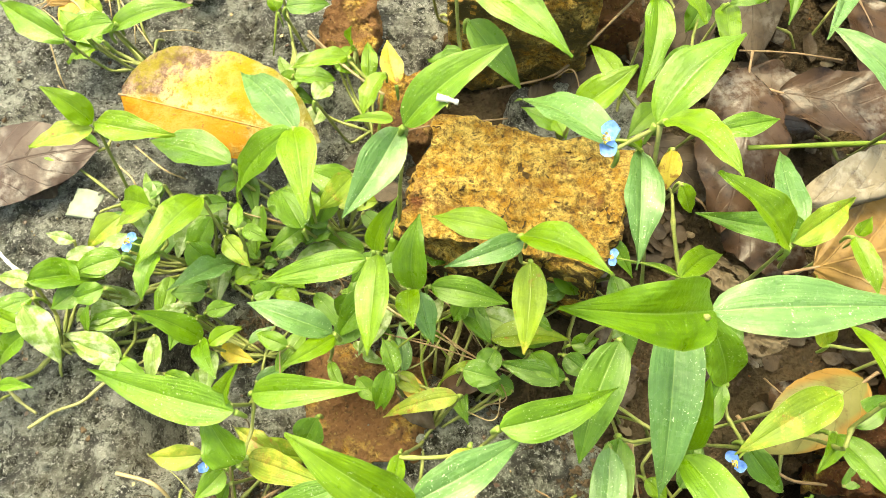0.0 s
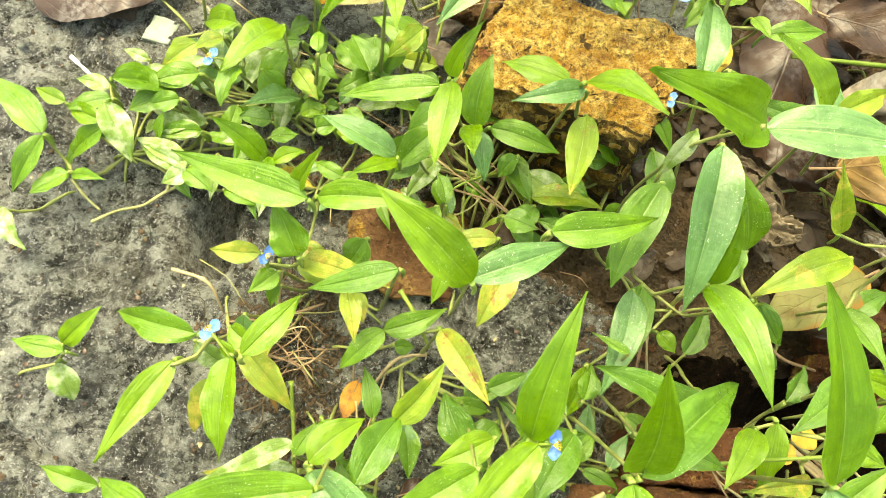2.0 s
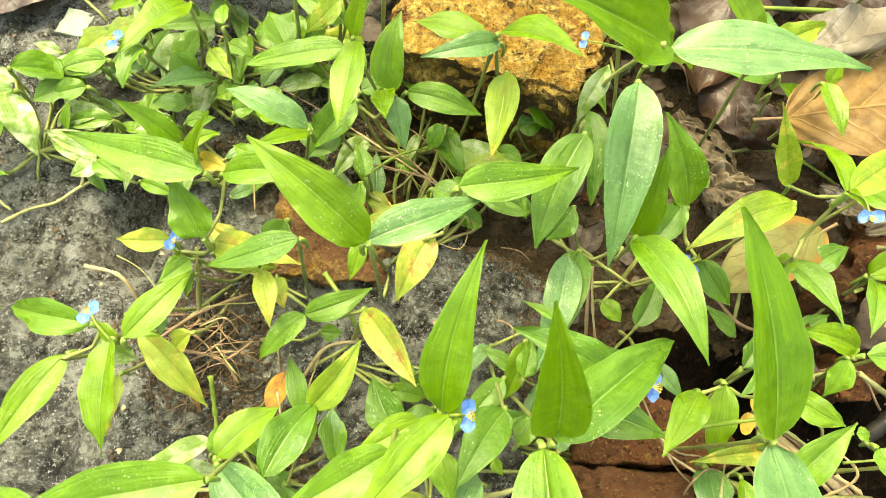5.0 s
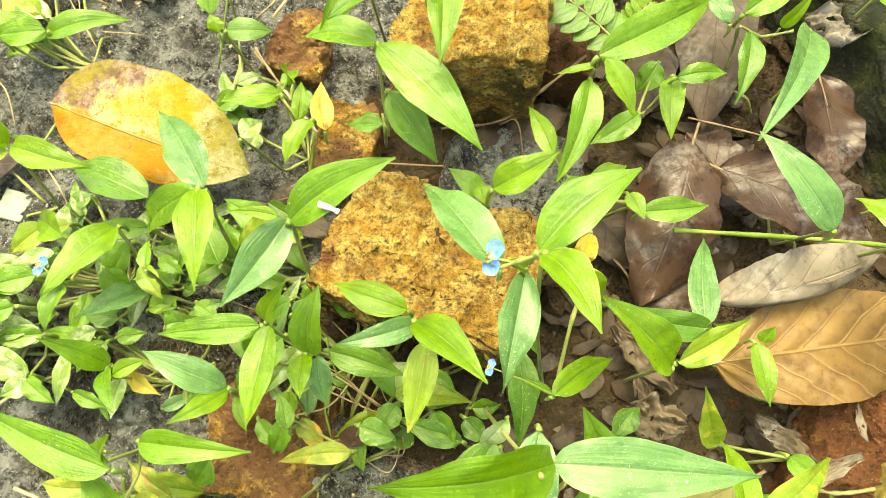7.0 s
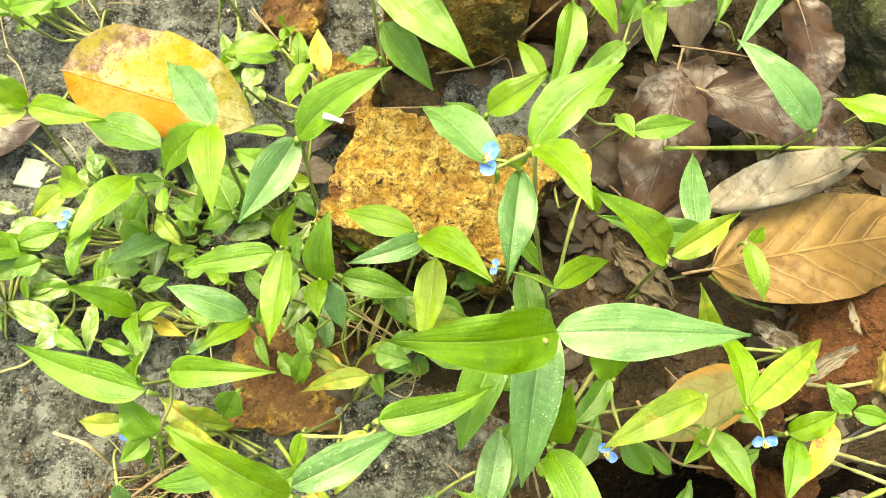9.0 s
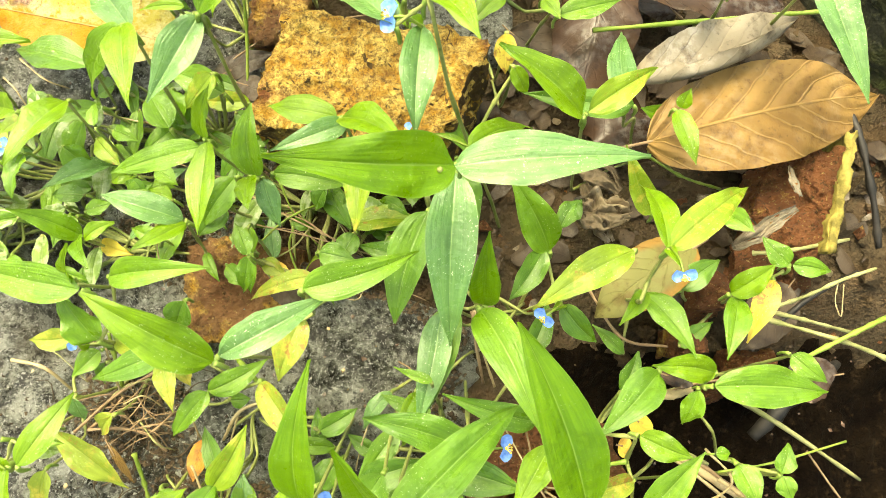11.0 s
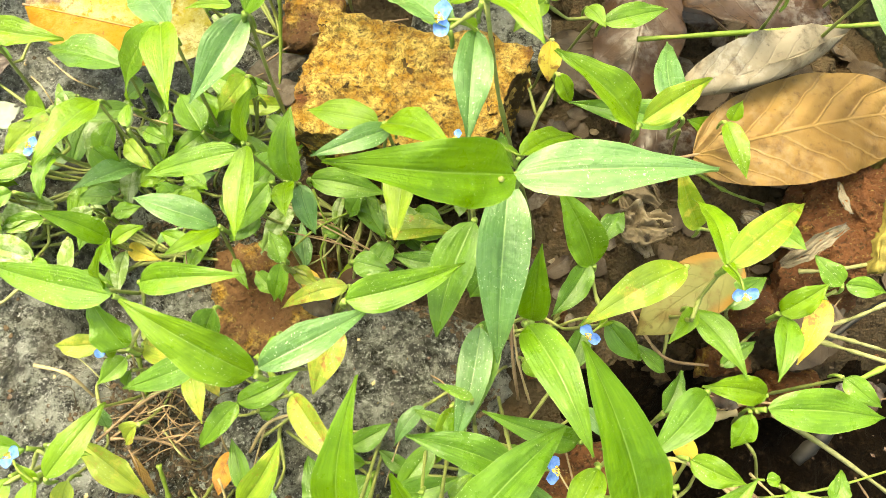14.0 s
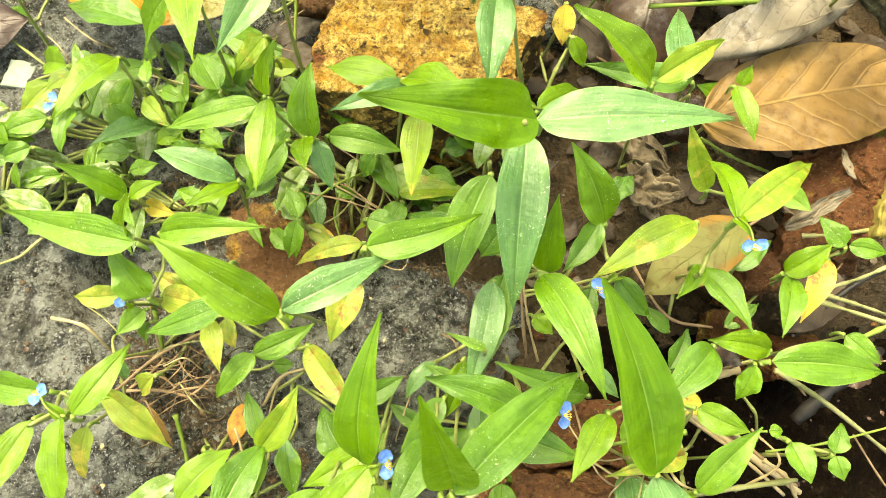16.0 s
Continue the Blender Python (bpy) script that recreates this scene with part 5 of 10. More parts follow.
stick('brown', 0.0003, (-0.0248, 0.0978, 0.0075), (-0.0011, 0.0863, 0.0175), (0.0133, 0.0716, 0.0050))
stick('pale', 0.0003, (0.0105, 0.0964, 0.0125), (0.0186, 0.0800, 0.0200), (0.0278, 0.0686, 0.0050))
stick('brown', 0.0004, (-0.0148, 0.1178, 0.0050), (0.0040, 0.1013, 0.0125), (0.0189, 0.0830, 0.0037))
stick('brown', 0.0003, (-0.0317, 0.0886, 0.0050), (-0.0072, 0.0828, 0.0125), (0.0075, 0.0748, 0.0037))
stick('straw', 0.0003, (0.0075, 0.0513, 0.0050), (0.0251, 0.0441, 0.0125), (0.0297, 0.0633, 0.0037))
stick('brown', 0.0003, (0.0461, 0.0491, 0.0050), (0.0547, 0.0452, 0.0125), (0.0622, 0.0428, 0.0037))
stick('brown', 0.0003, (-0.1028, -0.0167, 0.0050), (-0.0818, -0.0209, 0.0150), (-0.0759, -0.0311, 0.0037))
stick('brown', 0.0003, (-0.1082, -0.0269, 0.0037), (-0.0860, -0.0157, 0.0175), (-0.0798, -0.0018, 0.0037))
stick('brown', 0.0003, (-0.1000, -0.0299, 0.0037), (-0.0842, -0.0233, 0.0150), (-0.0736, -0.0207, 0.0037))
stick('pale', 0.0015, (0.1377, -0.0670, 0.0725), (0.1309, -0.0704, 0.0700), (0.1264, -0.0794, 0.0675), (0.1203, -0.0927, 0.0650), (0.1156, -0.1065, 0.0625), (0.1072, -0.1207, 0.0562))
stick('pale', 0.0010, (0.1379, -0.0672, 0.0700), (0.1258, -0.0713, 0.0700), (0.1132, -0.0750, 0.0700), (0.1061, -0.0831, 0.0662), (0.1023, -0.0890, 0.0638), (0.0996, -0.1028, 0.0612), (0.1026, -0.1159, 0.0588), (0.1072, -0.1207, 0.0562))
stick('pale', 0.0012, (0.1170, -0.1071, 0.0612), (0.1234, -0.1141, 0.0550), (0.1372, -0.1224, 0.0375))
stick('pale', 0.0005, (0.1329, -0.0526, 0.0625), (0.1239, -0.0693, 0.0775), (0.1205, -0.0797, 0.0775), (0.1205, -0.0860, 0.0612))
stick('brown', 0.0004, (0.1018, -0.0859, 0.0625), (0.1006, -0.0810, 0.0700), (0.1121, -0.0760, 0.0725))
stick('pale', 0.0004, (0.1023, -0.0890, 0.0638), (0.0975, -0.0887, 0.0650), (0.0959, -0.0890, 0.0600))
stick('brown', 0.0004, (0.0718, -0.1141, 0.0588), (0.0899, -0.1174, 0.0625), (0.0991, -0.1145, 0.0625))
stick('brown', 0.0004, (0.1161, -0.0666, 0.0625), (0.1164, -0.0621, 0.0725), (0.1257, -0.0568, 0.0675), (0.1366, -0.0626, 0.0625))
stick('straw', 0.0006, (0.1122, -0.0520, 0.0575), (0.1211, -0.0582, 0.0625), (0.1298, -0.0632, 0.0625))
stick('brown', 0.0003, (0.1199, -0.0744, 0.0700), (0.1242, -0.0770, 0.0650), (0.1229, -0.0811, 0.0600))
stick('brown', 0.0003, (0.1109, -0.0812, 0.0675), (0.1180, -0.0884, 0.0625), (0.1174, -0.0987, 0.0600))
stick('straw', 0.0007, (0.1439, -0.0496, 0.0500), (0.1459, -0.0595, 0.0625), (0.1602, -0.0648, 0.0500))
stick('straw', 0.0006, (-0.2482, 0.3699, 0.0050), (-0.2372, 0.3487, 0.0175), (-0.2405, 0.3422, 0.0050))
stick('straw', 0.0004, (-0.1998, 0.3651, 0.0050), (-0.1973, 0.3449, 0.0187), (-0.2004, 0.3333, 0.0050))
stick('straw', 0.0005, (-0.2573, 0.3233, 0.0050), (-0.2495, 0.3090, 0.0087), (-0.2414, 0.2947, 0.0050))
stick('straw', 0.0005, (-0.2056, 0.3320, 0.0050), (-0.2085, 0.3130, 0.0075), (-0.2034, 0.2877, 0.0050))
stick('straw', 0.0005, (-0.2409, 0.3003, 0.0050), (-0.2243, 0.3019, 0.0125), (-0.2151, 0.3099, 0.0050))
stick('straw', 0.0005, (-0.2396, 0.3477, 0.0050), (-0.2383, 0.3314, 0.0138), (-0.2522, 0.3287, 0.0050))
stick('straw', 0.0007, (-0.2088, 0.2992, 0.0050), (-0.1918, 0.2997, 0.0112), (-0.1924, 0.3158, 0.0050))
stick('straw', 0.0004, (-0.2473, 0.2930, 0.0050), (-0.2202, 0.3004, 0.0162), (-0.1968, 0.3114, 0.0050))
stick('straw', 0.0004, (-0.2127, 0.3364, 0.0050), (-0.2328, 0.3163, 0.0075), (-0.2494, 0.2944, 0.0050))
stick('straw', 0.0005, (-0.2127, 0.3199, 0.0050), (-0.1962, 0.2939, 0.0112), (-0.1747, 0.2644, 0.0050))
stick('straw', 0.0004, (-0.2591, 0.3290, 0.0050), (-0.2360, 0.3055, 0.0187), (-0.2202, 0.2888, 0.0050))
stick('straw', 0.0007, (-0.2340, 0.3680, 0.0050), (-0.2353, 0.3421, 0.0100), (-0.2396, 0.3198, 0.0050))
stick('straw', 0.0004, (-0.2111, 0.3698, 0.0050), (-0.1949, 0.3358, 0.0087), (-0.1816, 0.3049, 0.0050))
stick('straw', 0.0004, (-0.2674, 0.3078, 0.0050), (-0.2395, 0.2971, 0.0113), (-0.2222, 0.2942, 0.0050))
stick('straw', 0.0004, (-0.2648, 0.2842, 0.0050), (-0.2453, 0.2935, 0.0100), (-0.2247, 0.3020, 0.0050))
stick('straw', 0.0008, (-0.2392, 0.3972, 0.0050), (-0.2240, 0.3557, 0.0100), (-0.2248, 0.3305, 0.0050))
stick('straw', 0.0005, (-0.2762, 0.3448, 0.0050), (-0.2573, 0.3420, 0.0087), (-0.2376, 0.3390, 0.0050))
stick('straw', 0.0004, (-0.1984, 0.3498, 0.0050), (-0.1747, 0.3138, 0.0137), (-0.1649, 0.2923, 0.0050))
stick('straw', 0.0007, (-0.2771, 0.3714, 0.0050), (-0.2464, 0.3397, 0.0175), (-0.2301, 0.3206, 0.0050))
stick('straw', 0.0007, (-0.2232, 0.3017, 0.0050), (-0.1932, 0.2926, 0.0200), (-0.1748, 0.2943, 0.0050))
stick('straw', 0.0004, (-0.2466, 0.2931, 0.0050), (-0.2258, 0.2720, 0.0175), (-0.2318, 0.2712, 0.0050))
stick('straw', 0.0007, (-0.2427, 0.3090, 0.0050), (-0.2182, 0.2860, 0.0187), (-0.2114, 0.2762, 0.0050))
stick('brown', 0.0008, (-0.0795, 0.2695, 0.0150), (-0.0658, 0.2516, 0.0200), (-0.0455, 0.2298, 0.0250))
stick('straw', 0.0010, (-0.0729, 0.2909, 0.0150), (-0.0662, 0.3016, 0.0175), (-0.0594, 0.3229, 0.0125))
stick('brown', 0.0009, (0.0847, 0.0310, 0.0375), (0.0862, 0.0143, 0.0250), (0.0893, -0.0016, 0.0075))
stick('brown', 0.0005, (-0.0197, -0.0958, 0.0125), (-0.0061, -0.0951, 0.0200), (0.0005, -0.0964, 0.0075))
stick('brown', 0.0004, (-0.0142, -0.0875, 0.0100), (-0.0061, -0.0956, 0.0200), (-0.0016, -0.1008, 0.0050))
stick('pale', 0.0006, (-0.0150, -0.1058, 0.0075), (-0.0085, -0.1144, 0.0175), (-0.0026, -0.1192, 0.0075))
stick('straw', 0.0004, (-0.0685, -0.1117, 0.0100), (-0.0641, -0.1192, 0.0150), (-0.0620, -0.1247, 0.0075))
stick('straw', 0.0004, (-0.0564, -0.1249, 0.0125), (-0.0510, -0.1286, 0.0125), (-0.0434, -0.1296, 0.0037))
stick('pale', 0.0005, (-0.0813, -0.1265, 0.0125), (-0.0844, -0.1164, 0.0225), (-0.0865, -0.1023, 0.0100))
stick('pale', 0.0005, (-0.0905, -0.1253, 0.0100), (-0.0882, -0.1154, 0.0200), (-0.0810, -0.1084, 0.0150))
stick('brown', 0.0005, (-0.1756, -0.1080, 0.0050), (-0.1683, -0.1157, 0.0150), (-0.1661, -0.1205, 0.0050))
stick('pale', 0.0011, (-0.1665, -0.1377, 0.0075), (-0.1537, -0.1323, 0.0125), (-0.1432, -0.1261, 0.0100))
stick('straw', 0.0023, (0.1755, -0.0116, 0.0250), (0.1812, -0.0118, 0.0275), (0.1895, -0.0100, 0.0275))
stick('pale', 0.0012, (0.1617, -0.0269, 0.0250), (0.1776, -0.0356, 0.0250), (0.1962, -0.0452, 0.0175))
stick('straw', 0.0011, (0.1999, -0.0522, 0.0200), (0.2075, -0.0597, 0.0250), (0.2155, -0.0703, 0.0150))
stick('brown', 0.0008, (-0.1227, -0.0186, 0.0075), (-0.0982, -0.0007, 0.0150), (-0.0764, 0.0128, 0.0100))
stick('brown', 0.0008, (-0.1155, -0.0177, 0.0075), (-0.0963, -0.0180, 0.0112), (-0.0823, -0.0215, 0.0125), (-0.0750, -0.0299, 0.0050))
stick('brown', 0.0007, (-0.0961, -0.0022, 0.0125), (-0.1053, -0.0115, 0.0112), (-0.1164, -0.0170, 0.0050))
stick('straw', 0.0004, (-0.0948, -0.0059, 0.0150), (-0.0827, -0.0024, 0.0200), (-0.0777, -0.0073, 0.0075))
stick('brown', 0.0006, (-0.0829, -0.0215, 0.0125), (-0.0761, -0.0177, 0.0150), (-0.0711, -0.0099, 0.0075))
stick('straw', 0.0010, (-0.0202, -0.0065, 0.0125), (-0.0349, -0.0117, 0.0150), (-0.0451, -0.0253, 0.0075))
stick('green', 0.0011, (-0.0375, 0.0198, 0.0325), (-0.0286, 0.0090, 0.0300), (-0.0194, -0.0041, 0.0175))
stick('green', 0.0010, (-0.1005, 0.0294, 0.0250), (-0.1002, 0.0191, 0.0175), (-0.0991, 0.0030, 0.0075))

stick('green', 0.0012, (0.2360, 0.0010, 0.0450), (0.2520, 0.0080, 0.0450), (0.2710, 0.0160, 0.0450), (0.2900, 0.0235, 0.0400))
stick('pale', 0.0013, (0.2230, 0.0220, 0.0400), (0.2410, 0.0160, 0.0400), (0.2630, 0.0080, 0.0400), (0.2850, -0.0010, 0.0350))
stick('pale', 0.0010, (0.2260, 0.0260, 0.0400), (0.2460, 0.0320, 0.0400), (0.2640, 0.0390, 0.0400), (0.2840, 0.0450, 0.0350))
stick('straw', 0.0003, (0.2620, 0.0380, 0.0400), (0.2600, 0.0290, 0.0380), (0.2630, 0.0220, 0.0350), (0.2660, 0.0290, 0.0330), (0.2655, 0.0370, 0.0380))
stick('brown', 0.0013, (0.1660, -0.0250, 0.0165), (0.1915, -0.0438, 0.0165), (0.2200, -0.0650, 0.0060))
stick('straw', 0.0010, (0.1650, -0.0310, 0.0165), (0.1900, -0.0500, 0.0160), (0.2130, -0.0690, 0.0070))
stick('bark', 0.0020, (0.2870, 0.1350, 0.0300), (0.2900, 0.1150, 0.0320), (0.2950, 0.0850, 0.0250), (0.2990, 0.0600, 0.0150))


# ---- seedlings with paired leaflets ----
def pinnate(label, kind, base, tip, pairs, size):
    """A feather-like leaf: a thin rib with pairs of small oval leaflets."""
    base, tip = Vector(base), Vector(tip)
    axis, side, up, length = frame_of(base, tip, Vector((0, -0.2, 1)))
    line = [base.lerp(tip, k / 8) + up * 0.08 * length * math.sin(math.pi * k / 8) for k in range(9)]
    verts, faces = tube(line, 0.0006, 0.6)
    ob = tagged(new("seedling", mesh_of("rib", verts, faces, STALK["pale"])), label, "seedling")
    root = Vector((base.x, base.y - 0.006, 0))
    verts, faces = tube(spline([base, base * 0.5 + root * 0.5 + Vector((0.004, 0, 0)), root], 5), 0.0007, 1.2)
    part("stem", mesh_of("stem", verts, faces, STALK["green"]), ob)
    for k in range(pairs):
        q = base.lerp(tip, (k + 0.8) / pairs) + up * 0.08 * length * math.sin(math.pi * (k + 0.8) / pairs)
        s = size * (0.75 + 0.25 * math.sin(math.pi * (k + 0.5) / pairs))
        for sign in (-1, 1):
            e = q + (side * sign + axis * 0.35).normalized() * s
            part("leaflet", blade_mesh("leaflet", LEAF[kind], q, e, s * 0.6, 0.04, 0.1, 0.1, 8, 5, 3.0, 0.5), ob)


pinnate("seedling leaf with pairs of oval blue-green leaflets", "d", (0.1223, 0.2747, 0.05), (0.0836, 0.3012, 0.0563), 6, 0.0175)
pinnate("small yellow-green seedling leaf with paired leaflets", "y", (0.1244, 0.2855, 0.05), (0.1376, 0.2983, 0.0563), 5, 0.0095)

# ---- the plants ----

plant = dayflower('tall dayflower shoot with two long glossy opposite leaves', (0.074, 0.061))
stem(plant, (0.074, 0.052, 0.180), (0.067, 0.064, 0.140), (0.066, 0.075, 0.070), (0.072, 0.081, 0.010), (0.080, 0.086, -0.020))
stem(plant, (0.067, 0.069, 0.103), (0.069, 0.066, 0.069), (0.074, 0.060, 0.006), (0.085, 0.045, 0.003), (0.094, 0.033, -0.020))
leaf(plant, 'v', (0.0784, 0.0560, 0.1730), (0.0290, 0.0455, 0.2140), 0.0215)
leaf(plant, 'b', (0.0784, 0.0560, 0.1719), (0.1426, 0.0584, 0.1697), 0.0197)
leaf(plant, 'b', (0.0790, 0.0660, 0.1380), (0.0743, 0.0047, 0.1148), 0.0205)
leaf(plant, 'p', (0.0672, 0.0690, 0.1420), (0.0612, 0.0594, 0.1186), 0.0085)
leaf(plant, 'd', (0.0671, 0.0619, 0.1056), (0.0508, 0.0181, 0.0936), 0.0195)

plant = dayflower('creeping dayflower with broad green leaves over grey stone', (-0.009, 0.036))
stem(plant, (-0.010, 0.004, 0.123), (-0.010, 0.008, 0.082), (-0.011, 0.016, 0.008), (-0.009, 0.034, 0.003), (-0.007, 0.049, -0.020))
stem(plant, (0.020, 0.028, 0.119), (0.016, 0.026, 0.083), (0.012, 0.023, 0.084), (-0.003, 0.022, 0.072), (-0.017, 0.022, 0.073), (-0.015, 0.026, 0.050), (-0.011, 0.033, 0.007), (-0.001, 0.048, 0.003), (0.007, 0.061, -0.020))
stem(plant, (-0.021, 0.059, 0.055), (-0.022, 0.062, 0.025), (-0.024, 0.064, 0.028), (-0.009, 0.058, 0.024), (0.007, 0.052, 0.034), (0.004, 0.049, 0.024), (-0.002, 0.044, 0.006), (-0.015, 0.031, 0.003), (-0.025, 0.020, -0.020))
leaf(plant, 'g', (0.0196, 0.0282, 0.1220), (0.0637, 0.0431, 0.1150), 0.0153)
leaf(plant, 'b', (-0.0101, 0.0038, 0.1260), (0.0286, 0.0263, 0.1200), 0.0155)
leaf(plant, 'y', (-0.0096, 0.0008, 0.1340), (-0.0460, 0.0217, 0.1600), 0.0185)
leaf(plant, 's', (0.0103, 0.0250, 0.0795), (-0.0012, -0.0022, 0.0743), 0.0157)
leaf(plant, 's', (0.0067, 0.0520, 0.0375), (-0.0291, 0.0437, 0.0250), 0.0113)
leaf(plant, 's', (-0.0214, 0.0645, 0.0250), (-0.0100, 0.0548, 0.0250), 0.0101)
leaf(plant, 'g', (-0.0210, 0.0593, 0.0570), (-0.0273, 0.0749, 0.0583), 0.0093)
leaf(plant, 'g', (-0.0260, 0.0639, 0.0375), (-0.0322, 0.0472, 0.0250), 0.0108)
leaf(plant, 'y', (-0.0177, 0.0232, 0.0723), (-0.0220, 0.0072, 0.0650), 0.0084)
leaf(plant, 'y', (-0.0248, 0.0774, 0.0438), (-0.0243, 0.0648, 0.0375), 0.0100)
stem(plant, (-0.025, 0.077, 0.044), (-0.023, 0.073, 0.022), (-0.020, 0.066, 0.005), (-0.014, 0.049, 0.002), (-0.010, 0.040, -0.020))
leaf(plant, 'g', (-0.0248, 0.0640, 0.0375), (-0.0285, 0.0469, 0.0250), 0.0112)
stem(plant, (-0.025, 0.064, 0.037), (-0.022, 0.060, 0.019), (-0.019, 0.054, 0.005), (-0.010, 0.038, 0.002), (-0.005, 0.029, -0.020))
leaf(plant, 'p', (0.0186, 0.0946, 0.0250), (0.0502, 0.0783, 0.0250), 0.0168)
stem(plant, (0.019, 0.095, 0.025), (0.016, 0.090, 0.013), (0.013, 0.084, 0.005), (0.006, 0.067, 0.002), (0.002, 0.058, -0.020))
leaf(plant, 't', (0.0239, 0.0817, 0.0250), (0.0623, 0.0817, 0.0250), 0.0153)
stem(plant, (0.024, 0.082, 0.025), (0.021, 0.078, 0.013), (0.017, 0.072, 0.005), (0.006, 0.057, 0.002), (0.000, 0.049, -0.020))
leaf(plant, 'g', (0.0338, 0.0856, 0.0250), (0.0579, 0.0817, 0.0250), 0.0165)
stem(plant, (0.034, 0.086, 0.025), (0.031, 0.082, 0.013), (0.026, 0.077, 0.005), (0.014, 0.063, 0.002), (0.008, 0.055, -0.020))
leaf(plant, 'd', (0.0114, 0.0998, 0.0250), (0.0236, 0.0795, 0.0250), 0.0136)
stem(plant, (0.011, 0.100, 0.025), (0.010, 0.095, 0.013), (0.008, 0.088, 0.005), (0.002, 0.071, 0.002), (-0.001, 0.062, -0.020))
leaf(plant, 'd', (0.0095, 0.0642, 0.0375), (0.0270, 0.0597, 0.0375), 0.0142)
stem(plant, (0.010, 0.064, 0.037), (0.007, 0.060, 0.019), (0.003, 0.054, 0.005), (-0.007, 0.039, 0.002), (-0.013, 0.031, -0.020))
leaf(plant, 'g', (0.0434, 0.0746, 0.0250), (0.0560, 0.0582, 0.0250), 0.0148)
stem(plant, (0.043, 0.075, 0.025), (0.039, 0.072, 0.013), (0.034, 0.067, 0.005), (0.019, 0.057, 0.002), (0.011, 0.051, -0.020))
leaf(plant, 'd', (0.0254, 0.0765, 0.0250), (0.0176, 0.0619, 0.0250), 0.0136)
stem(plant, (0.025, 0.077, 0.025), (0.022, 0.073, 0.013), (0.018, 0.067, 0.005), (0.006, 0.054, 0.002), (-0.001, 0.046, -0.020))
leaf(plant, 'd', (0.0261, 0.0568, 0.0250), (0.0126, 0.0677, 0.0250), 0.0109)
stem(plant, (0.026, 0.057, 0.025), (0.022, 0.054, 0.013), (0.016, 0.051, 0.005), (0.000, 0.042, 0.002), (-0.008, 0.037, -0.020))
leaf(plant, 'g', (-0.0411, 0.0623, 0.0250), (-0.0277, 0.0506, 0.0250), 0.0105)
stem(plant, (-0.041, 0.062, 0.025), (-0.037, 0.059, 0.013), (-0.032, 0.055, 0.005), (-0.018, 0.044, 0.002), (-0.010, 0.037, -0.020))
leaf(plant, 't', (0.0110, 0.1036, 0.0175), (0.0263, 0.0796, 0.0123), 0.0152)
stem(plant, (0.011, 0.104, 0.018), (0.010, 0.099, 0.009), (0.008, 0.092, 0.005), (0.002, 0.075, 0.002), (-0.000, 0.065, -0.020))
leaf(plant, 'd', (-0.0111, 0.0886, 0.0125), (0.0010, 0.0852, 0.0087), 0.0080)
stem(plant, (-0.011, 0.089, 0.013), (-0.011, 0.084, 0.006), (-0.011, 0.077, 0.005), (-0.010, 0.059, 0.002), (-0.009, 0.049, -0.020))
leaf(plant, 'p', (-0.0462, 0.0838, 0.0062), (-0.0292, 0.0722, 0.0075), 0.0086)
stem(plant, (-0.046, 0.084, 0.006), (-0.043, 0.080, 0.003), (-0.039, 0.074, 0.005), (-0.028, 0.060, 0.002), (-0.021, 0.052, -0.020))
leaf(plant, 'd', (0.0316, 0.0872, 0.0062), (0.0451, 0.0745, 0.0050), 0.0086)
stem(plant, (0.032, 0.087, 0.006), (0.029, 0.083, 0.003), (0.024, 0.078, 0.005), (0.013, 0.064, 0.002), (0.007, 0.056, -0.020))
leaf(plant, 'g', (-0.0568, 0.0730, 0.0125), (-0.0482, 0.0563, 0.0150), 0.0066)
stem(plant, (-0.057, 0.073, 0.013), (-0.053, 0.070, 0.006), (-0.047, 0.066, 0.005), (-0.033, 0.055, 0.002), (-0.025, 0.049, -0.020))
leaf(plant, 'p', (-0.0010, 0.1065, 0.0112), (-0.0058, 0.0903, 0.0075), 0.0068)
stem(plant, (-0.001, 0.106, 0.011), (-0.002, 0.102, 0.006), (-0.002, 0.095, 0.005), (-0.004, 0.077, 0.002), (-0.005, 0.067, -0.020))
leaf(plant, 'b', (-0.0195, 0.0681, 0.0125), (-0.0221, 0.0931, 0.0150), 0.0103)
stem(plant, (-0.020, 0.068, 0.013), (-0.018, 0.063, 0.006), (-0.016, 0.057, 0.005), (-0.010, 0.040, 0.002), (-0.007, 0.030, -0.020))
leaf(plant, 't', (0.0176, 0.0714, 0.0125), (-0.0044, 0.0583, 0.0125), 0.0114)
stem(plant, (0.018, 0.071, 0.013), (0.015, 0.067, 0.006), (0.010, 0.062, 0.005), (-0.001, 0.048, 0.002), (-0.007, 0.040, -0.020))
leaf(plant, 'd', (-0.0265, 0.0880, 0.0075), (-0.0413, 0.0913, 0.0087), 0.0068)
stem(plant, (-0.026, 0.088, 0.008), (-0.025, 0.083, 0.004), (-0.023, 0.077, 0.005), (-0.017, 0.060, 0.002), (-0.014, 0.050, -0.020))
leaf(plant, 'd', (0.0355, 0.0594, 0.0075), (0.0106, 0.0650, 0.0112), 0.0124)
stem(plant, (0.035, 0.059, 0.008), (0.031, 0.057, 0.004), (0.025, 0.054, 0.005), (0.009, 0.046, 0.002), (-0.000, 0.041, -0.020))
leaf(plant, 'g', (0.0052, 0.0675, 0.0137), (0.0124, 0.0416, 0.0125), 0.0116)
stem(plant, (0.005, 0.067, 0.014), (0.003, 0.063, 0.007), (0.000, 0.057, 0.005), (-0.007, 0.040, 0.002), (-0.011, 0.031, -0.020))

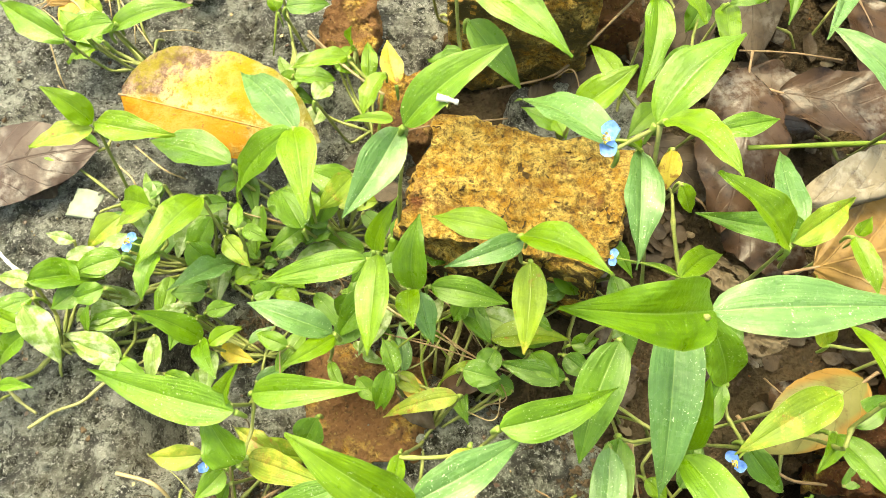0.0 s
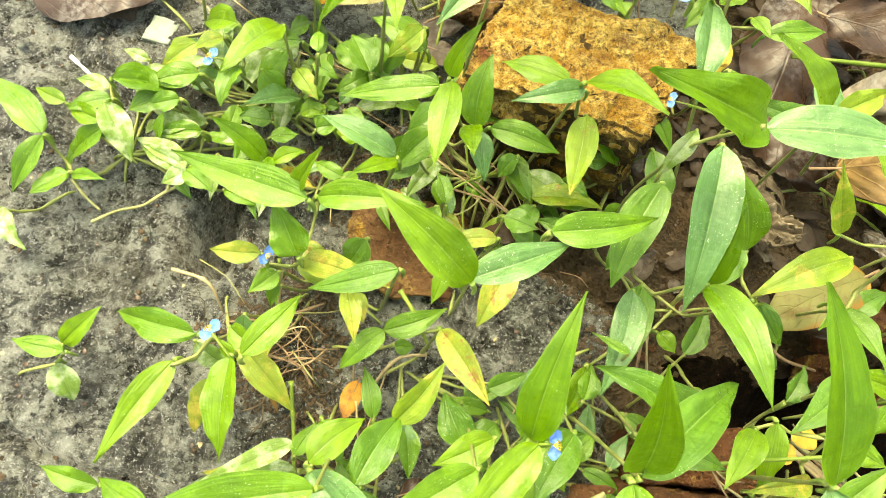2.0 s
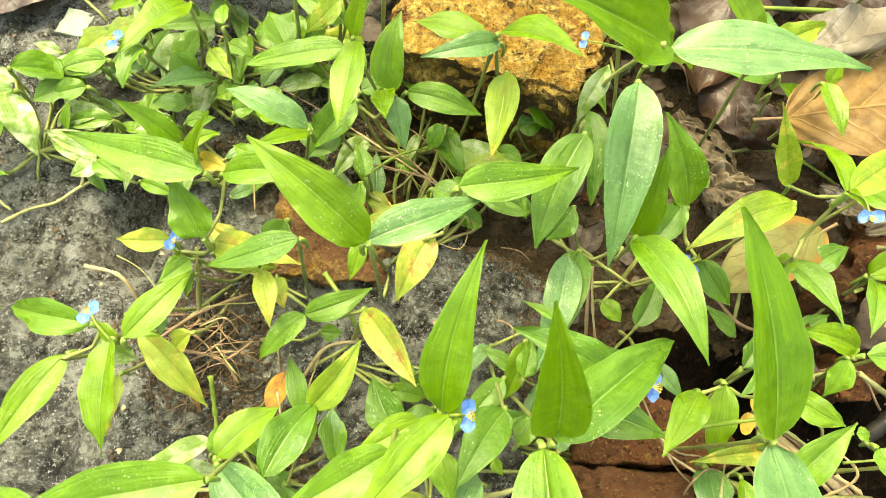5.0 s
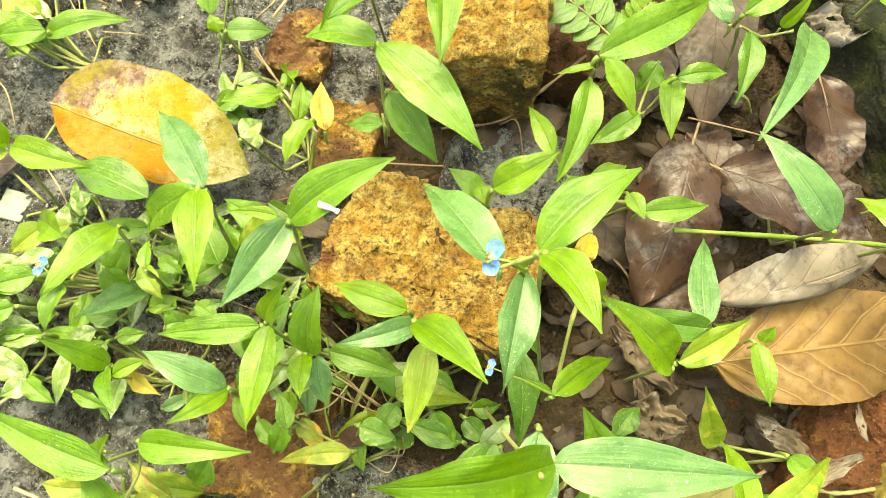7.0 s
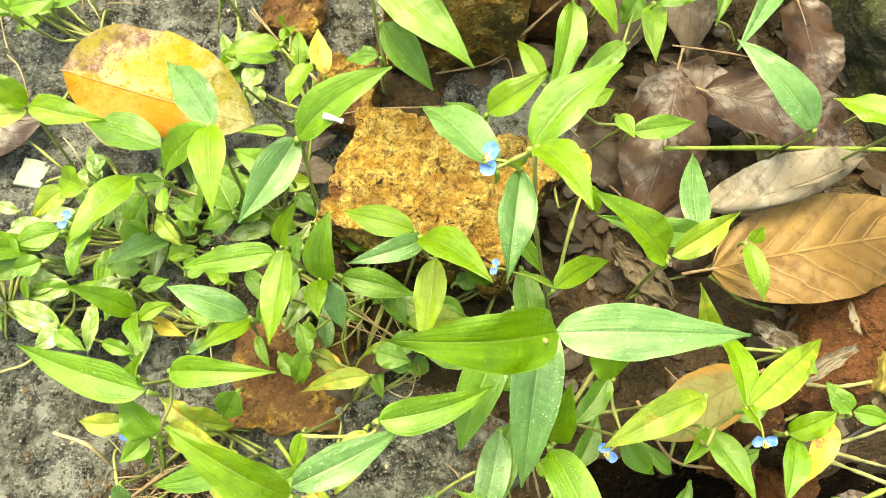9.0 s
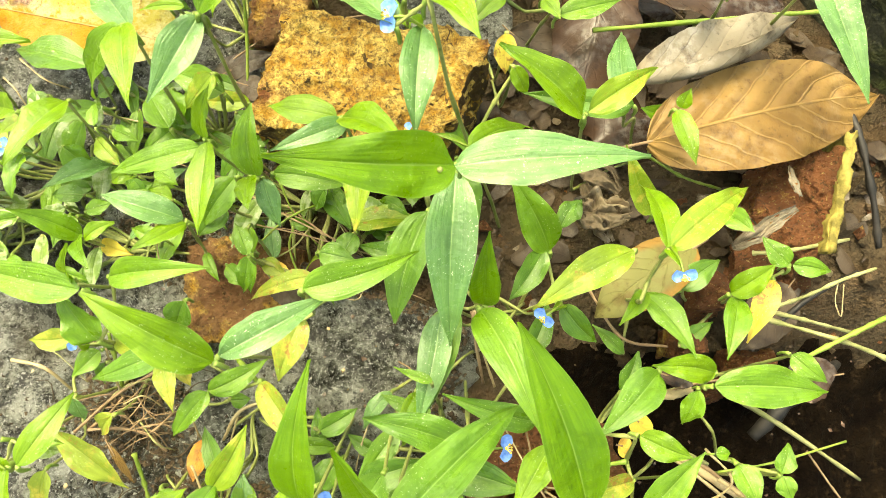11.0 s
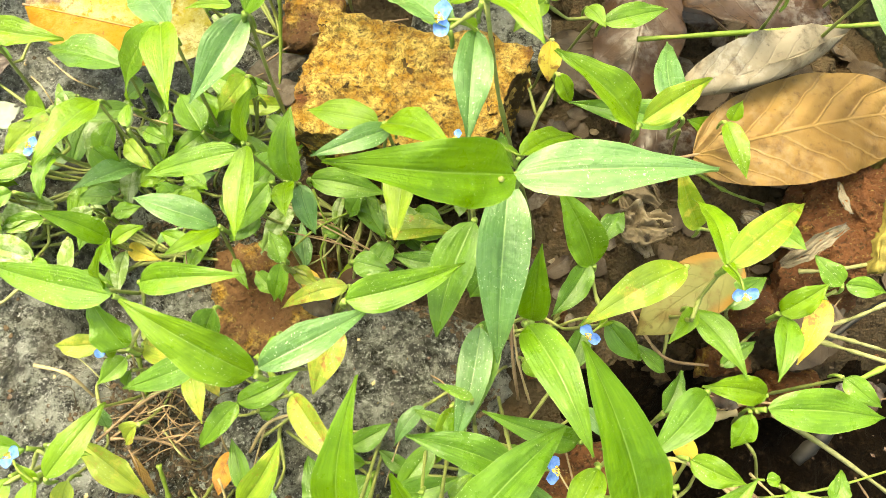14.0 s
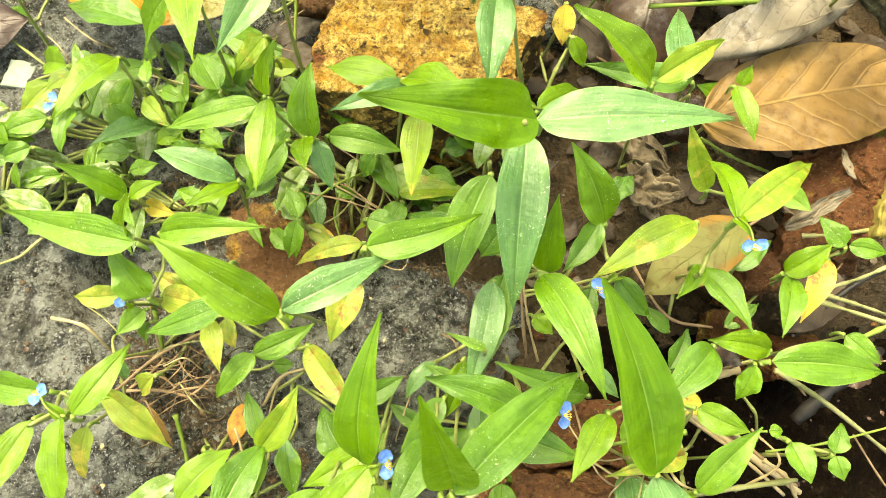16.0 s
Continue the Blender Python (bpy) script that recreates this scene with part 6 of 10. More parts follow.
plant = dayflower('creeping dayflower with a blue flower and yellowing lower leaves', (-0.079, 0.026))
stem(plant, (-0.037, 0.009, 0.104), (-0.041, 0.011, 0.069), (-0.048, 0.014, 0.006), (-0.065, 0.021, 0.003), (-0.079, 0.026, -0.020))
stem(plant, (-0.082, 0.040, 0.093), (-0.081, 0.044, 0.067), (-0.079, 0.048, 0.070), (-0.081, 0.034, 0.061), (-0.083, 0.020, 0.067), (-0.083, 0.021, 0.048), (-0.083, 0.023, 0.051), (-0.092, 0.023, 0.037), (-0.102, 0.022, 0.040), (-0.098, 0.023, 0.028), (-0.090, 0.024, 0.006), (-0.072, 0.028, 0.003), (-0.057, 0.030, -0.020))
stem(plant, (-0.062, 0.012, 0.050), (-0.065, 0.015, 0.034), (-0.071, 0.020, 0.006), (-0.085, 0.031, 0.003), (-0.097, 0.040, -0.020))
leaf(plant, 'g', (-0.0795, 0.0370, 0.0968), (-0.1452, 0.0556, 0.0851), 0.0182)
leaf(plant, 'g', (-0.0792, 0.0479, 0.0727), (-0.0304, 0.0479, 0.0818), 0.0154)
leaf(plant, 'y', (-0.0846, 0.0432, 0.0937), (-0.0738, 0.0497, 0.1217), 0.0091)
leaf(plant, 'g', (-0.0835, 0.0196, 0.0703), (-0.0956, 0.0391, 0.0858), 0.0186)
leaf(plant, 'd', (-0.0371, 0.0093, 0.1069), (-0.0729, -0.0001, 0.0947), 0.0123)
leaf(plant, 's', (-0.0830, 0.0231, 0.0543), (-0.0414, 0.0095, 0.0765), 0.0145)
leaf(plant, 's', (-0.0615, 0.0124, 0.0524), (-0.0538, -0.0125, 0.0548), 0.0111)
leaf(plant, 's', (-0.1059, 0.0252, 0.0454), (-0.1306, 0.0247, 0.0435), 0.0121)
leaf(plant, 'g', (-0.0972, 0.0187, 0.0397), (-0.1084, 0.0063, 0.0425), 0.0121)
leaf(plant, 'd', (-0.0579, 0.0419, 0.0375), (-0.0671, 0.0287, 0.0250), 0.0162)
stem(plant, (-0.058, 0.042, 0.037), (-0.062, 0.039, 0.019), (-0.068, 0.035, 0.005), (-0.082, 0.024, 0.002), (-0.090, 0.018, -0.020))
leaf(plant, 's', (-0.0954, -0.0116, 0.0250), (-0.1063, -0.0195, 0.0125), 0.0120)
stem(plant, (-0.095, -0.012, 0.025), (-0.093, -0.007, 0.013), (-0.091, -0.001, 0.005), (-0.084, 0.016, 0.002), (-0.080, 0.025, -0.020))
leaf(plant, 'g', (-0.0951, 0.0128, 0.0375), (-0.1000, 0.0034, 0.0250), 0.0075)
stem(plant, (-0.095, 0.013, 0.037), (-0.091, 0.016, 0.019), (-0.086, 0.020, 0.005), (-0.072, 0.032, 0.002), (-0.065, 0.038, -0.020))
leaf(plant, 'b', (-0.1089, -0.0037, 0.0375), (-0.1091, -0.0138, 0.0250), 0.0099)
stem(plant, (-0.109, -0.004, 0.037), (-0.105, -0.000, 0.019), (-0.100, 0.005, 0.005), (-0.088, 0.018, 0.002), (-0.081, 0.025, -0.020))
leaf(plant, 's', (-0.0723, 0.0241, 0.0375), (-0.0963, 0.0383, 0.0375), 0.0143)
stem(plant, (-0.072, 0.024, 0.037), (-0.068, 0.022, 0.019), (-0.062, 0.018, 0.005), (-0.047, 0.009, 0.002), (-0.038, 0.004, -0.020))
leaf(plant, 's', (-0.0579, 0.0144, 0.0375), (-0.0525, 0.0002, 0.0375), 0.0098)
stem(plant, (-0.058, 0.014, 0.037), (-0.062, 0.017, 0.019), (-0.068, 0.020, 0.005), (-0.084, 0.029, 0.002), (-0.093, 0.034, -0.020))
leaf(plant, 't', (-0.0912, 0.0278, 0.0250), (-0.0635, 0.0255, 0.0150), 0.0172)
stem(plant, (-0.091, 0.028, 0.025), (-0.086, 0.027, 0.013), (-0.079, 0.026, 0.005), (-0.061, 0.024, 0.002), (-0.051, 0.023, -0.020))
flower(plant, (-0.1001, 0.0214, 0.0591), (-0.1016, 0.0220, 0.0426), 0.75)

plant = dayflower('low dayflower shoot with yellow-spotted leaves on grey stone', (-0.032, -0.013))
stem(plant, (-0.030, -0.045, 0.064), (-0.031, -0.041, 0.043), (-0.031, -0.033, 0.006), (-0.032, -0.016, 0.003), (-0.033, -0.001, -0.020))
stem(plant, (-0.042, -0.003, 0.040), (-0.029, -0.002, 0.036), (-0.016, -0.000, 0.046), (-0.019, -0.003, 0.032), (-0.025, -0.008, 0.006), (-0.040, -0.018, 0.003), (-0.051, -0.027, -0.020))
leaf(plant, 's', (-0.0156, -0.0003, 0.0487), (0.0088, -0.0330, 0.0600), 0.0152)
leaf(plant, 'g', (-0.0420, -0.0033, 0.0430), (-0.0606, -0.0228, 0.0365), 0.0133)
leaf(plant, 'g', (-0.0418, -0.0030, 0.0423), (-0.0138, 0.0109, 0.0445), 0.0133)
leaf(plant, 't', (-0.0303, -0.0455, 0.0669), (-0.0130, -0.0204, 0.0788), 0.0142)
leaf(plant, 'd', (-0.0018, -0.0322, 0.0375), (-0.0091, -0.0482, 0.0250), 0.0138)
stem(plant, (-0.002, -0.032, 0.037), (-0.006, -0.030, 0.019), (-0.012, -0.026, 0.005), (-0.027, -0.016, 0.002), (-0.036, -0.011, -0.020))
leaf(plant, 'y', (-0.0302, -0.0469, 0.0625), (-0.0481, -0.0679, 0.0625), 0.0182)
stem(plant, (-0.030, -0.047, 0.062), (-0.031, -0.042, 0.031), (-0.031, -0.035, 0.005), (-0.032, -0.017, 0.002), (-0.033, -0.007, -0.020))
leaf(plant, 'g', (-0.0262, -0.0449, 0.0375), (-0.0212, -0.0677, 0.0375), 0.0119)
stem(plant, (-0.026, -0.045, 0.037), (-0.027, -0.040, 0.019), (-0.028, -0.033, 0.005), (-0.032, -0.015, 0.002), (-0.034, -0.006, -0.020))
leaf(plant, 'd', (0.0103, -0.0229, 0.0375), (0.0281, -0.0133, 0.0375), 0.0117)
stem(plant, (0.010, -0.023, 0.037), (0.005, -0.022, 0.019), (-0.001, -0.020, 0.005), (-0.019, -0.016, 0.002), (-0.029, -0.014, -0.020))
leaf(plant, 'g', (-0.0365, -0.0063, 0.0250), (-0.0267, -0.0060, 0.0250), 0.0090)
stem(plant, (-0.037, -0.006, 0.025), (-0.042, -0.006, 0.013), (-0.049, -0.007, 0.005), (-0.067, -0.007, 0.002), (-0.077, -0.008, -0.020))
leaf(plant, 'd', (0.0173, -0.0373, 0.0250), (0.0056, -0.0540, 0.0250), 0.0153)
stem(plant, (0.017, -0.037, 0.025), (0.013, -0.035, 0.013), (0.006, -0.032, 0.005), (-0.010, -0.024, 0.002), (-0.019, -0.020, -0.020))
leaf(plant, 'd', (0.0056, -0.0313, 0.0100), (0.0037, -0.0108, 0.0100), 0.0083)
stem(plant, (0.006, -0.031, 0.010), (0.001, -0.029, 0.005), (-0.005, -0.026, 0.005), (-0.021, -0.018, 0.002), (-0.030, -0.014, -0.020))
leaf(plant, 'g', (0.0201, -0.0168, 0.0087), (0.0053, -0.0265, 0.0087), 0.0077)
stem(plant, (0.020, -0.017, 0.009), (0.015, -0.016, 0.004), (0.008, -0.016, 0.005), (-0.010, -0.015, 0.002), (-0.020, -0.014, -0.020))
leaf(plant, 'g', (0.0133, -0.0309, 0.0150), (-0.0118, -0.0302, 0.0150), 0.0095)
stem(plant, (0.013, -0.031, 0.015), (0.009, -0.029, 0.008), (0.002, -0.027, 0.005), (-0.015, -0.020, 0.002), (-0.024, -0.016, -0.020))

plant = dayflower('dayflower with large pale green leaves and one blue flower', (0.016, -0.063))
stem(plant, (0.022, -0.051, 0.117), (0.022, -0.037, 0.074), (0.021, -0.027, 0.037), (0.021, -0.017, 0.004), (0.021, -0.007, -0.020))
stem(plant, (0.003, -0.061, 0.093), (0.003, -0.049, 0.059), (0.003, -0.039, 0.029), (0.003, -0.031, 0.004), (0.003, -0.021, -0.020))
stem(plant, (0.020, -0.059, 0.079), (0.020, -0.047, 0.051), (0.020, -0.037, 0.025), (0.020, -0.029, 0.004), (0.020, -0.019, -0.020))
stem(plant, (0.035, -0.065, 0.067), (0.035, -0.053, 0.043), (0.035, -0.043, 0.021), (0.035, -0.035, 0.004), (0.035, -0.025, -0.020))
stem(plant, (0.019, -0.076, 0.033), (0.019, -0.066, 0.021), (0.018, -0.057, 0.009), (0.018, -0.050, 0.004), (0.018, -0.040, -0.020))
stem(plant, (0.044, -0.042, 0.074), (0.044, -0.030, 0.048), (0.044, -0.020, 0.023), (0.044, -0.012, 0.004), (0.044, -0.002, -0.020))
stem(plant, (-0.036, -0.101, 0.051), (-0.036, -0.089, 0.033), (-0.036, -0.079, 0.016), (-0.036, -0.071, 0.004), (-0.036, -0.061, -0.020))
leaf(plant, 'v', (0.0189, -0.0492, 0.1180), (0.0276, -0.0026, 0.1520), 0.0175)
leaf(plant, 'y', (0.0217, -0.0508, 0.1200), (-0.0057, -0.0852, 0.1180), 0.0166)
leaf(plant, 'g', (0.0031, -0.0615, 0.0957), (-0.0340, -0.0863, 0.1000), 0.0175)
leaf(plant, 'd', (0.0437, -0.0420, 0.0770), (0.0266, -0.0719, 0.0900), 0.0168)
leaf(plant, 'y', (0.0200, -0.0594, 0.0817), (0.0260, -0.0774, 0.0796), 0.0125)
leaf(plant, 'b', (0.0347, -0.0650, 0.0698), (0.0128, -0.1069, 0.0754), 0.0158)
leaf(plant, 's', (0.0193, -0.0764, 0.0360), (-0.0253, -0.0868, 0.0220), 0.0150)
leaf(plant, 's', (-0.0365, -0.1015, 0.0540), (-0.0615, -0.1190, 0.0641), 0.0117)
leaf(plant, 'y', (0.0122, -0.0469, 0.0625), (-0.0126, -0.0612, 0.0625), 0.0149)
stem(plant, (0.012, -0.047, 0.062), (0.013, -0.052, 0.031), (0.015, -0.059, 0.005), (0.019, -0.076, 0.002), (0.021, -0.086, -0.020))
leaf(plant, 'd', (0.0300, -0.0450, 0.0375), (0.0592, -0.0375, 0.0375), 0.0162)
stem(plant, (0.030, -0.045, 0.037), (0.027, -0.049, 0.019), (0.022, -0.054, 0.005), (0.011, -0.068, 0.002), (0.005, -0.076, -0.020))
leaf(plant, 'd', (0.0022, -0.0500, 0.0375), (-0.0101, -0.0269, 0.0375), 0.0178)
stem(plant, (0.002, -0.050, 0.037), (0.006, -0.053, 0.019), (0.011, -0.058, 0.005), (0.024, -0.071, 0.002), (0.031, -0.078, -0.020))
leaf(plant, 'g', (0.0559, -0.0221, 0.0375), (0.0587, -0.0045, 0.0375), 0.0117)
stem(plant, (0.056, -0.022, 0.037), (0.052, -0.026, 0.019), (0.047, -0.031, 0.005), (0.035, -0.043, 0.002), (0.028, -0.051, -0.020))
leaf(plant, 'y', (0.0434, -0.0581, 0.0500), (0.0471, -0.0646, 0.0500), 0.0056)
stem(plant, (0.043, -0.058, 0.050), (0.038, -0.059, 0.025), (0.032, -0.060, 0.005), (0.014, -0.063, 0.002), (0.004, -0.065, -0.020))
leaf(plant, 'd', (0.0467, -0.0237, 0.0375), (0.0270, -0.0482, 0.0375), 0.0130)
stem(plant, (0.047, -0.024, 0.037), (0.044, -0.028, 0.019), (0.039, -0.033, 0.005), (0.028, -0.047, 0.002), (0.022, -0.055, -0.020))
leaf(plant, 'd', (0.0160, -0.0580, 0.0200), (-0.0044, -0.0517, 0.0200), 0.0093)
stem(plant, (0.016, -0.058, 0.020), (0.021, -0.060, 0.010), (0.027, -0.062, 0.005), (0.045, -0.067, 0.002), (0.054, -0.070, -0.020))
flower(plant, (0.0268, -0.0500, 0.1176), (0.0217, -0.0508, 0.1200), 0.85)

plant = dayflower('tall dayflower with insect-bitten leaf standing over broken red brick', (0.072, -0.041))
stem(plant, (0.051, -0.058, 0.140), (0.052, -0.045, 0.089), (0.053, -0.034, 0.044), (0.054, -0.025, 0.004), (0.054, -0.015, -0.020))
stem(plant, (0.080, -0.033, 0.099), (0.080, -0.021, 0.063), (0.080, -0.011, 0.031), (0.080, -0.003, 0.004), (0.080, 0.007, -0.020))
stem(plant, (0.067, -0.040, 0.086), (0.067, -0.028, 0.055), (0.067, -0.018, 0.027), (0.067, -0.010, 0.004), (0.067, -0.000, -0.020))
stem(plant, (0.112, -0.023, 0.048), (0.112, -0.011, 0.032), (0.112, -0.001, 0.015), (0.112, 0.007, 0.004), (0.112, 0.017, -0.020))
leaf(plant, 'v', (0.0526, -0.0566, 0.1382), (0.0424, -0.0322, 0.1905), 0.0182)
leaf(plant, 'g', (0.0477, -0.0609, 0.1460), (0.0558, -0.1168, 0.1400), 0.0222, bitten)
leaf(plant, 'd', (0.0515, -0.0581, 0.1430), (0.0998, -0.0159, 0.1092), 0.0194)
leaf(plant, 'd', (0.0797, -0.0332, 0.1020), (0.0417, -0.0198, 0.1185), 0.0151)
leaf(plant, 'd', (0.0709, -0.0396, 0.0837), (0.1004, -0.0492, 0.0932), 0.0177)
leaf(plant, 'd', (0.1117, -0.0226, 0.0509), (0.0700, -0.0100, 0.0705), 0.0132)
leaf(plant, 'g', (0.0654, -0.0047, 0.0750), (0.0491, 0.0023, 0.0750), 0.0051)
stem(plant, (0.065, -0.005, 0.075), (0.066, -0.010, 0.038), (0.068, -0.017, 0.005), (0.071, -0.034, 0.002), (0.073, -0.044, -0.020))
leaf(plant, 'b', (0.1196, -0.0327, 0.0162), (0.0988, -0.0489, 0.0162), 0.0099)
stem(plant, (0.120, -0.033, 0.016), (0.115, -0.034, 0.008), (0.108, -0.035, 0.005), (0.090, -0.038, 0.002), (0.080, -0.040, -0.020))
leaf(plant, 'd', (0.1138, 0.0124, 0.0087), (0.1254, 0.0387, 0.0087), 0.0138)
stem(plant, (0.114, 0.012, 0.009), (0.111, 0.008, 0.004), (0.106, 0.003, 0.005), (0.095, -0.011, 0.002), (0.089, -0.019, -0.020))
leaf(plant, 'b', (0.1213, -0.0067, 0.0150), (0.1335, -0.0224, 0.0150), 0.0093)
stem(plant, (0.121, -0.007, 0.015), (0.117, -0.010, 0.008), (0.111, -0.014, 0.005), (0.097, -0.024, 0.002), (0.088, -0.030, -0.020))
leaf(plant, 'd', (0.1404, -0.0342, 0.0200), (0.1140, -0.0289, 0.0200), 0.0126)
stem(plant, (0.140, -0.034, 0.020), (0.135, -0.035, 0.010), (0.129, -0.035, 0.005), (0.111, -0.037, 0.002), (0.101, -0.038, -0.020))
flower(plant, (0.0933, -0.0326, 0.0983), (0.0797, -0.0332, 0.1020), 0.85)

plant = dayflower('tall dayflower with very long leaves on a thick green stem', (0.139, -0.037))
stem(plant, (0.117, -0.052, 0.136), (0.121, -0.050, 0.090), (0.127, -0.045, 0.006), (0.142, -0.035, 0.003), (0.154, -0.026, -0.020))
stem(plant, (0.111, -0.033, 0.093), (0.119, -0.030, 0.076), (0.127, -0.027, 0.079), (0.137, -0.029, 0.073), (0.148, -0.031, 0.081), (0.148, -0.040, 0.060), (0.149, -0.049, 0.063), (0.150, -0.057, 0.054), (0.150, -0.066, 0.059), (0.149, -0.062, 0.041), (0.146, -0.054, 0.006), (0.140, -0.038, 0.003), (0.134, -0.024, -0.020))
stem(plant, (0.163, -0.004, 0.068), (0.161, -0.007, 0.046), (0.156, -0.014, 0.006), (0.145, -0.028, 0.003), (0.136, -0.040, -0.020))
leaf(plant, 'v', (0.1174, -0.0522, 0.1381), (0.0964, 0.0033, 0.1781), 0.0225)
leaf(plant, 'y', (0.1113, -0.0330, 0.0956), (0.0948, -0.0564, 0.1053), 0.0136)
leaf(plant, 'b', (0.1178, -0.0530, 0.1340), (0.1385, -0.1133, 0.1000), 0.0215, flat=0.2)
leaf(plant, 'y', (0.1267, -0.0267, 0.0816), (0.1253, -0.0561, 0.0679), 0.0133)
leaf(plant, 's', (0.1487, -0.0485, 0.0662), (0.1120, -0.0565, 0.0854), 0.0109)
leaf(plant, 'b', (0.1504, -0.0657, 0.0625), (0.1353, -0.0798, 0.0563), 0.0134)
leaf(plant, 'y', (0.1485, -0.0301, 0.0875), (0.1688, -0.0394, 0.0875), 0.0127)
leaf(plant, 'd', (0.1631, -0.0040, 0.0706), (0.1332, -0.0299, 0.0814), 0.0177)
leaf(plant, 'd', (0.1534, -0.0102, 0.0375), (0.1638, 0.0086, 0.0375), 0.0120)
stem(plant, (0.153, -0.010, 0.037), (0.151, -0.015, 0.019), (0.148, -0.021, 0.005), (0.139, -0.037, 0.002), (0.134, -0.045, -0.020))

plant = dayflower('dayflower with dark lower leaves and a small blue flower', (0.109, 0.037))
stem(plant, (0.086, 0.020, 0.105), (0.089, 0.025, 0.067), (0.091, 0.030, 0.070), (0.083, 0.030, 0.052), (0.075, 0.031, 0.055), (0.079, 0.031, 0.038), (0.087, 0.033, 0.006), (0.105, 0.036, 0.003), (0.120, 0.039, -0.020))
stem(plant, (0.119, 0.053, 0.066), (0.122, 0.040, 0.059), (0.124, 0.027, 0.067), (0.121, 0.029, 0.045), (0.114, 0.034, 0.006), (0.099, 0.044, 0.003), (0.086, 0.052, -0.020))
stem(plant, (0.151, 0.043, 0.097), (0.147, 0.043, 0.064), (0.139, 0.042, 0.006), (0.121, 0.039, 0.003), (0.106, 0.036, -0.020))
leaf(plant, 'g', (0.0865, 0.0201, 0.1071), (0.1055, -0.0276, 0.1219), 0.0178)
leaf(plant, 'v', (0.0888, 0.0232, 0.1000), (0.0905, 0.0438, 0.1330), 0.0133)
leaf(plant, 'd', (0.0753, 0.0306, 0.0580), (0.0611, -0.0183, 0.0602), 0.0190)
leaf(plant, 'd', (0.1178, 0.0529, 0.0687), (0.1007, 0.0298, 0.0689), 0.0134)
leaf(plant, 'g', (0.1204, 0.0530, 0.0675), (0.1024, 0.0777, 0.0999), 0.0187)
leaf(plant, 't', (0.1506, 0.0434, 0.0992), (0.1083, 0.0212, 0.0989), 0.0164)
leaf(plant, 'd', (0.1240, 0.0272, 0.0698), (0.1394, 0.0109, 0.0609), 0.0125)
leaf(plant, 'd', (0.0590, 0.0622, 0.0250), (0.0264, 0.0705, 0.0250), 0.0137)
stem(plant, (0.059, 0.062, 0.025), (0.063, 0.060, 0.013), (0.070, 0.057, 0.005), (0.086, 0.049, 0.002), (0.095, 0.044, -0.020))
leaf(plant, 'd', (0.0765, 0.0603, 0.0375), (0.0656, 0.0475, 0.0250), 0.0170)
stem(plant, (0.077, 0.060, 0.037), (0.081, 0.057, 0.019), (0.086, 0.053, 0.005), (0.101, 0.043, 0.002), (0.109, 0.037, -0.020))
leaf(plant, 'y', (0.0563, -0.0063, 0.0375), (0.0481, -0.0316, 0.0250), 0.0124)
stem(plant, (0.056, -0.006, 0.037), (0.060, -0.003, 0.019), (0.066, 0.001, 0.005), (0.080, 0.013, 0.002), (0.087, 0.019, -0.020))
leaf(plant, 'y', (0.0904, 0.0151, 0.0375), (0.0990, 0.0063, 0.0375), 0.0097)
stem(plant, (0.090, 0.015, 0.037), (0.094, 0.019, 0.019), (0.098, 0.024, 0.005), (0.110, 0.038, 0.002), (0.117, 0.045, -0.020))
leaf(plant, 'd', (0.1318, 0.0745, 0.0375), (0.1424, 0.0864, 0.0375), 0.0130)
stem(plant, (0.132, 0.075, 0.037), (0.129, 0.070, 0.019), (0.126, 0.064, 0.005), (0.116, 0.049, 0.002), (0.111, 0.040, -0.020))
leaf(plant, 'b', (0.0699, 0.0264, 0.0625), (0.0575, -0.0224, 0.0625), 0.0159)
stem(plant, (0.070, 0.026, 0.062), (0.075, 0.028, 0.031), (0.082, 0.029, 0.005), (0.099, 0.034, 0.002), (0.109, 0.037, -0.020))
leaf(plant, 'd', (0.1309, 0.0720, 0.0375), (0.1402, 0.0863, 0.0375), 0.0101)
stem(plant, (0.131, 0.072, 0.037), (0.128, 0.068, 0.019), (0.125, 0.062, 0.005), (0.115, 0.046, 0.002), (0.110, 0.038, -0.020))
leaf(plant, 'b', (0.0420, -0.0047, 0.0150), (0.0273, -0.0230, 0.0150), 0.0096)
stem(plant, (0.042, -0.005, 0.015), (0.046, -0.002, 0.008), (0.052, 0.002, 0.005), (0.068, 0.011, 0.002), (0.076, 0.016, -0.020))
flower(plant, (0.1147, 0.0204, 0.0823), (0.1240, 0.0272, 0.0698), 0.8)

plant = dayflower('dayflower with yellow-green leaves and a blue flower above dead leaves', (0.173, 0.051))
stem(plant, (0.159, 0.039, 0.119), (0.157, 0.032, 0.092), (0.154, 0.024, 0.088), (0.158, 0.030, 0.060), (0.164, 0.039, 0.013), (0.177, 0.056, 0.003), (0.185, 0.069, -0.020))
stem(plant, (0.171, 0.072, 0.056), (0.188, 0.071, 0.049), (0.205, 0.069, 0.056), (0.201, 0.067, 0.038), (0.194, 0.063, 0.006), (0.179, 0.054, 0.003), (0.166, 0.046, -0.020))
leaf(plant, 'g', (0.1609, 0.0315, 0.0682), (0.1779, 0.0010, 0.0790), 0.0146)
leaf(plant, 'y', (0.1606, 0.0310, 0.0725), (0.1463, 0.0158, 0.0810), 0.0085)
leaf(plant, 'y', (0.1581, 0.0387, 0.1220), (0.1578, 0.0744, 0.0950), 0.0134)
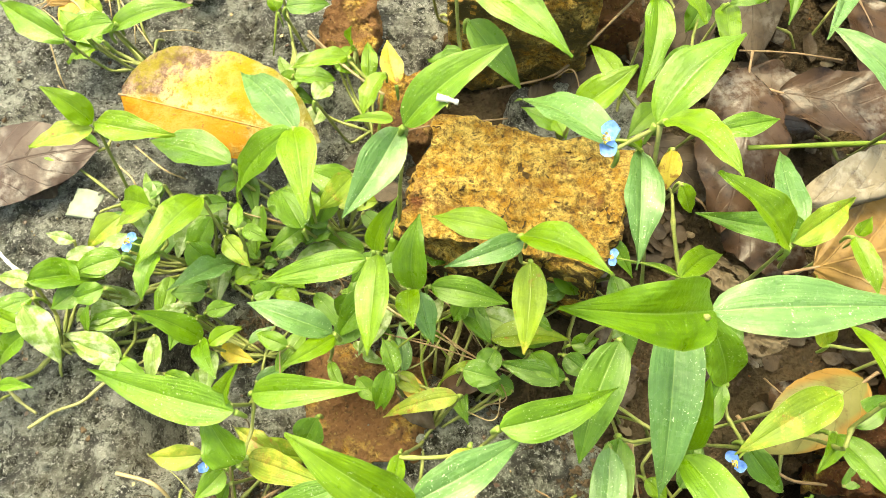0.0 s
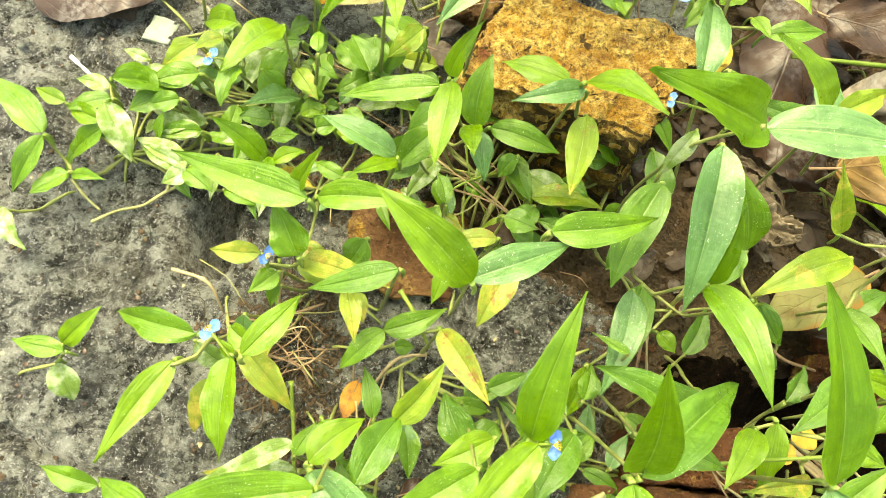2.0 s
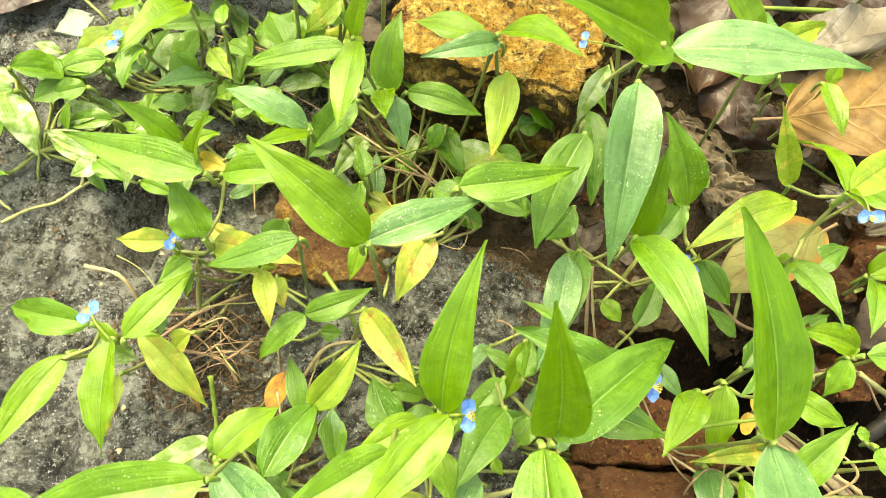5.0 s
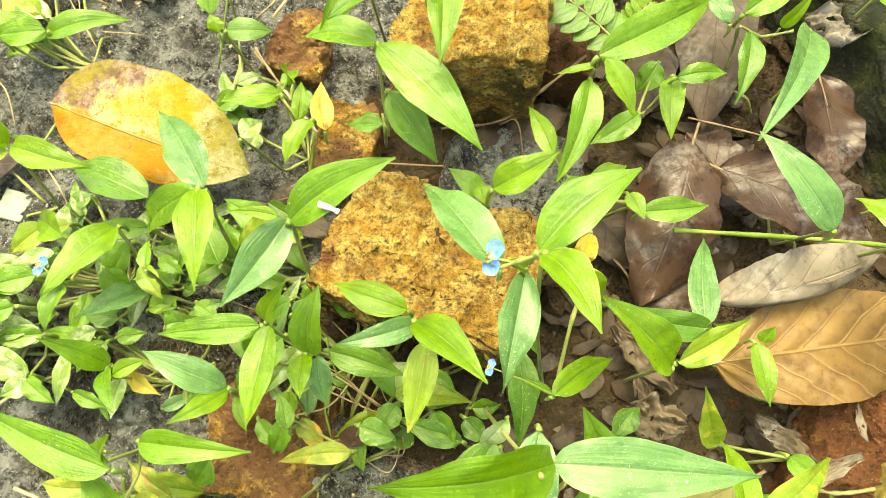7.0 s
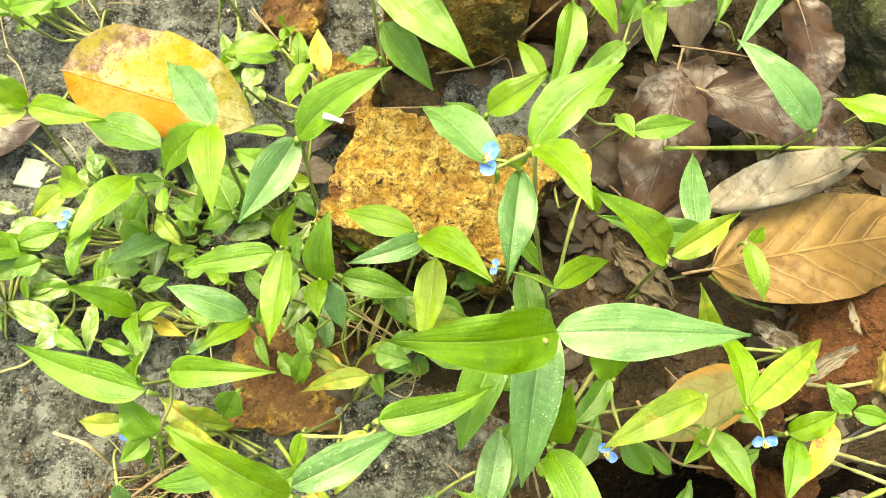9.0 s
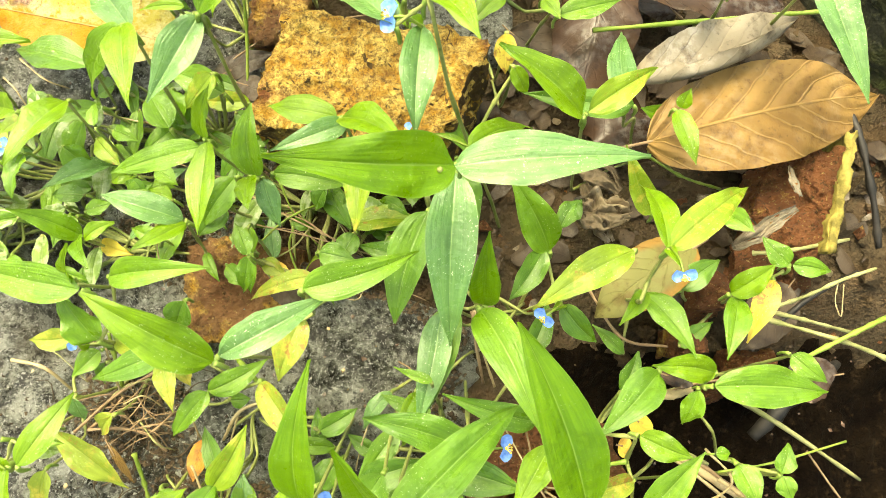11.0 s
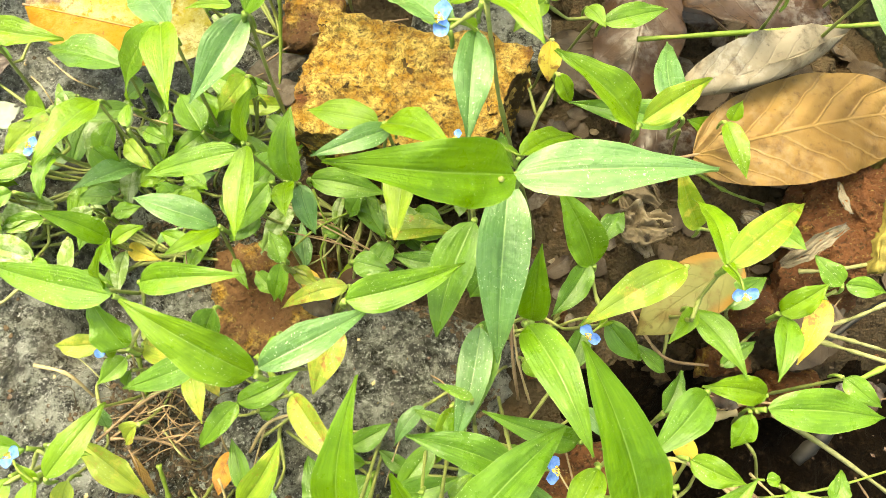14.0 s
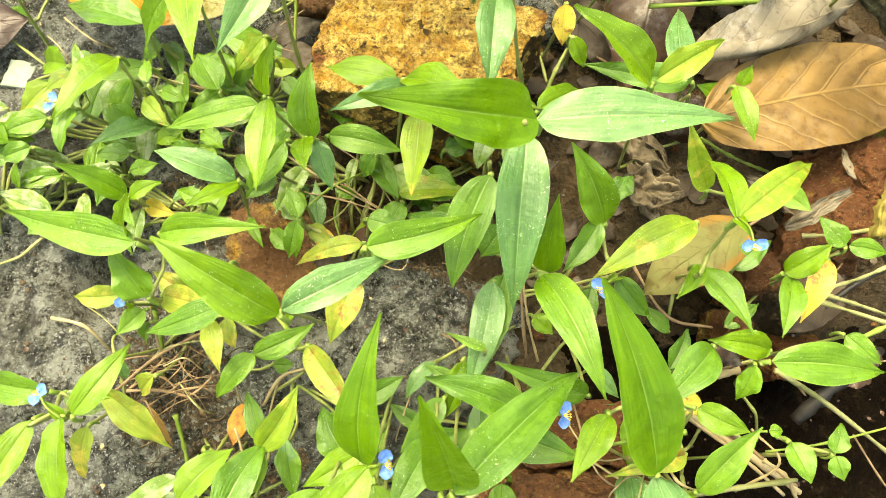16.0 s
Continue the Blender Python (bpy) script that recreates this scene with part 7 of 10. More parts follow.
leaf(plant, 't', (0.1591, 0.0385, 0.1220), (0.2018, 0.0698, 0.1000), 0.0146)
leaf(plant, 'g', (0.2047, 0.0695, 0.0589), (0.2140, 0.0577, 0.0671), 0.0117)
leaf(plant, 't', (0.1712, 0.0717, 0.0582), (0.1545, 0.0918, 0.0920), 0.0127)
leaf(plant, 'd', (0.1619, 0.0106, 0.0100), (0.1475, 0.0263, 0.0100), 0.0084)
stem(plant, (0.162, 0.011, 0.010), (0.163, 0.015, 0.005), (0.165, 0.022, 0.005), (0.170, 0.039, 0.002), (0.173, 0.049, -0.020))
flower(plant, (0.1602, 0.0267, 0.1298), (0.1591, 0.0385, 0.1220), 0.75)

plant = dayflower('small dayflower shoot with one spotted yellow leaf', (0.218, 0.036))
stem(plant, (0.227, 0.040, 0.062), (0.216, 0.035, 0.050), (0.205, 0.031, 0.053), (0.209, 0.032, 0.036), (0.216, 0.035, 0.006), (0.233, 0.043, 0.003), (0.246, 0.049, -0.020))
leaf(plant, 'g', (0.2070, 0.0293, 0.0554), (0.1948, 0.0008, 0.0676), 0.0141)
leaf(plant, 'y', (0.2038, 0.0317, 0.0565), (0.2199, 0.0412, 0.0710), 0.0135)
leaf(plant, 'o', (0.2223, 0.0362, 0.0609), (0.2079, 0.0086, 0.0567), 0.0125)
leaf(plant, 'g', (0.2271, 0.0416, 0.0673), (0.2171, 0.0548, 0.0685), 0.0114)
leaf(plant, 'g', (0.2305, 0.0423, 0.0638), (0.2476, 0.0385, 0.0636), 0.0102)
leaf(plant, 'd', (0.1875, 0.0382, 0.0375), (0.2079, 0.0522, 0.0375), 0.0136)
stem(plant, (0.188, 0.038, 0.037), (0.193, 0.038, 0.019), (0.200, 0.037, 0.005), (0.217, 0.036, 0.002), (0.227, 0.036, -0.020))
leaf(plant, 'd', (0.1901, 0.0127, 0.0137), (0.2087, 0.0247, 0.0137), 0.0103)
stem(plant, (0.190, 0.013, 0.014), (0.194, 0.016, 0.007), (0.199, 0.020, 0.005), (0.213, 0.032, 0.002), (0.221, 0.038, -0.020))

plant = dayflower('dayflower shoot with one long leaf and a crinkled bract leaf', (0.193, -0.007))
stem(plant, (0.179, -0.012, 0.080), (0.184, -0.009, 0.061), (0.188, -0.005, 0.064), (0.191, -0.008, 0.043), (0.195, -0.015, 0.006), (0.205, -0.030, 0.003), (0.213, -0.043, -0.020))
stem(plant, (0.225, 0.002, 0.060), (0.221, 0.001, 0.041), (0.213, -0.001, 0.006), (0.196, -0.006, 0.003), (0.181, -0.010, -0.020))
leaf(plant, 'g', (0.1820, -0.0115, 0.0837), (0.2324, -0.0154, 0.0759), 0.0191)
leaf(plant, 'y', (0.1885, -0.0048, 0.0669), (0.1590, -0.0019, 0.0797), 0.0134)
leaf(plant, 'g', (0.1759, -0.0130, 0.0811), (0.1705, -0.0263, 0.0699), 0.0106)
leaf(plant, 'g', (0.2246, 0.0021, 0.0625), (0.2382, -0.0107, 0.0625), 0.0112)

plant = dayflower('young dayflower with small oval leaves and a blue flower on soil', (0.159, -0.054))
stem(plant, (0.130, -0.059, 0.066), (0.137, -0.061, 0.057), (0.145, -0.063, 0.063), (0.149, -0.061, 0.043), (0.155, -0.056, 0.006), (0.170, -0.046, 0.003), (0.183, -0.038, -0.020))
stem(plant, (0.190, -0.041, 0.061), (0.201, -0.045, 0.054), (0.212, -0.048, 0.061), (0.208, -0.049, 0.042), (0.200, -0.050, 0.006), (0.182, -0.051, 0.003), (0.167, -0.053, -0.020))
stem(plant, (0.074, -0.062, 0.023), (0.078, -0.062, 0.016), (0.086, -0.061, 0.006), (0.104, -0.059, 0.003), (0.119, -0.058, -0.020))
leaf(plant, 'g', (0.1519, -0.0626, 0.0698), (0.1746, -0.0377, 0.0850), 0.0150)
leaf(plant, 'g', (0.1945, -0.0438, 0.0632), (0.1996, -0.0598, 0.0668), 0.0130)
leaf(plant, 'g', (0.1852, -0.0389, 0.0648), (0.1919, -0.0387, 0.0632), 0.0067)
leaf(plant, 'g', (0.2116, -0.0478, 0.0647), (0.2173, -0.0354, 0.0625), 0.0096)
leaf(plant, 'g', (0.2127, -0.0490, 0.0632), (0.2155, -0.0593, 0.0623), 0.0095)
leaf(plant, 'b', (0.1255, -0.0566, 0.0625), (0.1231, -0.0792, 0.0750), 0.0154)
leaf(plant, 'y', (0.1340, -0.0605, 0.0750), (0.1320, -0.0796, 0.0750), 0.0100)
leaf(plant, 'd', (0.0742, -0.0624, 0.0250), (0.0737, -0.0852, 0.0250), 0.0143)
leaf(plant, 'y', (0.1385, -0.0633, 0.0625), (0.1552, -0.0732, 0.0625), 0.0084)
leaf(plant, 'b', (0.0729, -0.0734, 0.0563), (0.0688, -0.1127, 0.0563), 0.0159)
stem(plant, (0.073, -0.073, 0.056), (0.078, -0.072, 0.028), (0.085, -0.071, 0.005), (0.102, -0.067, 0.002), (0.112, -0.064, -0.020))
leaf(plant, 'g', (0.0563, -0.0497, 0.0250), (0.0651, -0.0358, 0.0250), 0.0115)
stem(plant, (0.056, -0.050, 0.025), (0.061, -0.050, 0.013), (0.068, -0.050, 0.005), (0.086, -0.051, 0.002), (0.096, -0.051, -0.020))
leaf(plant, 'g', (0.0815, -0.0244, 0.0187), (0.1031, -0.0372, 0.0187), 0.0124)
stem(plant, (0.082, -0.024, 0.019), (0.086, -0.026, 0.009), (0.093, -0.029, 0.005), (0.110, -0.035, 0.002), (0.119, -0.039, -0.020))
leaf(plant, 'd', (0.0544, -0.0162, 0.0175), (0.0373, -0.0060, 0.0175), 0.0082)
stem(plant, (0.054, -0.016, 0.018), (0.059, -0.018, 0.009), (0.066, -0.020, 0.005), (0.083, -0.026, 0.002), (0.092, -0.030, -0.020))
leaf(plant, 'b', (0.0750, -0.0510, 0.0187), (0.0835, -0.0330, 0.0187), 0.0096)
stem(plant, (0.075, -0.051, 0.019), (0.080, -0.051, 0.009), (0.087, -0.051, 0.005), (0.105, -0.052, 0.002), (0.115, -0.052, -0.020))
leaf(plant, 'g', (0.0292, -0.0301, 0.0100), (0.0369, -0.0463, 0.0100), 0.0085)
stem(plant, (0.029, -0.030, 0.010), (0.034, -0.031, 0.005), (0.041, -0.032, 0.005), (0.059, -0.035, 0.002), (0.069, -0.037, -0.020))
leaf(plant, 'b', (0.0631, -0.0467, 0.0075), (0.0655, -0.0193, 0.0075), 0.0125)
stem(plant, (0.063, -0.047, 0.008), (0.068, -0.047, 0.004), (0.075, -0.048, 0.005), (0.093, -0.049, 0.002), (0.103, -0.050, -0.020))
leaf(plant, 'd', (0.0622, -0.0529, 0.0175), (0.0819, -0.0626, 0.0175), 0.0084)
stem(plant, (0.062, -0.053, 0.018), (0.067, -0.053, 0.009), (0.074, -0.053, 0.005), (0.092, -0.053, 0.002), (0.102, -0.053, -0.020))
leaf(plant, 'g', (0.0317, -0.0620, 0.0150), (0.0452, -0.0454, 0.0150), 0.0094)
stem(plant, (0.032, -0.062, 0.015), (0.037, -0.062, 0.008), (0.044, -0.061, 0.005), (0.062, -0.060, 0.002), (0.072, -0.059, -0.020))
leaf(plant, 'd', (0.0358, -0.0359, 0.0112), (0.0190, -0.0245, 0.0112), 0.0091)
stem(plant, (0.036, -0.036, 0.011), (0.041, -0.037, 0.006), (0.048, -0.038, 0.005), (0.066, -0.040, 0.002), (0.075, -0.042, -0.020))
leaf(plant, 'b', (0.0975, -0.0443, 0.0175), (0.0981, -0.0293, 0.0175), 0.0069)
stem(plant, (0.097, -0.044, 0.018), (0.102, -0.045, 0.009), (0.109, -0.046, 0.005), (0.127, -0.049, 0.002), (0.137, -0.050, -0.020))
flower(plant, (0.1672, -0.0738, 0.0623), (0.1452, -0.0630, 0.0662), 1)

plant = dayflower('crowded dayflower shoots with bright green leaves below the ochre brick', (-0.002, 0.099))
stem(plant, (-0.028, 0.098, 0.099), (-0.019, 0.095, 0.070), (-0.011, 0.092, 0.073), (-0.021, 0.096, 0.044), (-0.031, 0.101, 0.047), (-0.027, 0.101, 0.032), (-0.019, 0.100, 0.006), (-0.001, 0.099, 0.003), (0.014, 0.098, -0.020))
stem(plant, (0.038, 0.101, 0.081), (0.034, 0.104, 0.077), (0.031, 0.107, 0.096), (0.027, 0.106, 0.064), (0.019, 0.104, 0.006), (0.002, 0.100, 0.003), (-0.013, 0.096, -0.020))
leaf(plant, 'y', (-0.0263, 0.0979, 0.1027), (-0.0294, 0.0573, 0.1033), 0.0154)
leaf(plant, 'y', (-0.0275, 0.0994, 0.1045), (-0.0170, 0.1101, 0.1318), 0.0103)
leaf(plant, 'g', (-0.0315, 0.0980, 0.0972), (-0.0751, 0.0915, 0.0891), 0.0138)
leaf(plant, 'g', (-0.0126, 0.0915, 0.0765), (-0.0100, 0.1169, 0.0988), 0.0166)
leaf(plant, 'b', (0.0327, 0.1057, 0.0990), (0.0008, 0.0928, 0.1033), 0.0114)
leaf(plant, 'g', (-0.0051, 0.0938, 0.0737), (0.0285, 0.0866, 0.0716), 0.0143)
leaf(plant, 'y', (0.0318, 0.1049, 0.1063), (0.0602, 0.0820, 0.1305), 0.0162)
leaf(plant, 'y', (0.0273, 0.1119, 0.0920), (-0.0049, 0.1210, 0.0886), 0.0155)
leaf(plant, 't', (0.0376, 0.1013, 0.0834), (0.0330, 0.0624, 0.0810), 0.0156)
leaf(plant, 'y', (-0.0145, 0.0904, 0.0793), (-0.0121, 0.0715, 0.0897), 0.0117)
leaf(plant, 'b', (-0.0100, 0.0906, 0.0743), (-0.0041, 0.0704, 0.0637), 0.0120)
leaf(plant, 'g', (-0.0308, 0.1009, 0.0500), (-0.0510, 0.0795, 0.0375), 0.0169)
leaf(plant, 'd', (-0.0391, 0.0899, 0.0375), (-0.0519, 0.0755, 0.0375), 0.0151)
stem(plant, (-0.039, 0.090, 0.037), (-0.034, 0.091, 0.019), (-0.027, 0.093, 0.005), (-0.010, 0.097, 0.002), (-0.000, 0.099, -0.020))
leaf(plant, 'd', (-0.0303, 0.1145, 0.0375), (-0.0181, 0.1211, 0.0375), 0.0116)
stem(plant, (-0.030, 0.115, 0.037), (-0.026, 0.112, 0.019), (-0.020, 0.109, 0.005), (-0.004, 0.100, 0.002), (0.005, 0.095, -0.020))
leaf(plant, 'd', (0.0122, 0.1041, 0.0250), (0.0199, 0.0837, 0.0250), 0.0112)
stem(plant, (0.012, 0.104, 0.025), (0.007, 0.102, 0.013), (0.001, 0.100, 0.005), (-0.016, 0.094, 0.002), (-0.025, 0.091, -0.020))
leaf(plant, 'd', (0.0023, 0.1181, 0.0375), (-0.0131, 0.1233, 0.0375), 0.0131)
stem(plant, (0.002, 0.118, 0.037), (0.001, 0.113, 0.019), (-0.001, 0.106, 0.005), (-0.005, 0.089, 0.002), (-0.007, 0.079, -0.020))
leaf(plant, 'd', (-0.0450, 0.1012, 0.0375), (-0.0517, 0.0932, 0.0250), 0.0111)
stem(plant, (-0.045, 0.101, 0.037), (-0.040, 0.101, 0.019), (-0.033, 0.101, 0.005), (-0.015, 0.100, 0.002), (-0.005, 0.099, -0.020))
leaf(plant, 'd', (0.0126, 0.0983, 0.0375), (0.0045, 0.0903, 0.0250), 0.0116)
stem(plant, (0.013, 0.098, 0.037), (0.008, 0.098, 0.019), (0.001, 0.099, 0.005), (-0.017, 0.099, 0.002), (-0.027, 0.100, -0.020))
leaf(plant, 'd', (-0.0327, 0.1211, 0.0375), (-0.0463, 0.1107, 0.0250), 0.0117)
stem(plant, (-0.033, 0.121, 0.037), (-0.029, 0.118, 0.019), (-0.023, 0.114, 0.005), (-0.008, 0.103, 0.002), (-0.000, 0.097, -0.020))
leaf(plant, 'd', (0.0070, 0.1300, 0.0375), (0.0257, 0.1374, 0.0375), 0.0116)
stem(plant, (0.007, 0.130, 0.037), (0.006, 0.125, 0.019), (0.004, 0.118, 0.005), (-0.002, 0.101, 0.002), (-0.005, 0.092, -0.020))
leaf(plant, 'p', (0.0182, 0.1292, 0.0375), (-0.0136, 0.1292, 0.0262), 0.0104)
stem(plant, (0.018, 0.129, 0.037), (0.015, 0.125, 0.019), (0.011, 0.119, 0.005), (0.001, 0.104, 0.002), (-0.004, 0.096, -0.020))
leaf(plant, 'g', (-0.0535, 0.1106, 0.0087), (-0.0376, 0.1071, 0.0050), 0.0075)
stem(plant, (-0.054, 0.111, 0.009), (-0.049, 0.109, 0.004), (-0.042, 0.108, 0.005), (-0.024, 0.104, 0.002), (-0.015, 0.102, -0.020))
leaf(plant, 'd', (-0.0457, 0.0996, 0.0112), (-0.0377, 0.1301, 0.0075), 0.0125)
stem(plant, (-0.046, 0.100, 0.011), (-0.041, 0.100, 0.006), (-0.034, 0.099, 0.005), (-0.016, 0.099, 0.002), (-0.006, 0.099, -0.020))
leaf(plant, 'p', (-0.0282, 0.1015, 0.0125), (-0.0426, 0.0759, 0.0137), 0.0125)
stem(plant, (-0.028, 0.102, 0.013), (-0.023, 0.101, 0.006), (-0.016, 0.100, 0.005), (0.002, 0.098, 0.002), (0.012, 0.097, -0.020))

plant = dayflower('small creeping dayflower with pale green leaves on damp grey stone', (-0.091, 0.077))
stem(plant, (-0.047, 0.073, 0.067), (-0.051, 0.073, 0.045), (-0.059, 0.074, 0.006), (-0.077, 0.076, 0.003), (-0.092, 0.077, -0.020))
stem(plant, (-0.113, 0.080, 0.025), (-0.109, 0.079, 0.018), (-0.102, 0.078, 0.006), (-0.084, 0.077, 0.003), (-0.069, 0.075, -0.020))
leaf(plant, 'b', (-0.0478, 0.0738, 0.0703), (-0.0828, 0.0850, 0.0803), 0.0154)
leaf(plant, 'y', (-0.0468, 0.0723, 0.0694), (-0.0649, 0.0565, 0.0859), 0.0106)
leaf(plant, 'g', (-0.1181, 0.0812, 0.0267), (-0.1404, 0.0874, 0.0568), 0.0142)
leaf(plant, 'o', (-0.1098, 0.0778, 0.0210), (-0.0899, 0.0693, 0.0278), 0.0103)
leaf(plant, 'y', (-0.1086, 0.0805, 0.0307), (-0.0958, 0.0836, 0.0386), 0.0086)
leaf(plant, 'g', (-0.1174, 0.0788, 0.0307), (-0.1039, 0.0588, 0.0461), 0.0109)
leaf(plant, 'y', (-0.0720, 0.0998, 0.0250), (-0.0852, 0.1050, 0.0250), 0.0106)
stem(plant, (-0.072, 0.100, 0.025), (-0.075, 0.096, 0.013), (-0.080, 0.091, 0.005), (-0.092, 0.077, 0.002), (-0.098, 0.070, -0.020))
leaf(plant, 'y', (-0.1108, 0.0761, 0.0375), (-0.0963, 0.0849, 0.0375), 0.0091)
stem(plant, (-0.111, 0.076, 0.037), (-0.106, 0.076, 0.019), (-0.099, 0.077, 0.005), (-0.081, 0.078, 0.002), (-0.071, 0.079, -0.020))
leaf(plant, 'p', (-0.1290, 0.0979, 0.0250), (-0.1439, 0.0883, 0.0250), 0.0109)
stem(plant, (-0.129, 0.098, 0.025), (-0.125, 0.096, 0.013), (-0.118, 0.092, 0.005), (-0.103, 0.084, 0.002), (-0.094, 0.079, -0.020))
leaf(plant, 'g', (-0.1180, 0.0955, 0.0250), (-0.1034, 0.0993, 0.0250), 0.0097)
stem(plant, (-0.118, 0.096, 0.025), (-0.114, 0.093, 0.013), (-0.108, 0.089, 0.005), (-0.093, 0.079, 0.002), (-0.085, 0.073, -0.020))
leaf(plant, 'g', (-0.1276, 0.0932, 0.0250), (-0.1339, 0.0761, 0.0250), 0.0112)
stem(plant, (-0.128, 0.093, 0.025), (-0.123, 0.091, 0.013), (-0.117, 0.088, 0.005), (-0.100, 0.081, 0.002), (-0.091, 0.077, -0.020))
leaf(plant, 'g', (-0.1232, 0.0924, 0.0250), (-0.1330, 0.0788, 0.0250), 0.0118)
stem(plant, (-0.123, 0.092, 0.025), (-0.119, 0.090, 0.013), (-0.112, 0.087, 0.005), (-0.096, 0.080, 0.002), (-0.087, 0.075, -0.020))
leaf(plant, 'g', (-0.0763, 0.0782, 0.0250), (-0.0928, 0.0849, 0.0250), 0.0101)
stem(plant, (-0.076, 0.078, 0.025), (-0.081, 0.078, 0.013), (-0.088, 0.078, 0.005), (-0.106, 0.077, 0.002), (-0.116, 0.076, -0.020))
leaf(plant, 'd', (-0.1261, 0.0690, 0.0075), (-0.1209, 0.0544, 0.0062), 0.0055)
stem(plant, (-0.126, 0.069, 0.008), (-0.121, 0.070, 0.004), (-0.114, 0.072, 0.005), (-0.097, 0.076, 0.002), (-0.087, 0.078, -0.020))
leaf(plant, 'g', (-0.0719, 0.0885, 0.0087), (-0.0865, 0.0647, 0.0062), 0.0120)
stem(plant, (-0.072, 0.089, 0.009), (-0.076, 0.086, 0.004), (-0.082, 0.083, 0.005), (-0.098, 0.074, 0.002), (-0.107, 0.069, -0.020))
leaf(plant, 'p', (-0.1161, 0.0786, 0.0112), (-0.1193, 0.0557, 0.0087), 0.0098)
stem(plant, (-0.116, 0.079, 0.011), (-0.111, 0.078, 0.006), (-0.104, 0.078, 0.005), (-0.086, 0.077, 0.002), (-0.076, 0.077, -0.020))
leaf(plant, 'b', (-0.0985, 0.0824, 0.0137), (-0.0855, 0.0911, 0.0150), 0.0061)
stem(plant, (-0.098, 0.082, 0.014), (-0.103, 0.080, 0.007), (-0.108, 0.076, 0.005), (-0.123, 0.066, 0.002), (-0.132, 0.060, -0.020))
leaf(plant, 'b', (-0.0941, 0.0632, 0.0087), (-0.0795, 0.0733, 0.0050), 0.0080)
stem(plant, (-0.094, 0.063, 0.009), (-0.093, 0.068, 0.004), (-0.092, 0.075, 0.005), (-0.089, 0.093, 0.002), (-0.087, 0.102, -0.020))

plant = dayflower('small dayflower with mottled leaves and a tiny blue flower', (-0.127, 0.128))
stem(plant, (-0.136, 0.135, 0.063), (-0.135, 0.126, 0.043), (-0.135, 0.118, 0.049), (-0.132, 0.120, 0.034), (-0.129, 0.126, 0.003), (-0.123, 0.142, 0.003), (-0.118, 0.156, -0.020))
stem(plant, (-0.093, 0.122, 0.069), (-0.096, 0.123, 0.047), (-0.104, 0.124, 0.006), (-0.122, 0.127, 0.003), (-0.137, 0.129, -0.020))
stem(plant, (-0.117, 0.144, 0.053), (-0.111, 0.133, 0.027), (-0.105, 0.122, 0.028), (-0.110, 0.125, 0.019), (-0.119, 0.126, 0.008), (-0.138, 0.128, 0.003), (-0.153, 0.130, -0.020))
stem(plant, (-0.162, 0.128, 0.023), (-0.158, 0.128, 0.016), (-0.150, 0.128, 0.006), (-0.132, 0.128, 0.003), (-0.117, 0.128, -0.020))
leaf(plant, 'y', (-0.1166, 0.1441, 0.0560), (-0.1378, 0.1063, 0.0687), 0.0186)
leaf(plant, 'g', (-0.1312, 0.1129, 0.0623), (-0.1363, 0.0917, 0.0609), 0.0124)
leaf(plant, 'y', (-0.1359, 0.1350, 0.0660), (-0.1606, 0.1474, 0.0447), 0.0160)
leaf(plant, 'p', (-0.1590, 0.1348, 0.0250), (-0.1806, 0.1265, 0.0250), 0.0093)
leaf(plant, 'b', (-0.1086, 0.1231, 0.0223), (-0.1297, 0.1002, 0.0490), 0.0156)
leaf(plant, 'g', (-0.0925, 0.1224, 0.0717), (-0.0952, 0.1364, 0.0680), 0.0083)
leaf(plant, 'g', (-0.1068, 0.1297, 0.0250), (-0.0949, 0.1235, 0.0250), 0.0093)
leaf(plant, 'p', (-0.1656, 0.1214, 0.0250), (-0.2000, 0.1199, 0.0250), 0.0115)
leaf(plant, 'g', (-0.1165, 0.1412, 0.0375), (-0.1308, 0.1199, 0.0250), 0.0158)
stem(plant, (-0.116, 0.141, 0.037), (-0.119, 0.137, 0.019), (-0.124, 0.132, 0.005), (-0.135, 0.117, 0.002), (-0.141, 0.109, -0.020))
leaf(plant, 'g', (-0.1597, 0.1198, 0.0375), (-0.1834, 0.1106, 0.0375), 0.0152)
stem(plant, (-0.160, 0.120, 0.037), (-0.155, 0.121, 0.019), (-0.148, 0.123, 0.005), (-0.130, 0.127, 0.002), (-0.121, 0.129, -0.020))
leaf(plant, 'g', (-0.1587, 0.1201, 0.0375), (-0.1823, 0.1136, 0.0375), 0.0150)
stem(plant, (-0.159, 0.120, 0.037), (-0.154, 0.121, 0.019), (-0.147, 0.123, 0.005), (-0.130, 0.127, 0.002), (-0.120, 0.129, -0.020))
leaf(plant, 'g', (-0.1264, 0.1272, 0.0375), (-0.1140, 0.1179, 0.0250), 0.0162)
stem(plant, (-0.126, 0.127, 0.037), (-0.130, 0.130, 0.019), (-0.136, 0.134, 0.005), (-0.151, 0.145, 0.002), (-0.159, 0.151, -0.020))
leaf(plant, 'y', (-0.0916, 0.1136, 0.0250), (-0.1042, 0.1173, 0.0250), 0.0082)
stem(plant, (-0.092, 0.114, 0.025), (-0.096, 0.115, 0.012), (-0.103, 0.118, 0.005), (-0.119, 0.125, 0.002), (-0.129, 0.129, -0.020))
leaf(plant, 'p', (-0.1641, 0.1192, 0.0312), (-0.2008, 0.1162, 0.0250), 0.0143)
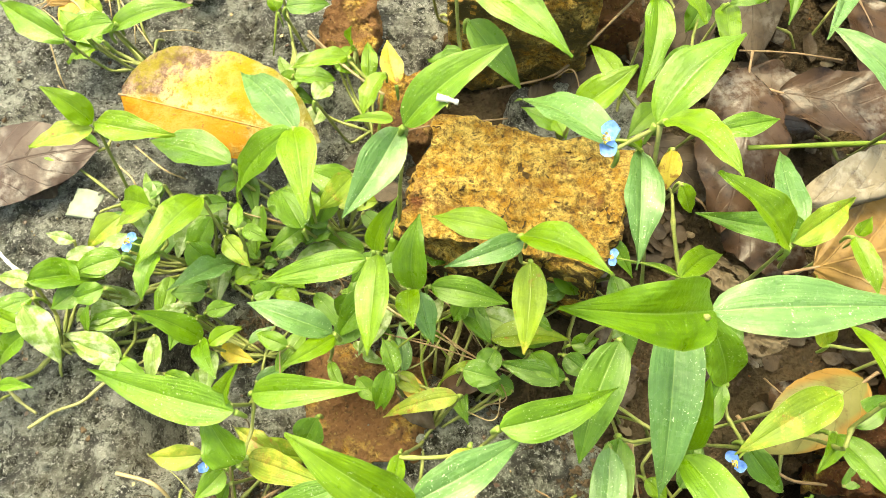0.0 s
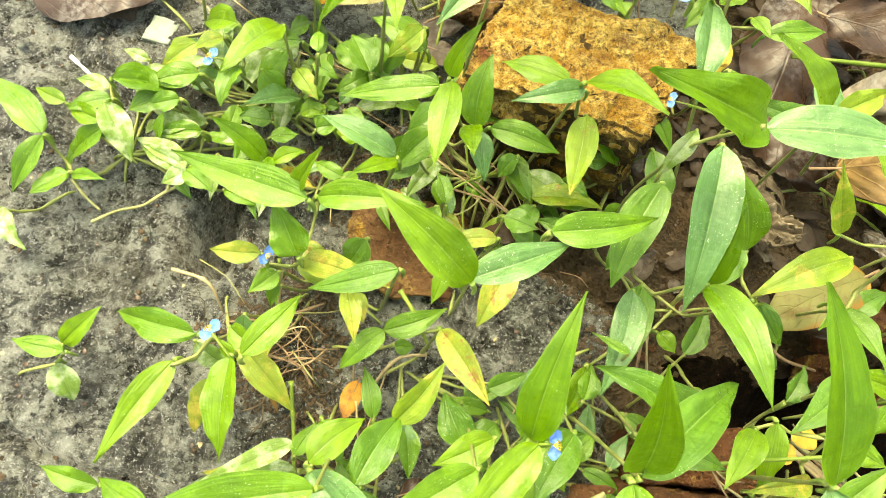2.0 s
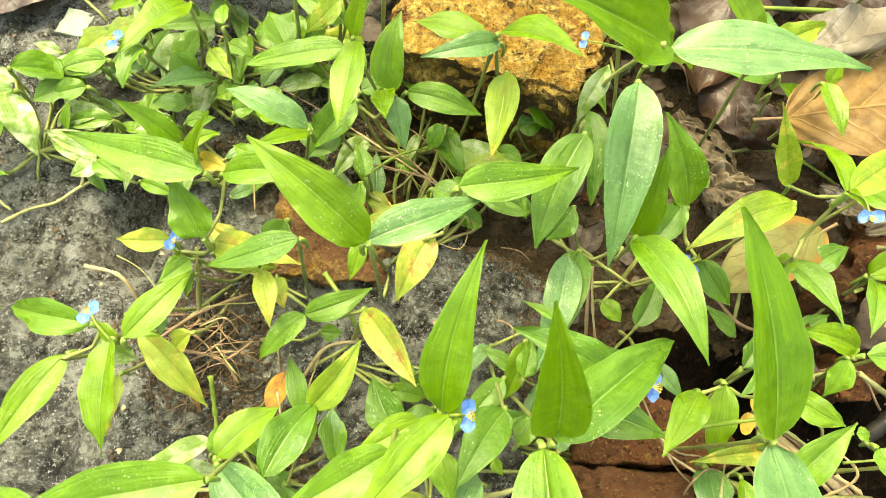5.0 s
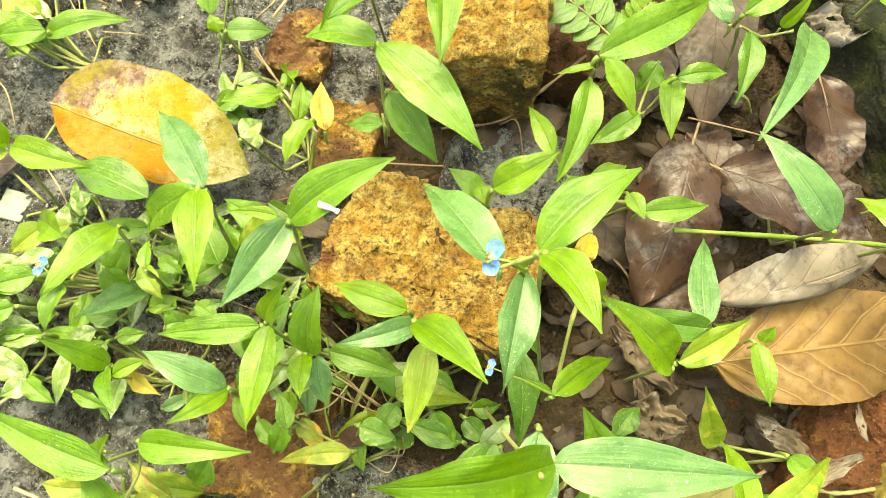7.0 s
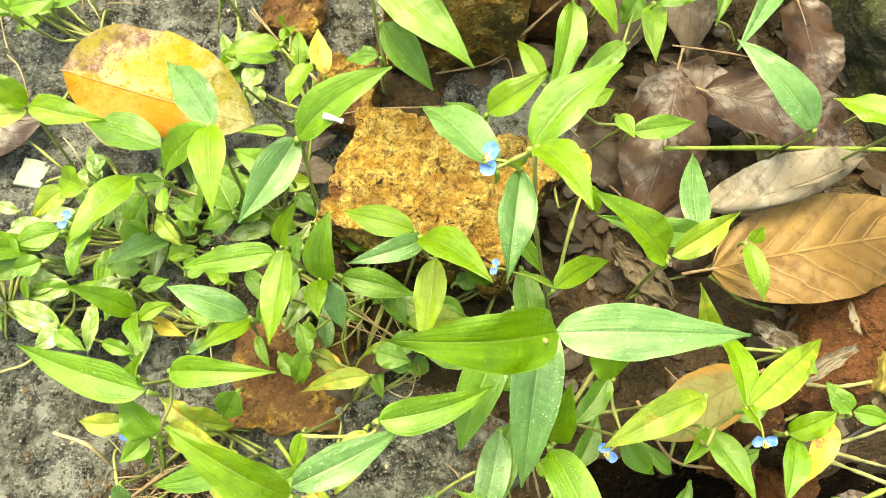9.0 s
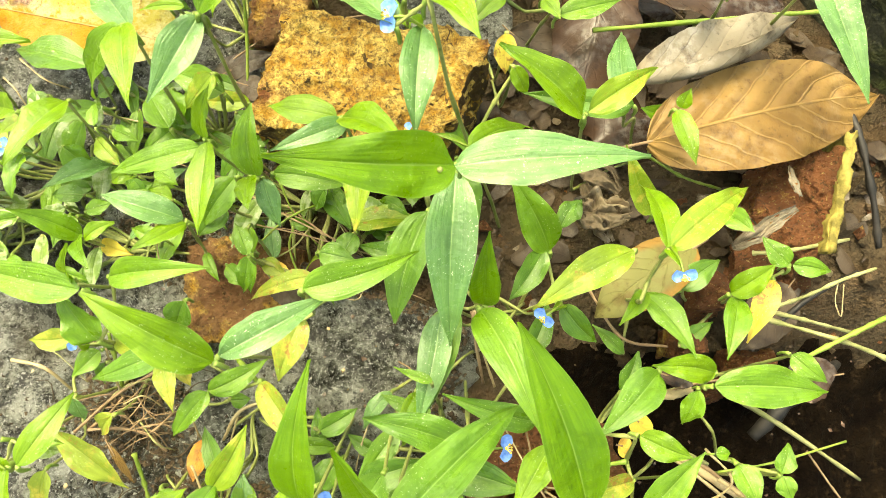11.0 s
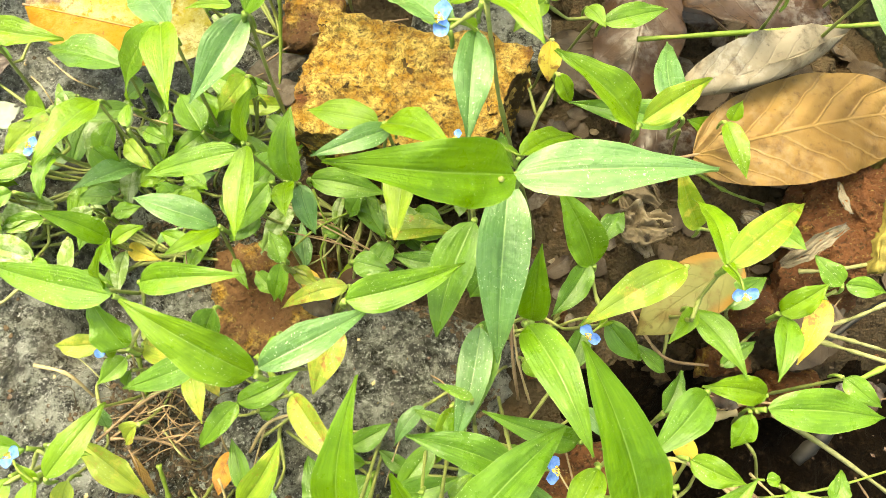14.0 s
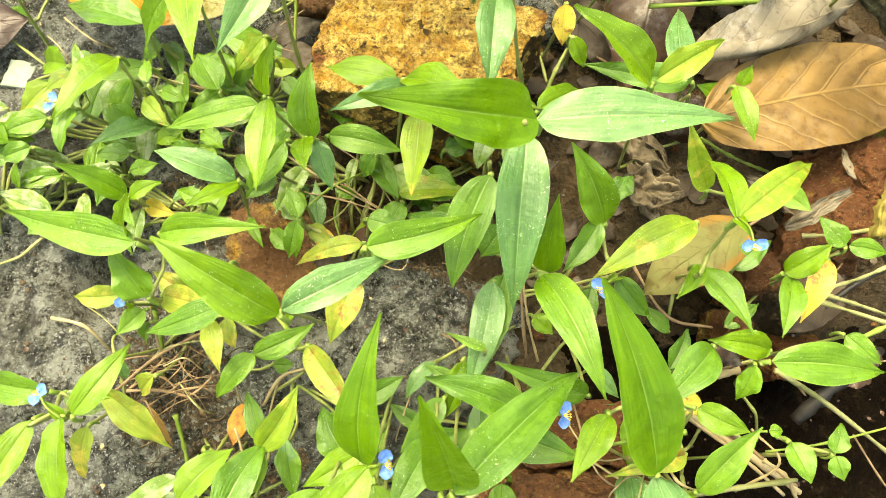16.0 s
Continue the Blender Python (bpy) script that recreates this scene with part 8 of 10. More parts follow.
stem(plant, (-0.164, 0.119, 0.031), (-0.159, 0.120, 0.016), (-0.152, 0.122, 0.005), (-0.135, 0.126, 0.002), (-0.125, 0.128, -0.020))
leaf(plant, 't', (-0.1088, 0.1305, 0.0375), (-0.0950, 0.1150, 0.0375), 0.0118)
stem(plant, (-0.109, 0.131, 0.037), (-0.114, 0.130, 0.019), (-0.121, 0.129, 0.005), (-0.138, 0.126, 0.002), (-0.148, 0.124, -0.020))
leaf(plant, 'g', (-0.1002, 0.1351, 0.0375), (-0.0864, 0.1284, 0.0375), 0.0090)
stem(plant, (-0.100, 0.135, 0.037), (-0.105, 0.134, 0.019), (-0.112, 0.132, 0.005), (-0.129, 0.127, 0.002), (-0.139, 0.124, -0.020))
leaf(plant, 'd', (-0.0944, 0.1257, 0.0125), (-0.0869, 0.1247, 0.0125), 0.0081)
stem(plant, (-0.094, 0.126, 0.013), (-0.099, 0.126, 0.006), (-0.106, 0.126, 0.005), (-0.124, 0.128, 0.002), (-0.134, 0.128, -0.020))
leaf(plant, 'd', (-0.1195, 0.1044, 0.0250), (-0.1370, 0.1050, 0.0250), 0.0115)
stem(plant, (-0.120, 0.104, 0.025), (-0.121, 0.109, 0.013), (-0.123, 0.116, 0.005), (-0.128, 0.133, 0.002), (-0.131, 0.143, -0.020))
leaf(plant, 'g', (-0.0949, 0.1027, 0.0250), (-0.0821, 0.1094, 0.0250), 0.0103)
stem(plant, (-0.095, 0.103, 0.025), (-0.099, 0.106, 0.013), (-0.104, 0.110, 0.005), (-0.118, 0.121, 0.002), (-0.126, 0.127, -0.020))
leaf(plant, 'g', (-0.1771, 0.1058, 0.0375), (-0.1952, 0.1198, 0.0375), 0.0148)
stem(plant, (-0.177, 0.106, 0.037), (-0.173, 0.108, 0.019), (-0.166, 0.111, 0.005), (-0.150, 0.118, 0.002), (-0.140, 0.122, -0.020))
leaf(plant, 'g', (-0.1765, 0.1029, 0.0375), (-0.1891, 0.0935, 0.0375), 0.0129)
stem(plant, (-0.177, 0.103, 0.037), (-0.172, 0.105, 0.019), (-0.166, 0.108, 0.005), (-0.150, 0.116, 0.002), (-0.141, 0.121, -0.020))
leaf(plant, 'y', (-0.1054, 0.1113, 0.0250), (-0.0911, 0.1181, 0.0250), 0.0104)
stem(plant, (-0.105, 0.111, 0.025), (-0.109, 0.114, 0.013), (-0.115, 0.119, 0.005), (-0.129, 0.130, 0.002), (-0.137, 0.136, -0.020))
leaf(plant, 'd', (-0.0864, 0.1049, 0.0250), (-0.0983, 0.1108, 0.0250), 0.0108)
stem(plant, (-0.086, 0.105, 0.025), (-0.091, 0.107, 0.013), (-0.097, 0.111, 0.005), (-0.112, 0.120, 0.002), (-0.121, 0.125, -0.020))
leaf(plant, 'g', (-0.0816, 0.1168, 0.0250), (-0.0695, 0.1078, 0.0250), 0.0109)
stem(plant, (-0.082, 0.117, 0.025), (-0.086, 0.118, 0.013), (-0.093, 0.120, 0.005), (-0.111, 0.124, 0.002), (-0.120, 0.126, -0.020))
leaf(plant, 't', (-0.1553, 0.1512, 0.0250), (-0.1702, 0.1416, 0.0250), 0.0118)
stem(plant, (-0.155, 0.151, 0.025), (-0.151, 0.148, 0.013), (-0.146, 0.144, 0.005), (-0.132, 0.132, 0.002), (-0.124, 0.126, -0.020))
leaf(plant, 'g', (-0.0885, 0.1107, 0.0150), (-0.0764, 0.1123, 0.0105), 0.0081)
stem(plant, (-0.089, 0.111, 0.015), (-0.093, 0.113, 0.008), (-0.100, 0.116, 0.005), (-0.116, 0.123, 0.002), (-0.125, 0.127, -0.020))
leaf(plant, 'd', (-0.1235, 0.1132, 0.0100), (-0.1448, 0.1182, 0.0070), 0.0104)
stem(plant, (-0.123, 0.113, 0.010), (-0.125, 0.118, 0.005), (-0.126, 0.125, 0.005), (-0.130, 0.142, 0.002), (-0.132, 0.152, -0.020))
leaf(plant, 't', (-0.1729, 0.1511, 0.0150), (-0.1904, 0.1348, 0.0105), 0.0159)
stem(plant, (-0.173, 0.151, 0.015), (-0.168, 0.149, 0.008), (-0.162, 0.146, 0.005), (-0.146, 0.138, 0.002), (-0.137, 0.133, -0.020))
leaf(plant, 'p', (-0.0787, 0.1444, 0.0200), (-0.0715, 0.1356, 0.0140), 0.0103)
stem(plant, (-0.079, 0.144, 0.020), (-0.083, 0.143, 0.010), (-0.090, 0.140, 0.005), (-0.107, 0.135, 0.002), (-0.116, 0.131, -0.020))
leaf(plant, 'd', (-0.1549, 0.1721, 0.0100), (-0.1687, 0.1642, 0.0070), 0.0108)
stem(plant, (-0.155, 0.172, 0.010), (-0.152, 0.168, 0.005), (-0.148, 0.162, 0.005), (-0.139, 0.147, 0.002), (-0.133, 0.138, -0.020))
leaf(plant, 'p', (-0.1820, 0.1000, 0.0150), (-0.1892, 0.0938, 0.0105), 0.0062)
stem(plant, (-0.182, 0.100, 0.015), (-0.178, 0.102, 0.008), (-0.171, 0.105, 0.005), (-0.155, 0.113, 0.002), (-0.146, 0.118, -0.020))
leaf(plant, 'd', (-0.1703, 0.1368, 0.0100), (-0.1578, 0.1359, 0.0070), 0.0106)
stem(plant, (-0.170, 0.137, 0.010), (-0.165, 0.136, 0.005), (-0.159, 0.134, 0.005), (-0.141, 0.131, 0.002), (-0.131, 0.129, -0.020))
leaf(plant, 'd', (-0.0981, 0.1287, 0.0100), (-0.1089, 0.1395, 0.0070), 0.0083)
stem(plant, (-0.098, 0.129, 0.010), (-0.103, 0.129, 0.005), (-0.110, 0.128, 0.005), (-0.128, 0.128, 0.002), (-0.138, 0.127, -0.020))
leaf(plant, 'b', (-0.0886, 0.1130, 0.0100), (-0.0698, 0.1235, 0.0100), 0.0088)
stem(plant, (-0.089, 0.113, 0.010), (-0.093, 0.115, 0.005), (-0.100, 0.117, 0.005), (-0.117, 0.124, 0.002), (-0.126, 0.127, -0.020))
leaf(plant, 'b', (-0.0873, 0.1288, 0.0100), (-0.0759, 0.1493, 0.0100), 0.0105)
stem(plant, (-0.087, 0.129, 0.010), (-0.092, 0.129, 0.005), (-0.099, 0.129, 0.005), (-0.117, 0.128, 0.002), (-0.127, 0.128, -0.020))
leaf(plant, 'd', (-0.1314, 0.1189, 0.0062), (-0.1156, 0.1222, 0.0050), 0.0067)
stem(plant, (-0.131, 0.119, 0.006), (-0.136, 0.118, 0.003), (-0.143, 0.116, 0.005), (-0.161, 0.113, 0.002), (-0.171, 0.111, -0.020))
leaf(plant, 'b', (-0.1719, 0.1531, 0.0137), (-0.1882, 0.1423, 0.0138), 0.0086)
stem(plant, (-0.172, 0.153, 0.014), (-0.168, 0.151, 0.007), (-0.161, 0.147, 0.005), (-0.146, 0.138, 0.002), (-0.137, 0.133, -0.020))
leaf(plant, 'd', (-0.1498, 0.1298, 0.0125), (-0.1435, 0.1601, 0.0112), 0.0128)
stem(plant, (-0.150, 0.130, 0.013), (-0.145, 0.129, 0.006), (-0.138, 0.129, 0.005), (-0.120, 0.127, 0.002), (-0.110, 0.126, -0.020))
leaf(plant, 'd', (-0.1556, 0.1745, 0.0050), (-0.1702, 0.1486, 0.0050), 0.0144)
stem(plant, (-0.156, 0.174, 0.005), (-0.153, 0.170, 0.003), (-0.149, 0.164, 0.005), (-0.140, 0.149, 0.002), (-0.135, 0.140, -0.020))
leaf(plant, 'b', (-0.1719, 0.1267, 0.0087), (-0.1490, 0.1403, 0.0075), 0.0128)
stem(plant, (-0.172, 0.127, 0.009), (-0.167, 0.127, 0.004), (-0.160, 0.127, 0.005), (-0.142, 0.127, 0.002), (-0.132, 0.128, -0.020))
leaf(plant, 'p', (-0.1178, 0.1329, 0.0075), (-0.1182, 0.1015, 0.0100), 0.0123)
stem(plant, (-0.118, 0.133, 0.008), (-0.118, 0.138, 0.004), (-0.118, 0.145, 0.005), (-0.117, 0.163, 0.002), (-0.117, 0.173, -0.020))
leaf(plant, 'b', (-0.1610, 0.1460, 0.0062), (-0.1589, 0.1648, 0.0062), 0.0081)
stem(plant, (-0.161, 0.146, 0.006), (-0.157, 0.144, 0.003), (-0.150, 0.140, 0.005), (-0.135, 0.132, 0.002), (-0.126, 0.127, -0.020))
leaf(plant, 'g', (-0.1440, 0.1183, 0.0100), (-0.1477, 0.0918, 0.0100), 0.0122)
stem(plant, (-0.144, 0.118, 0.010), (-0.140, 0.121, 0.005), (-0.133, 0.124, 0.005), (-0.118, 0.133, 0.002), (-0.109, 0.137, -0.020))
leaf(plant, 'p', (-0.1568, 0.1602, 0.0075), (-0.1664, 0.1806, 0.0087), 0.0078)
stem(plant, (-0.157, 0.160, 0.008), (-0.153, 0.157, 0.004), (-0.149, 0.151, 0.005), (-0.136, 0.138, 0.002), (-0.130, 0.131, -0.020))
leaf(plant, 'd', (-0.0669, 0.1093, 0.0100), (-0.0476, 0.0869, 0.0087), 0.0112)
stem(plant, (-0.067, 0.109, 0.010), (-0.072, 0.111, 0.005), (-0.078, 0.113, 0.005), (-0.096, 0.118, 0.002), (-0.105, 0.121, -0.020))
leaf(plant, 'p', (-0.1656, 0.1631, 0.0137), (-0.1527, 0.1326, 0.0162), 0.0108)
stem(plant, (-0.166, 0.163, 0.014), (-0.162, 0.160, 0.007), (-0.157, 0.155, 0.005), (-0.143, 0.143, 0.002), (-0.136, 0.136, -0.020))
leaf(plant, 'g', (-0.1052, 0.1314, 0.0087), (-0.1154, 0.1160, 0.0087), 0.0070)
stem(plant, (-0.105, 0.131, 0.009), (-0.110, 0.131, 0.004), (-0.117, 0.129, 0.005), (-0.135, 0.126, 0.002), (-0.145, 0.125, -0.020))
leaf(plant, 'g', (-0.2108, 0.1877, 0.0125), (-0.2269, 0.1941, 0.0100), 0.0130)
stem(plant, (-0.211, 0.188, 0.013), (-0.207, 0.185, 0.006), (-0.201, 0.181, 0.005), (-0.186, 0.170, 0.002), (-0.178, 0.164, -0.020))
flower(plant, (-0.1486, 0.1220, 0.0519), (-0.1312, 0.1129, 0.0623), 0.8)

plant = dayflower('dayflower with pointed leaves hanging over a fallen yellow leaf', (-0.054, 0.144))
stem(plant, (-0.013, 0.127, 0.152), (-0.018, 0.129, 0.100), (-0.025, 0.132, 0.006), (-0.043, 0.139, 0.003), (-0.057, 0.145, -0.020))
stem(plant, (-0.062, 0.152, 0.104), (-0.064, 0.147, 0.069), (-0.067, 0.139, 0.005), (-0.074, 0.121, 0.003), (-0.080, 0.107, -0.020))
stem(plant, (-0.101, 0.158, 0.062), (-0.106, 0.155, 0.025), (-0.111, 0.152, 0.028), (-0.107, 0.151, 0.020), (-0.099, 0.150, 0.006), (-0.082, 0.148, 0.003), (-0.067, 0.145, -0.020))
stem(plant, (-0.043, 0.154, 0.035), (-0.046, 0.151, 0.024), (-0.052, 0.146, 0.006), (-0.065, 0.134, 0.003), (-0.076, 0.124, -0.020))
leaf(plant, 'b', (-0.0616, 0.1516, 0.1066), (-0.0919, 0.1898, 0.0950), 0.0189)
leaf(plant, 'y', (-0.0605, 0.1470, 0.1170), (-0.0517, 0.1053, 0.1248), 0.0167)
leaf(plant, 'g', (-0.0612, 0.1458, 0.1180), (-0.0993, 0.1376, 0.0620), 0.0159)
leaf(plant, 'b', (-0.0155, 0.1288, 0.1492), (-0.0348, 0.0964, 0.1455), 0.0162)
leaf(plant, 'g', (-0.0134, 0.1273, 0.1549), (0.0206, 0.1447, 0.1780), 0.0169)
leaf(plant, 'y', (-0.0171, 0.1269, 0.1591), (-0.0340, 0.1272, 0.1580), 0.0050)
leaf(plant, 'd', (-0.1013, 0.1577, 0.0643), (-0.1462, 0.1757, 0.0568), 0.0219)
leaf(plant, 'g', (-0.0428, 0.1540, 0.0375), (-0.0747, 0.1698, 0.0375), 0.0185)
leaf(plant, 'g', (-0.1112, 0.1519, 0.0312), (-0.1458, 0.1453, 0.0312), 0.0124)
leaf(plant, 't', (-0.0446, 0.1587, 0.0500), (-0.0626, 0.1458, 0.0375), 0.0156)
stem(plant, (-0.045, 0.159, 0.050), (-0.047, 0.155, 0.025), (-0.051, 0.149, 0.005), (-0.061, 0.133, 0.002), (-0.066, 0.125, -0.020))
leaf(plant, 'd', (-0.0600, 0.1416, 0.0250), (-0.0819, 0.1528, 0.0250), 0.0124)
stem(plant, (-0.060, 0.142, 0.025), (-0.055, 0.139, 0.013), (-0.049, 0.136, 0.005), (-0.033, 0.128, 0.002), (-0.024, 0.123, -0.020))
leaf(plant, 'd', (-0.0594, 0.1425, 0.0187), (-0.0723, 0.1339, 0.0187), 0.0113)
stem(plant, (-0.059, 0.142, 0.019), (-0.055, 0.145, 0.009), (-0.049, 0.149, 0.005), (-0.034, 0.159, 0.002), (-0.026, 0.165, -0.020))
leaf(plant, 'g', (-0.0703, 0.1581, 0.0250), (-0.0796, 0.1373, 0.0250), 0.0184)
stem(plant, (-0.070, 0.158, 0.025), (-0.067, 0.155, 0.013), (-0.061, 0.150, 0.005), (-0.048, 0.138, 0.002), (-0.041, 0.131, -0.020))
leaf(plant, 'g', (-0.0705, 0.1351, 0.0375), (-0.0836, 0.1567, 0.0375), 0.0177)
stem(plant, (-0.070, 0.135, 0.037), (-0.066, 0.137, 0.019), (-0.060, 0.141, 0.005), (-0.044, 0.149, 0.002), (-0.035, 0.154, -0.020))
leaf(plant, 'g', (-0.0708, 0.1572, 0.0375), (-0.0698, 0.1385, 0.0250), 0.0198)
stem(plant, (-0.071, 0.157, 0.037), (-0.067, 0.154, 0.019), (-0.062, 0.150, 0.005), (-0.048, 0.138, 0.002), (-0.040, 0.132, -0.020))
leaf(plant, 'd', (-0.0259, 0.1317, 0.0375), (-0.0117, 0.1416, 0.0375), 0.0121)
stem(plant, (-0.026, 0.132, 0.037), (-0.030, 0.134, 0.019), (-0.037, 0.136, 0.005), (-0.054, 0.143, 0.002), (-0.063, 0.147, -0.020))
leaf(plant, 'g', (-0.0562, 0.1580, 0.0375), (-0.0663, 0.1413, 0.0250), 0.0142)
stem(plant, (-0.056, 0.158, 0.037), (-0.056, 0.153, 0.019), (-0.055, 0.146, 0.005), (-0.052, 0.128, 0.002), (-0.051, 0.118, -0.020))
leaf(plant, 'g', (-0.0725, 0.1410, 0.0250), (-0.0893, 0.1275, 0.0250), 0.0124)
stem(plant, (-0.073, 0.141, 0.025), (-0.068, 0.142, 0.013), (-0.061, 0.143, 0.005), (-0.043, 0.145, 0.002), (-0.033, 0.147, -0.020))
leaf(plant, 'g', (-0.0195, 0.1317, 0.0375), (-0.0273, 0.1179, 0.0375), 0.0105)
stem(plant, (-0.020, 0.132, 0.037), (-0.024, 0.133, 0.019), (-0.031, 0.136, 0.005), (-0.048, 0.141, 0.002), (-0.057, 0.145, -0.020))
leaf(plant, 'p', (-0.1307, 0.1537, 0.0150), (-0.1420, 0.1282, 0.0105), 0.0159)
stem(plant, (-0.131, 0.154, 0.015), (-0.126, 0.153, 0.008), (-0.119, 0.152, 0.005), (-0.101, 0.150, 0.002), (-0.091, 0.149, -0.020))
leaf(plant, 'p', (-0.1095, 0.1425, 0.0250), (-0.1007, 0.1409, 0.0175), 0.0071)
stem(plant, (-0.109, 0.143, 0.025), (-0.104, 0.143, 0.013), (-0.097, 0.143, 0.005), (-0.079, 0.143, 0.002), (-0.069, 0.143, -0.020))
leaf(plant, 'p', (-0.1157, 0.1426, 0.0250), (-0.1205, 0.1655, 0.0175), 0.0094)
stem(plant, (-0.116, 0.143, 0.025), (-0.111, 0.143, 0.013), (-0.104, 0.143, 0.005), (-0.086, 0.143, 0.002), (-0.076, 0.143, -0.020))
leaf(plant, 'd', (-0.0431, 0.1544, 0.0125), (-0.0325, 0.1422, 0.0087), 0.0105)
stem(plant, (-0.043, 0.154, 0.013), (-0.047, 0.151, 0.006), (-0.052, 0.146, 0.005), (-0.065, 0.134, 0.002), (-0.072, 0.127, -0.020))
leaf(plant, 'g', (-0.0927, 0.1645, 0.0150), (-0.0725, 0.1476, 0.0105), 0.0204)
stem(plant, (-0.093, 0.165, 0.015), (-0.088, 0.162, 0.008), (-0.082, 0.159, 0.005), (-0.066, 0.150, 0.002), (-0.058, 0.145, -0.020))
leaf(plant, 'g', (-0.1118, 0.1731, 0.0175), (-0.1246, 0.1681, 0.0122), 0.0151)
stem(plant, (-0.112, 0.173, 0.018), (-0.107, 0.171, 0.009), (-0.101, 0.168, 0.005), (-0.085, 0.159, 0.002), (-0.076, 0.155, -0.020))
leaf(plant, 'd', (-0.0839, 0.1530, 0.0100), (-0.0688, 0.1447, 0.0070), 0.0128)
stem(plant, (-0.084, 0.153, 0.010), (-0.079, 0.151, 0.005), (-0.072, 0.149, 0.005), (-0.055, 0.144, 0.002), (-0.046, 0.141, -0.020))
leaf(plant, 'd', (-0.1021, 0.1498, 0.0100), (-0.1139, 0.1490, 0.0070), 0.0129)
stem(plant, (-0.102, 0.150, 0.010), (-0.097, 0.149, 0.005), (-0.090, 0.148, 0.005), (-0.072, 0.146, 0.002), (-0.062, 0.145, -0.020))
leaf(plant, 'p', (-0.0557, 0.1335, 0.0112), (-0.0803, 0.1258, 0.0112), 0.0123)
stem(plant, (-0.056, 0.134, 0.011), (-0.051, 0.135, 0.006), (-0.044, 0.137, 0.005), (-0.027, 0.143, 0.002), (-0.018, 0.146, -0.020))
leaf(plant, 'g', (-0.0427, 0.1342, 0.0062), (-0.0721, 0.1454, 0.0050), 0.0138)
stem(plant, (-0.043, 0.134, 0.006), (-0.047, 0.137, 0.003), (-0.052, 0.142, 0.005), (-0.066, 0.153, 0.002), (-0.074, 0.160, -0.020))
leaf(plant, 't', (-0.0363, 0.1612, 0.0112), (-0.0672, 0.1643, 0.0100), 0.0129)
stem(plant, (-0.036, 0.161, 0.011), (-0.040, 0.158, 0.006), (-0.045, 0.153, 0.005), (-0.058, 0.140, 0.002), (-0.065, 0.133, -0.020))
leaf(plant, 'g', (-0.0990, 0.1583, 0.0125), (-0.1009, 0.1277, 0.0100), 0.0143)
stem(plant, (-0.099, 0.158, 0.013), (-0.094, 0.157, 0.006), (-0.088, 0.155, 0.005), (-0.070, 0.149, 0.002), (-0.061, 0.146, -0.020))
leaf(plant, 'd', (-0.1124, 0.1823, 0.0050), (-0.1034, 0.1548, 0.0050), 0.0115)
stem(plant, (-0.112, 0.182, 0.005), (-0.108, 0.180, 0.002), (-0.102, 0.176, 0.005), (-0.087, 0.166, 0.002), (-0.079, 0.160, -0.020))
leaf(plant, 'd', (-0.0591, 0.1802, 0.0062), (-0.0402, 0.1714, 0.0050), 0.0088)
stem(plant, (-0.059, 0.180, 0.006), (-0.058, 0.175, 0.003), (-0.057, 0.168, 0.005), (-0.055, 0.150, 0.002), (-0.054, 0.141, -0.020))
leaf(plant, 'p', (-0.0424, 0.1207, 0.0075), (-0.0338, 0.1390, 0.0112), 0.0079)
stem(plant, (-0.042, 0.121, 0.008), (-0.045, 0.125, 0.004), (-0.048, 0.131, 0.005), (-0.056, 0.147, 0.002), (-0.061, 0.156, -0.020))
leaf(plant, 'p', (-0.0765, 0.1751, 0.0075), (-0.0896, 0.1661, 0.0087), 0.0078)
stem(plant, (-0.077, 0.175, 0.008), (-0.074, 0.171, 0.004), (-0.070, 0.165, 0.005), (-0.059, 0.151, 0.002), (-0.053, 0.142, -0.020))

plant = dayflower('short dayflower branch with pale yellow-green leaves on grey stone', (-0.161, 0.170))
stem(plant, (-0.161, 0.170, 0.078), (-0.165, 0.168, 0.052), (-0.173, 0.165, 0.006), (-0.190, 0.159, 0.003), (-0.204, 0.154, -0.020))
leaf(plant, 'y', (-0.1608, 0.1708, 0.0804), (-0.1235, 0.1646, 0.0808), 0.0155)
leaf(plant, 'y', (-0.1620, 0.1706, 0.0807), (-0.1777, 0.1779, 0.0996), 0.0136)
leaf(plant, 't', (-0.1614, 0.1673, 0.0806), (-0.1879, 0.1570, 0.0834), 0.0138)

plant = dayflower('dayflower shoot with dark green leaves between two ochre bricks', (0.002, 0.222))
stem(plant, (0.005, 0.210, 0.132), (0.007, 0.203, 0.101), (0.009, 0.196, 0.093), (0.006, 0.204, 0.063), (0.003, 0.217, 0.016), (-0.002, 0.239, 0.003), (-0.006, 0.254, -0.020))
leaf(plant, 'g', (0.0051, 0.2101, 0.1350), (-0.0276, 0.2160, 0.1250), 0.0155)
leaf(plant, 'g', (0.0065, 0.2083, 0.1380), (0.0508, 0.1688, 0.1370), 0.0207)
leaf(plant, 'd', (0.0110, 0.1972, 0.1200), (0.0340, 0.1744, 0.1040), 0.0167)
leaf(plant, 'd', (0.0090, 0.1867, 0.1100), (-0.0068, 0.1877, 0.1050), 0.0099)

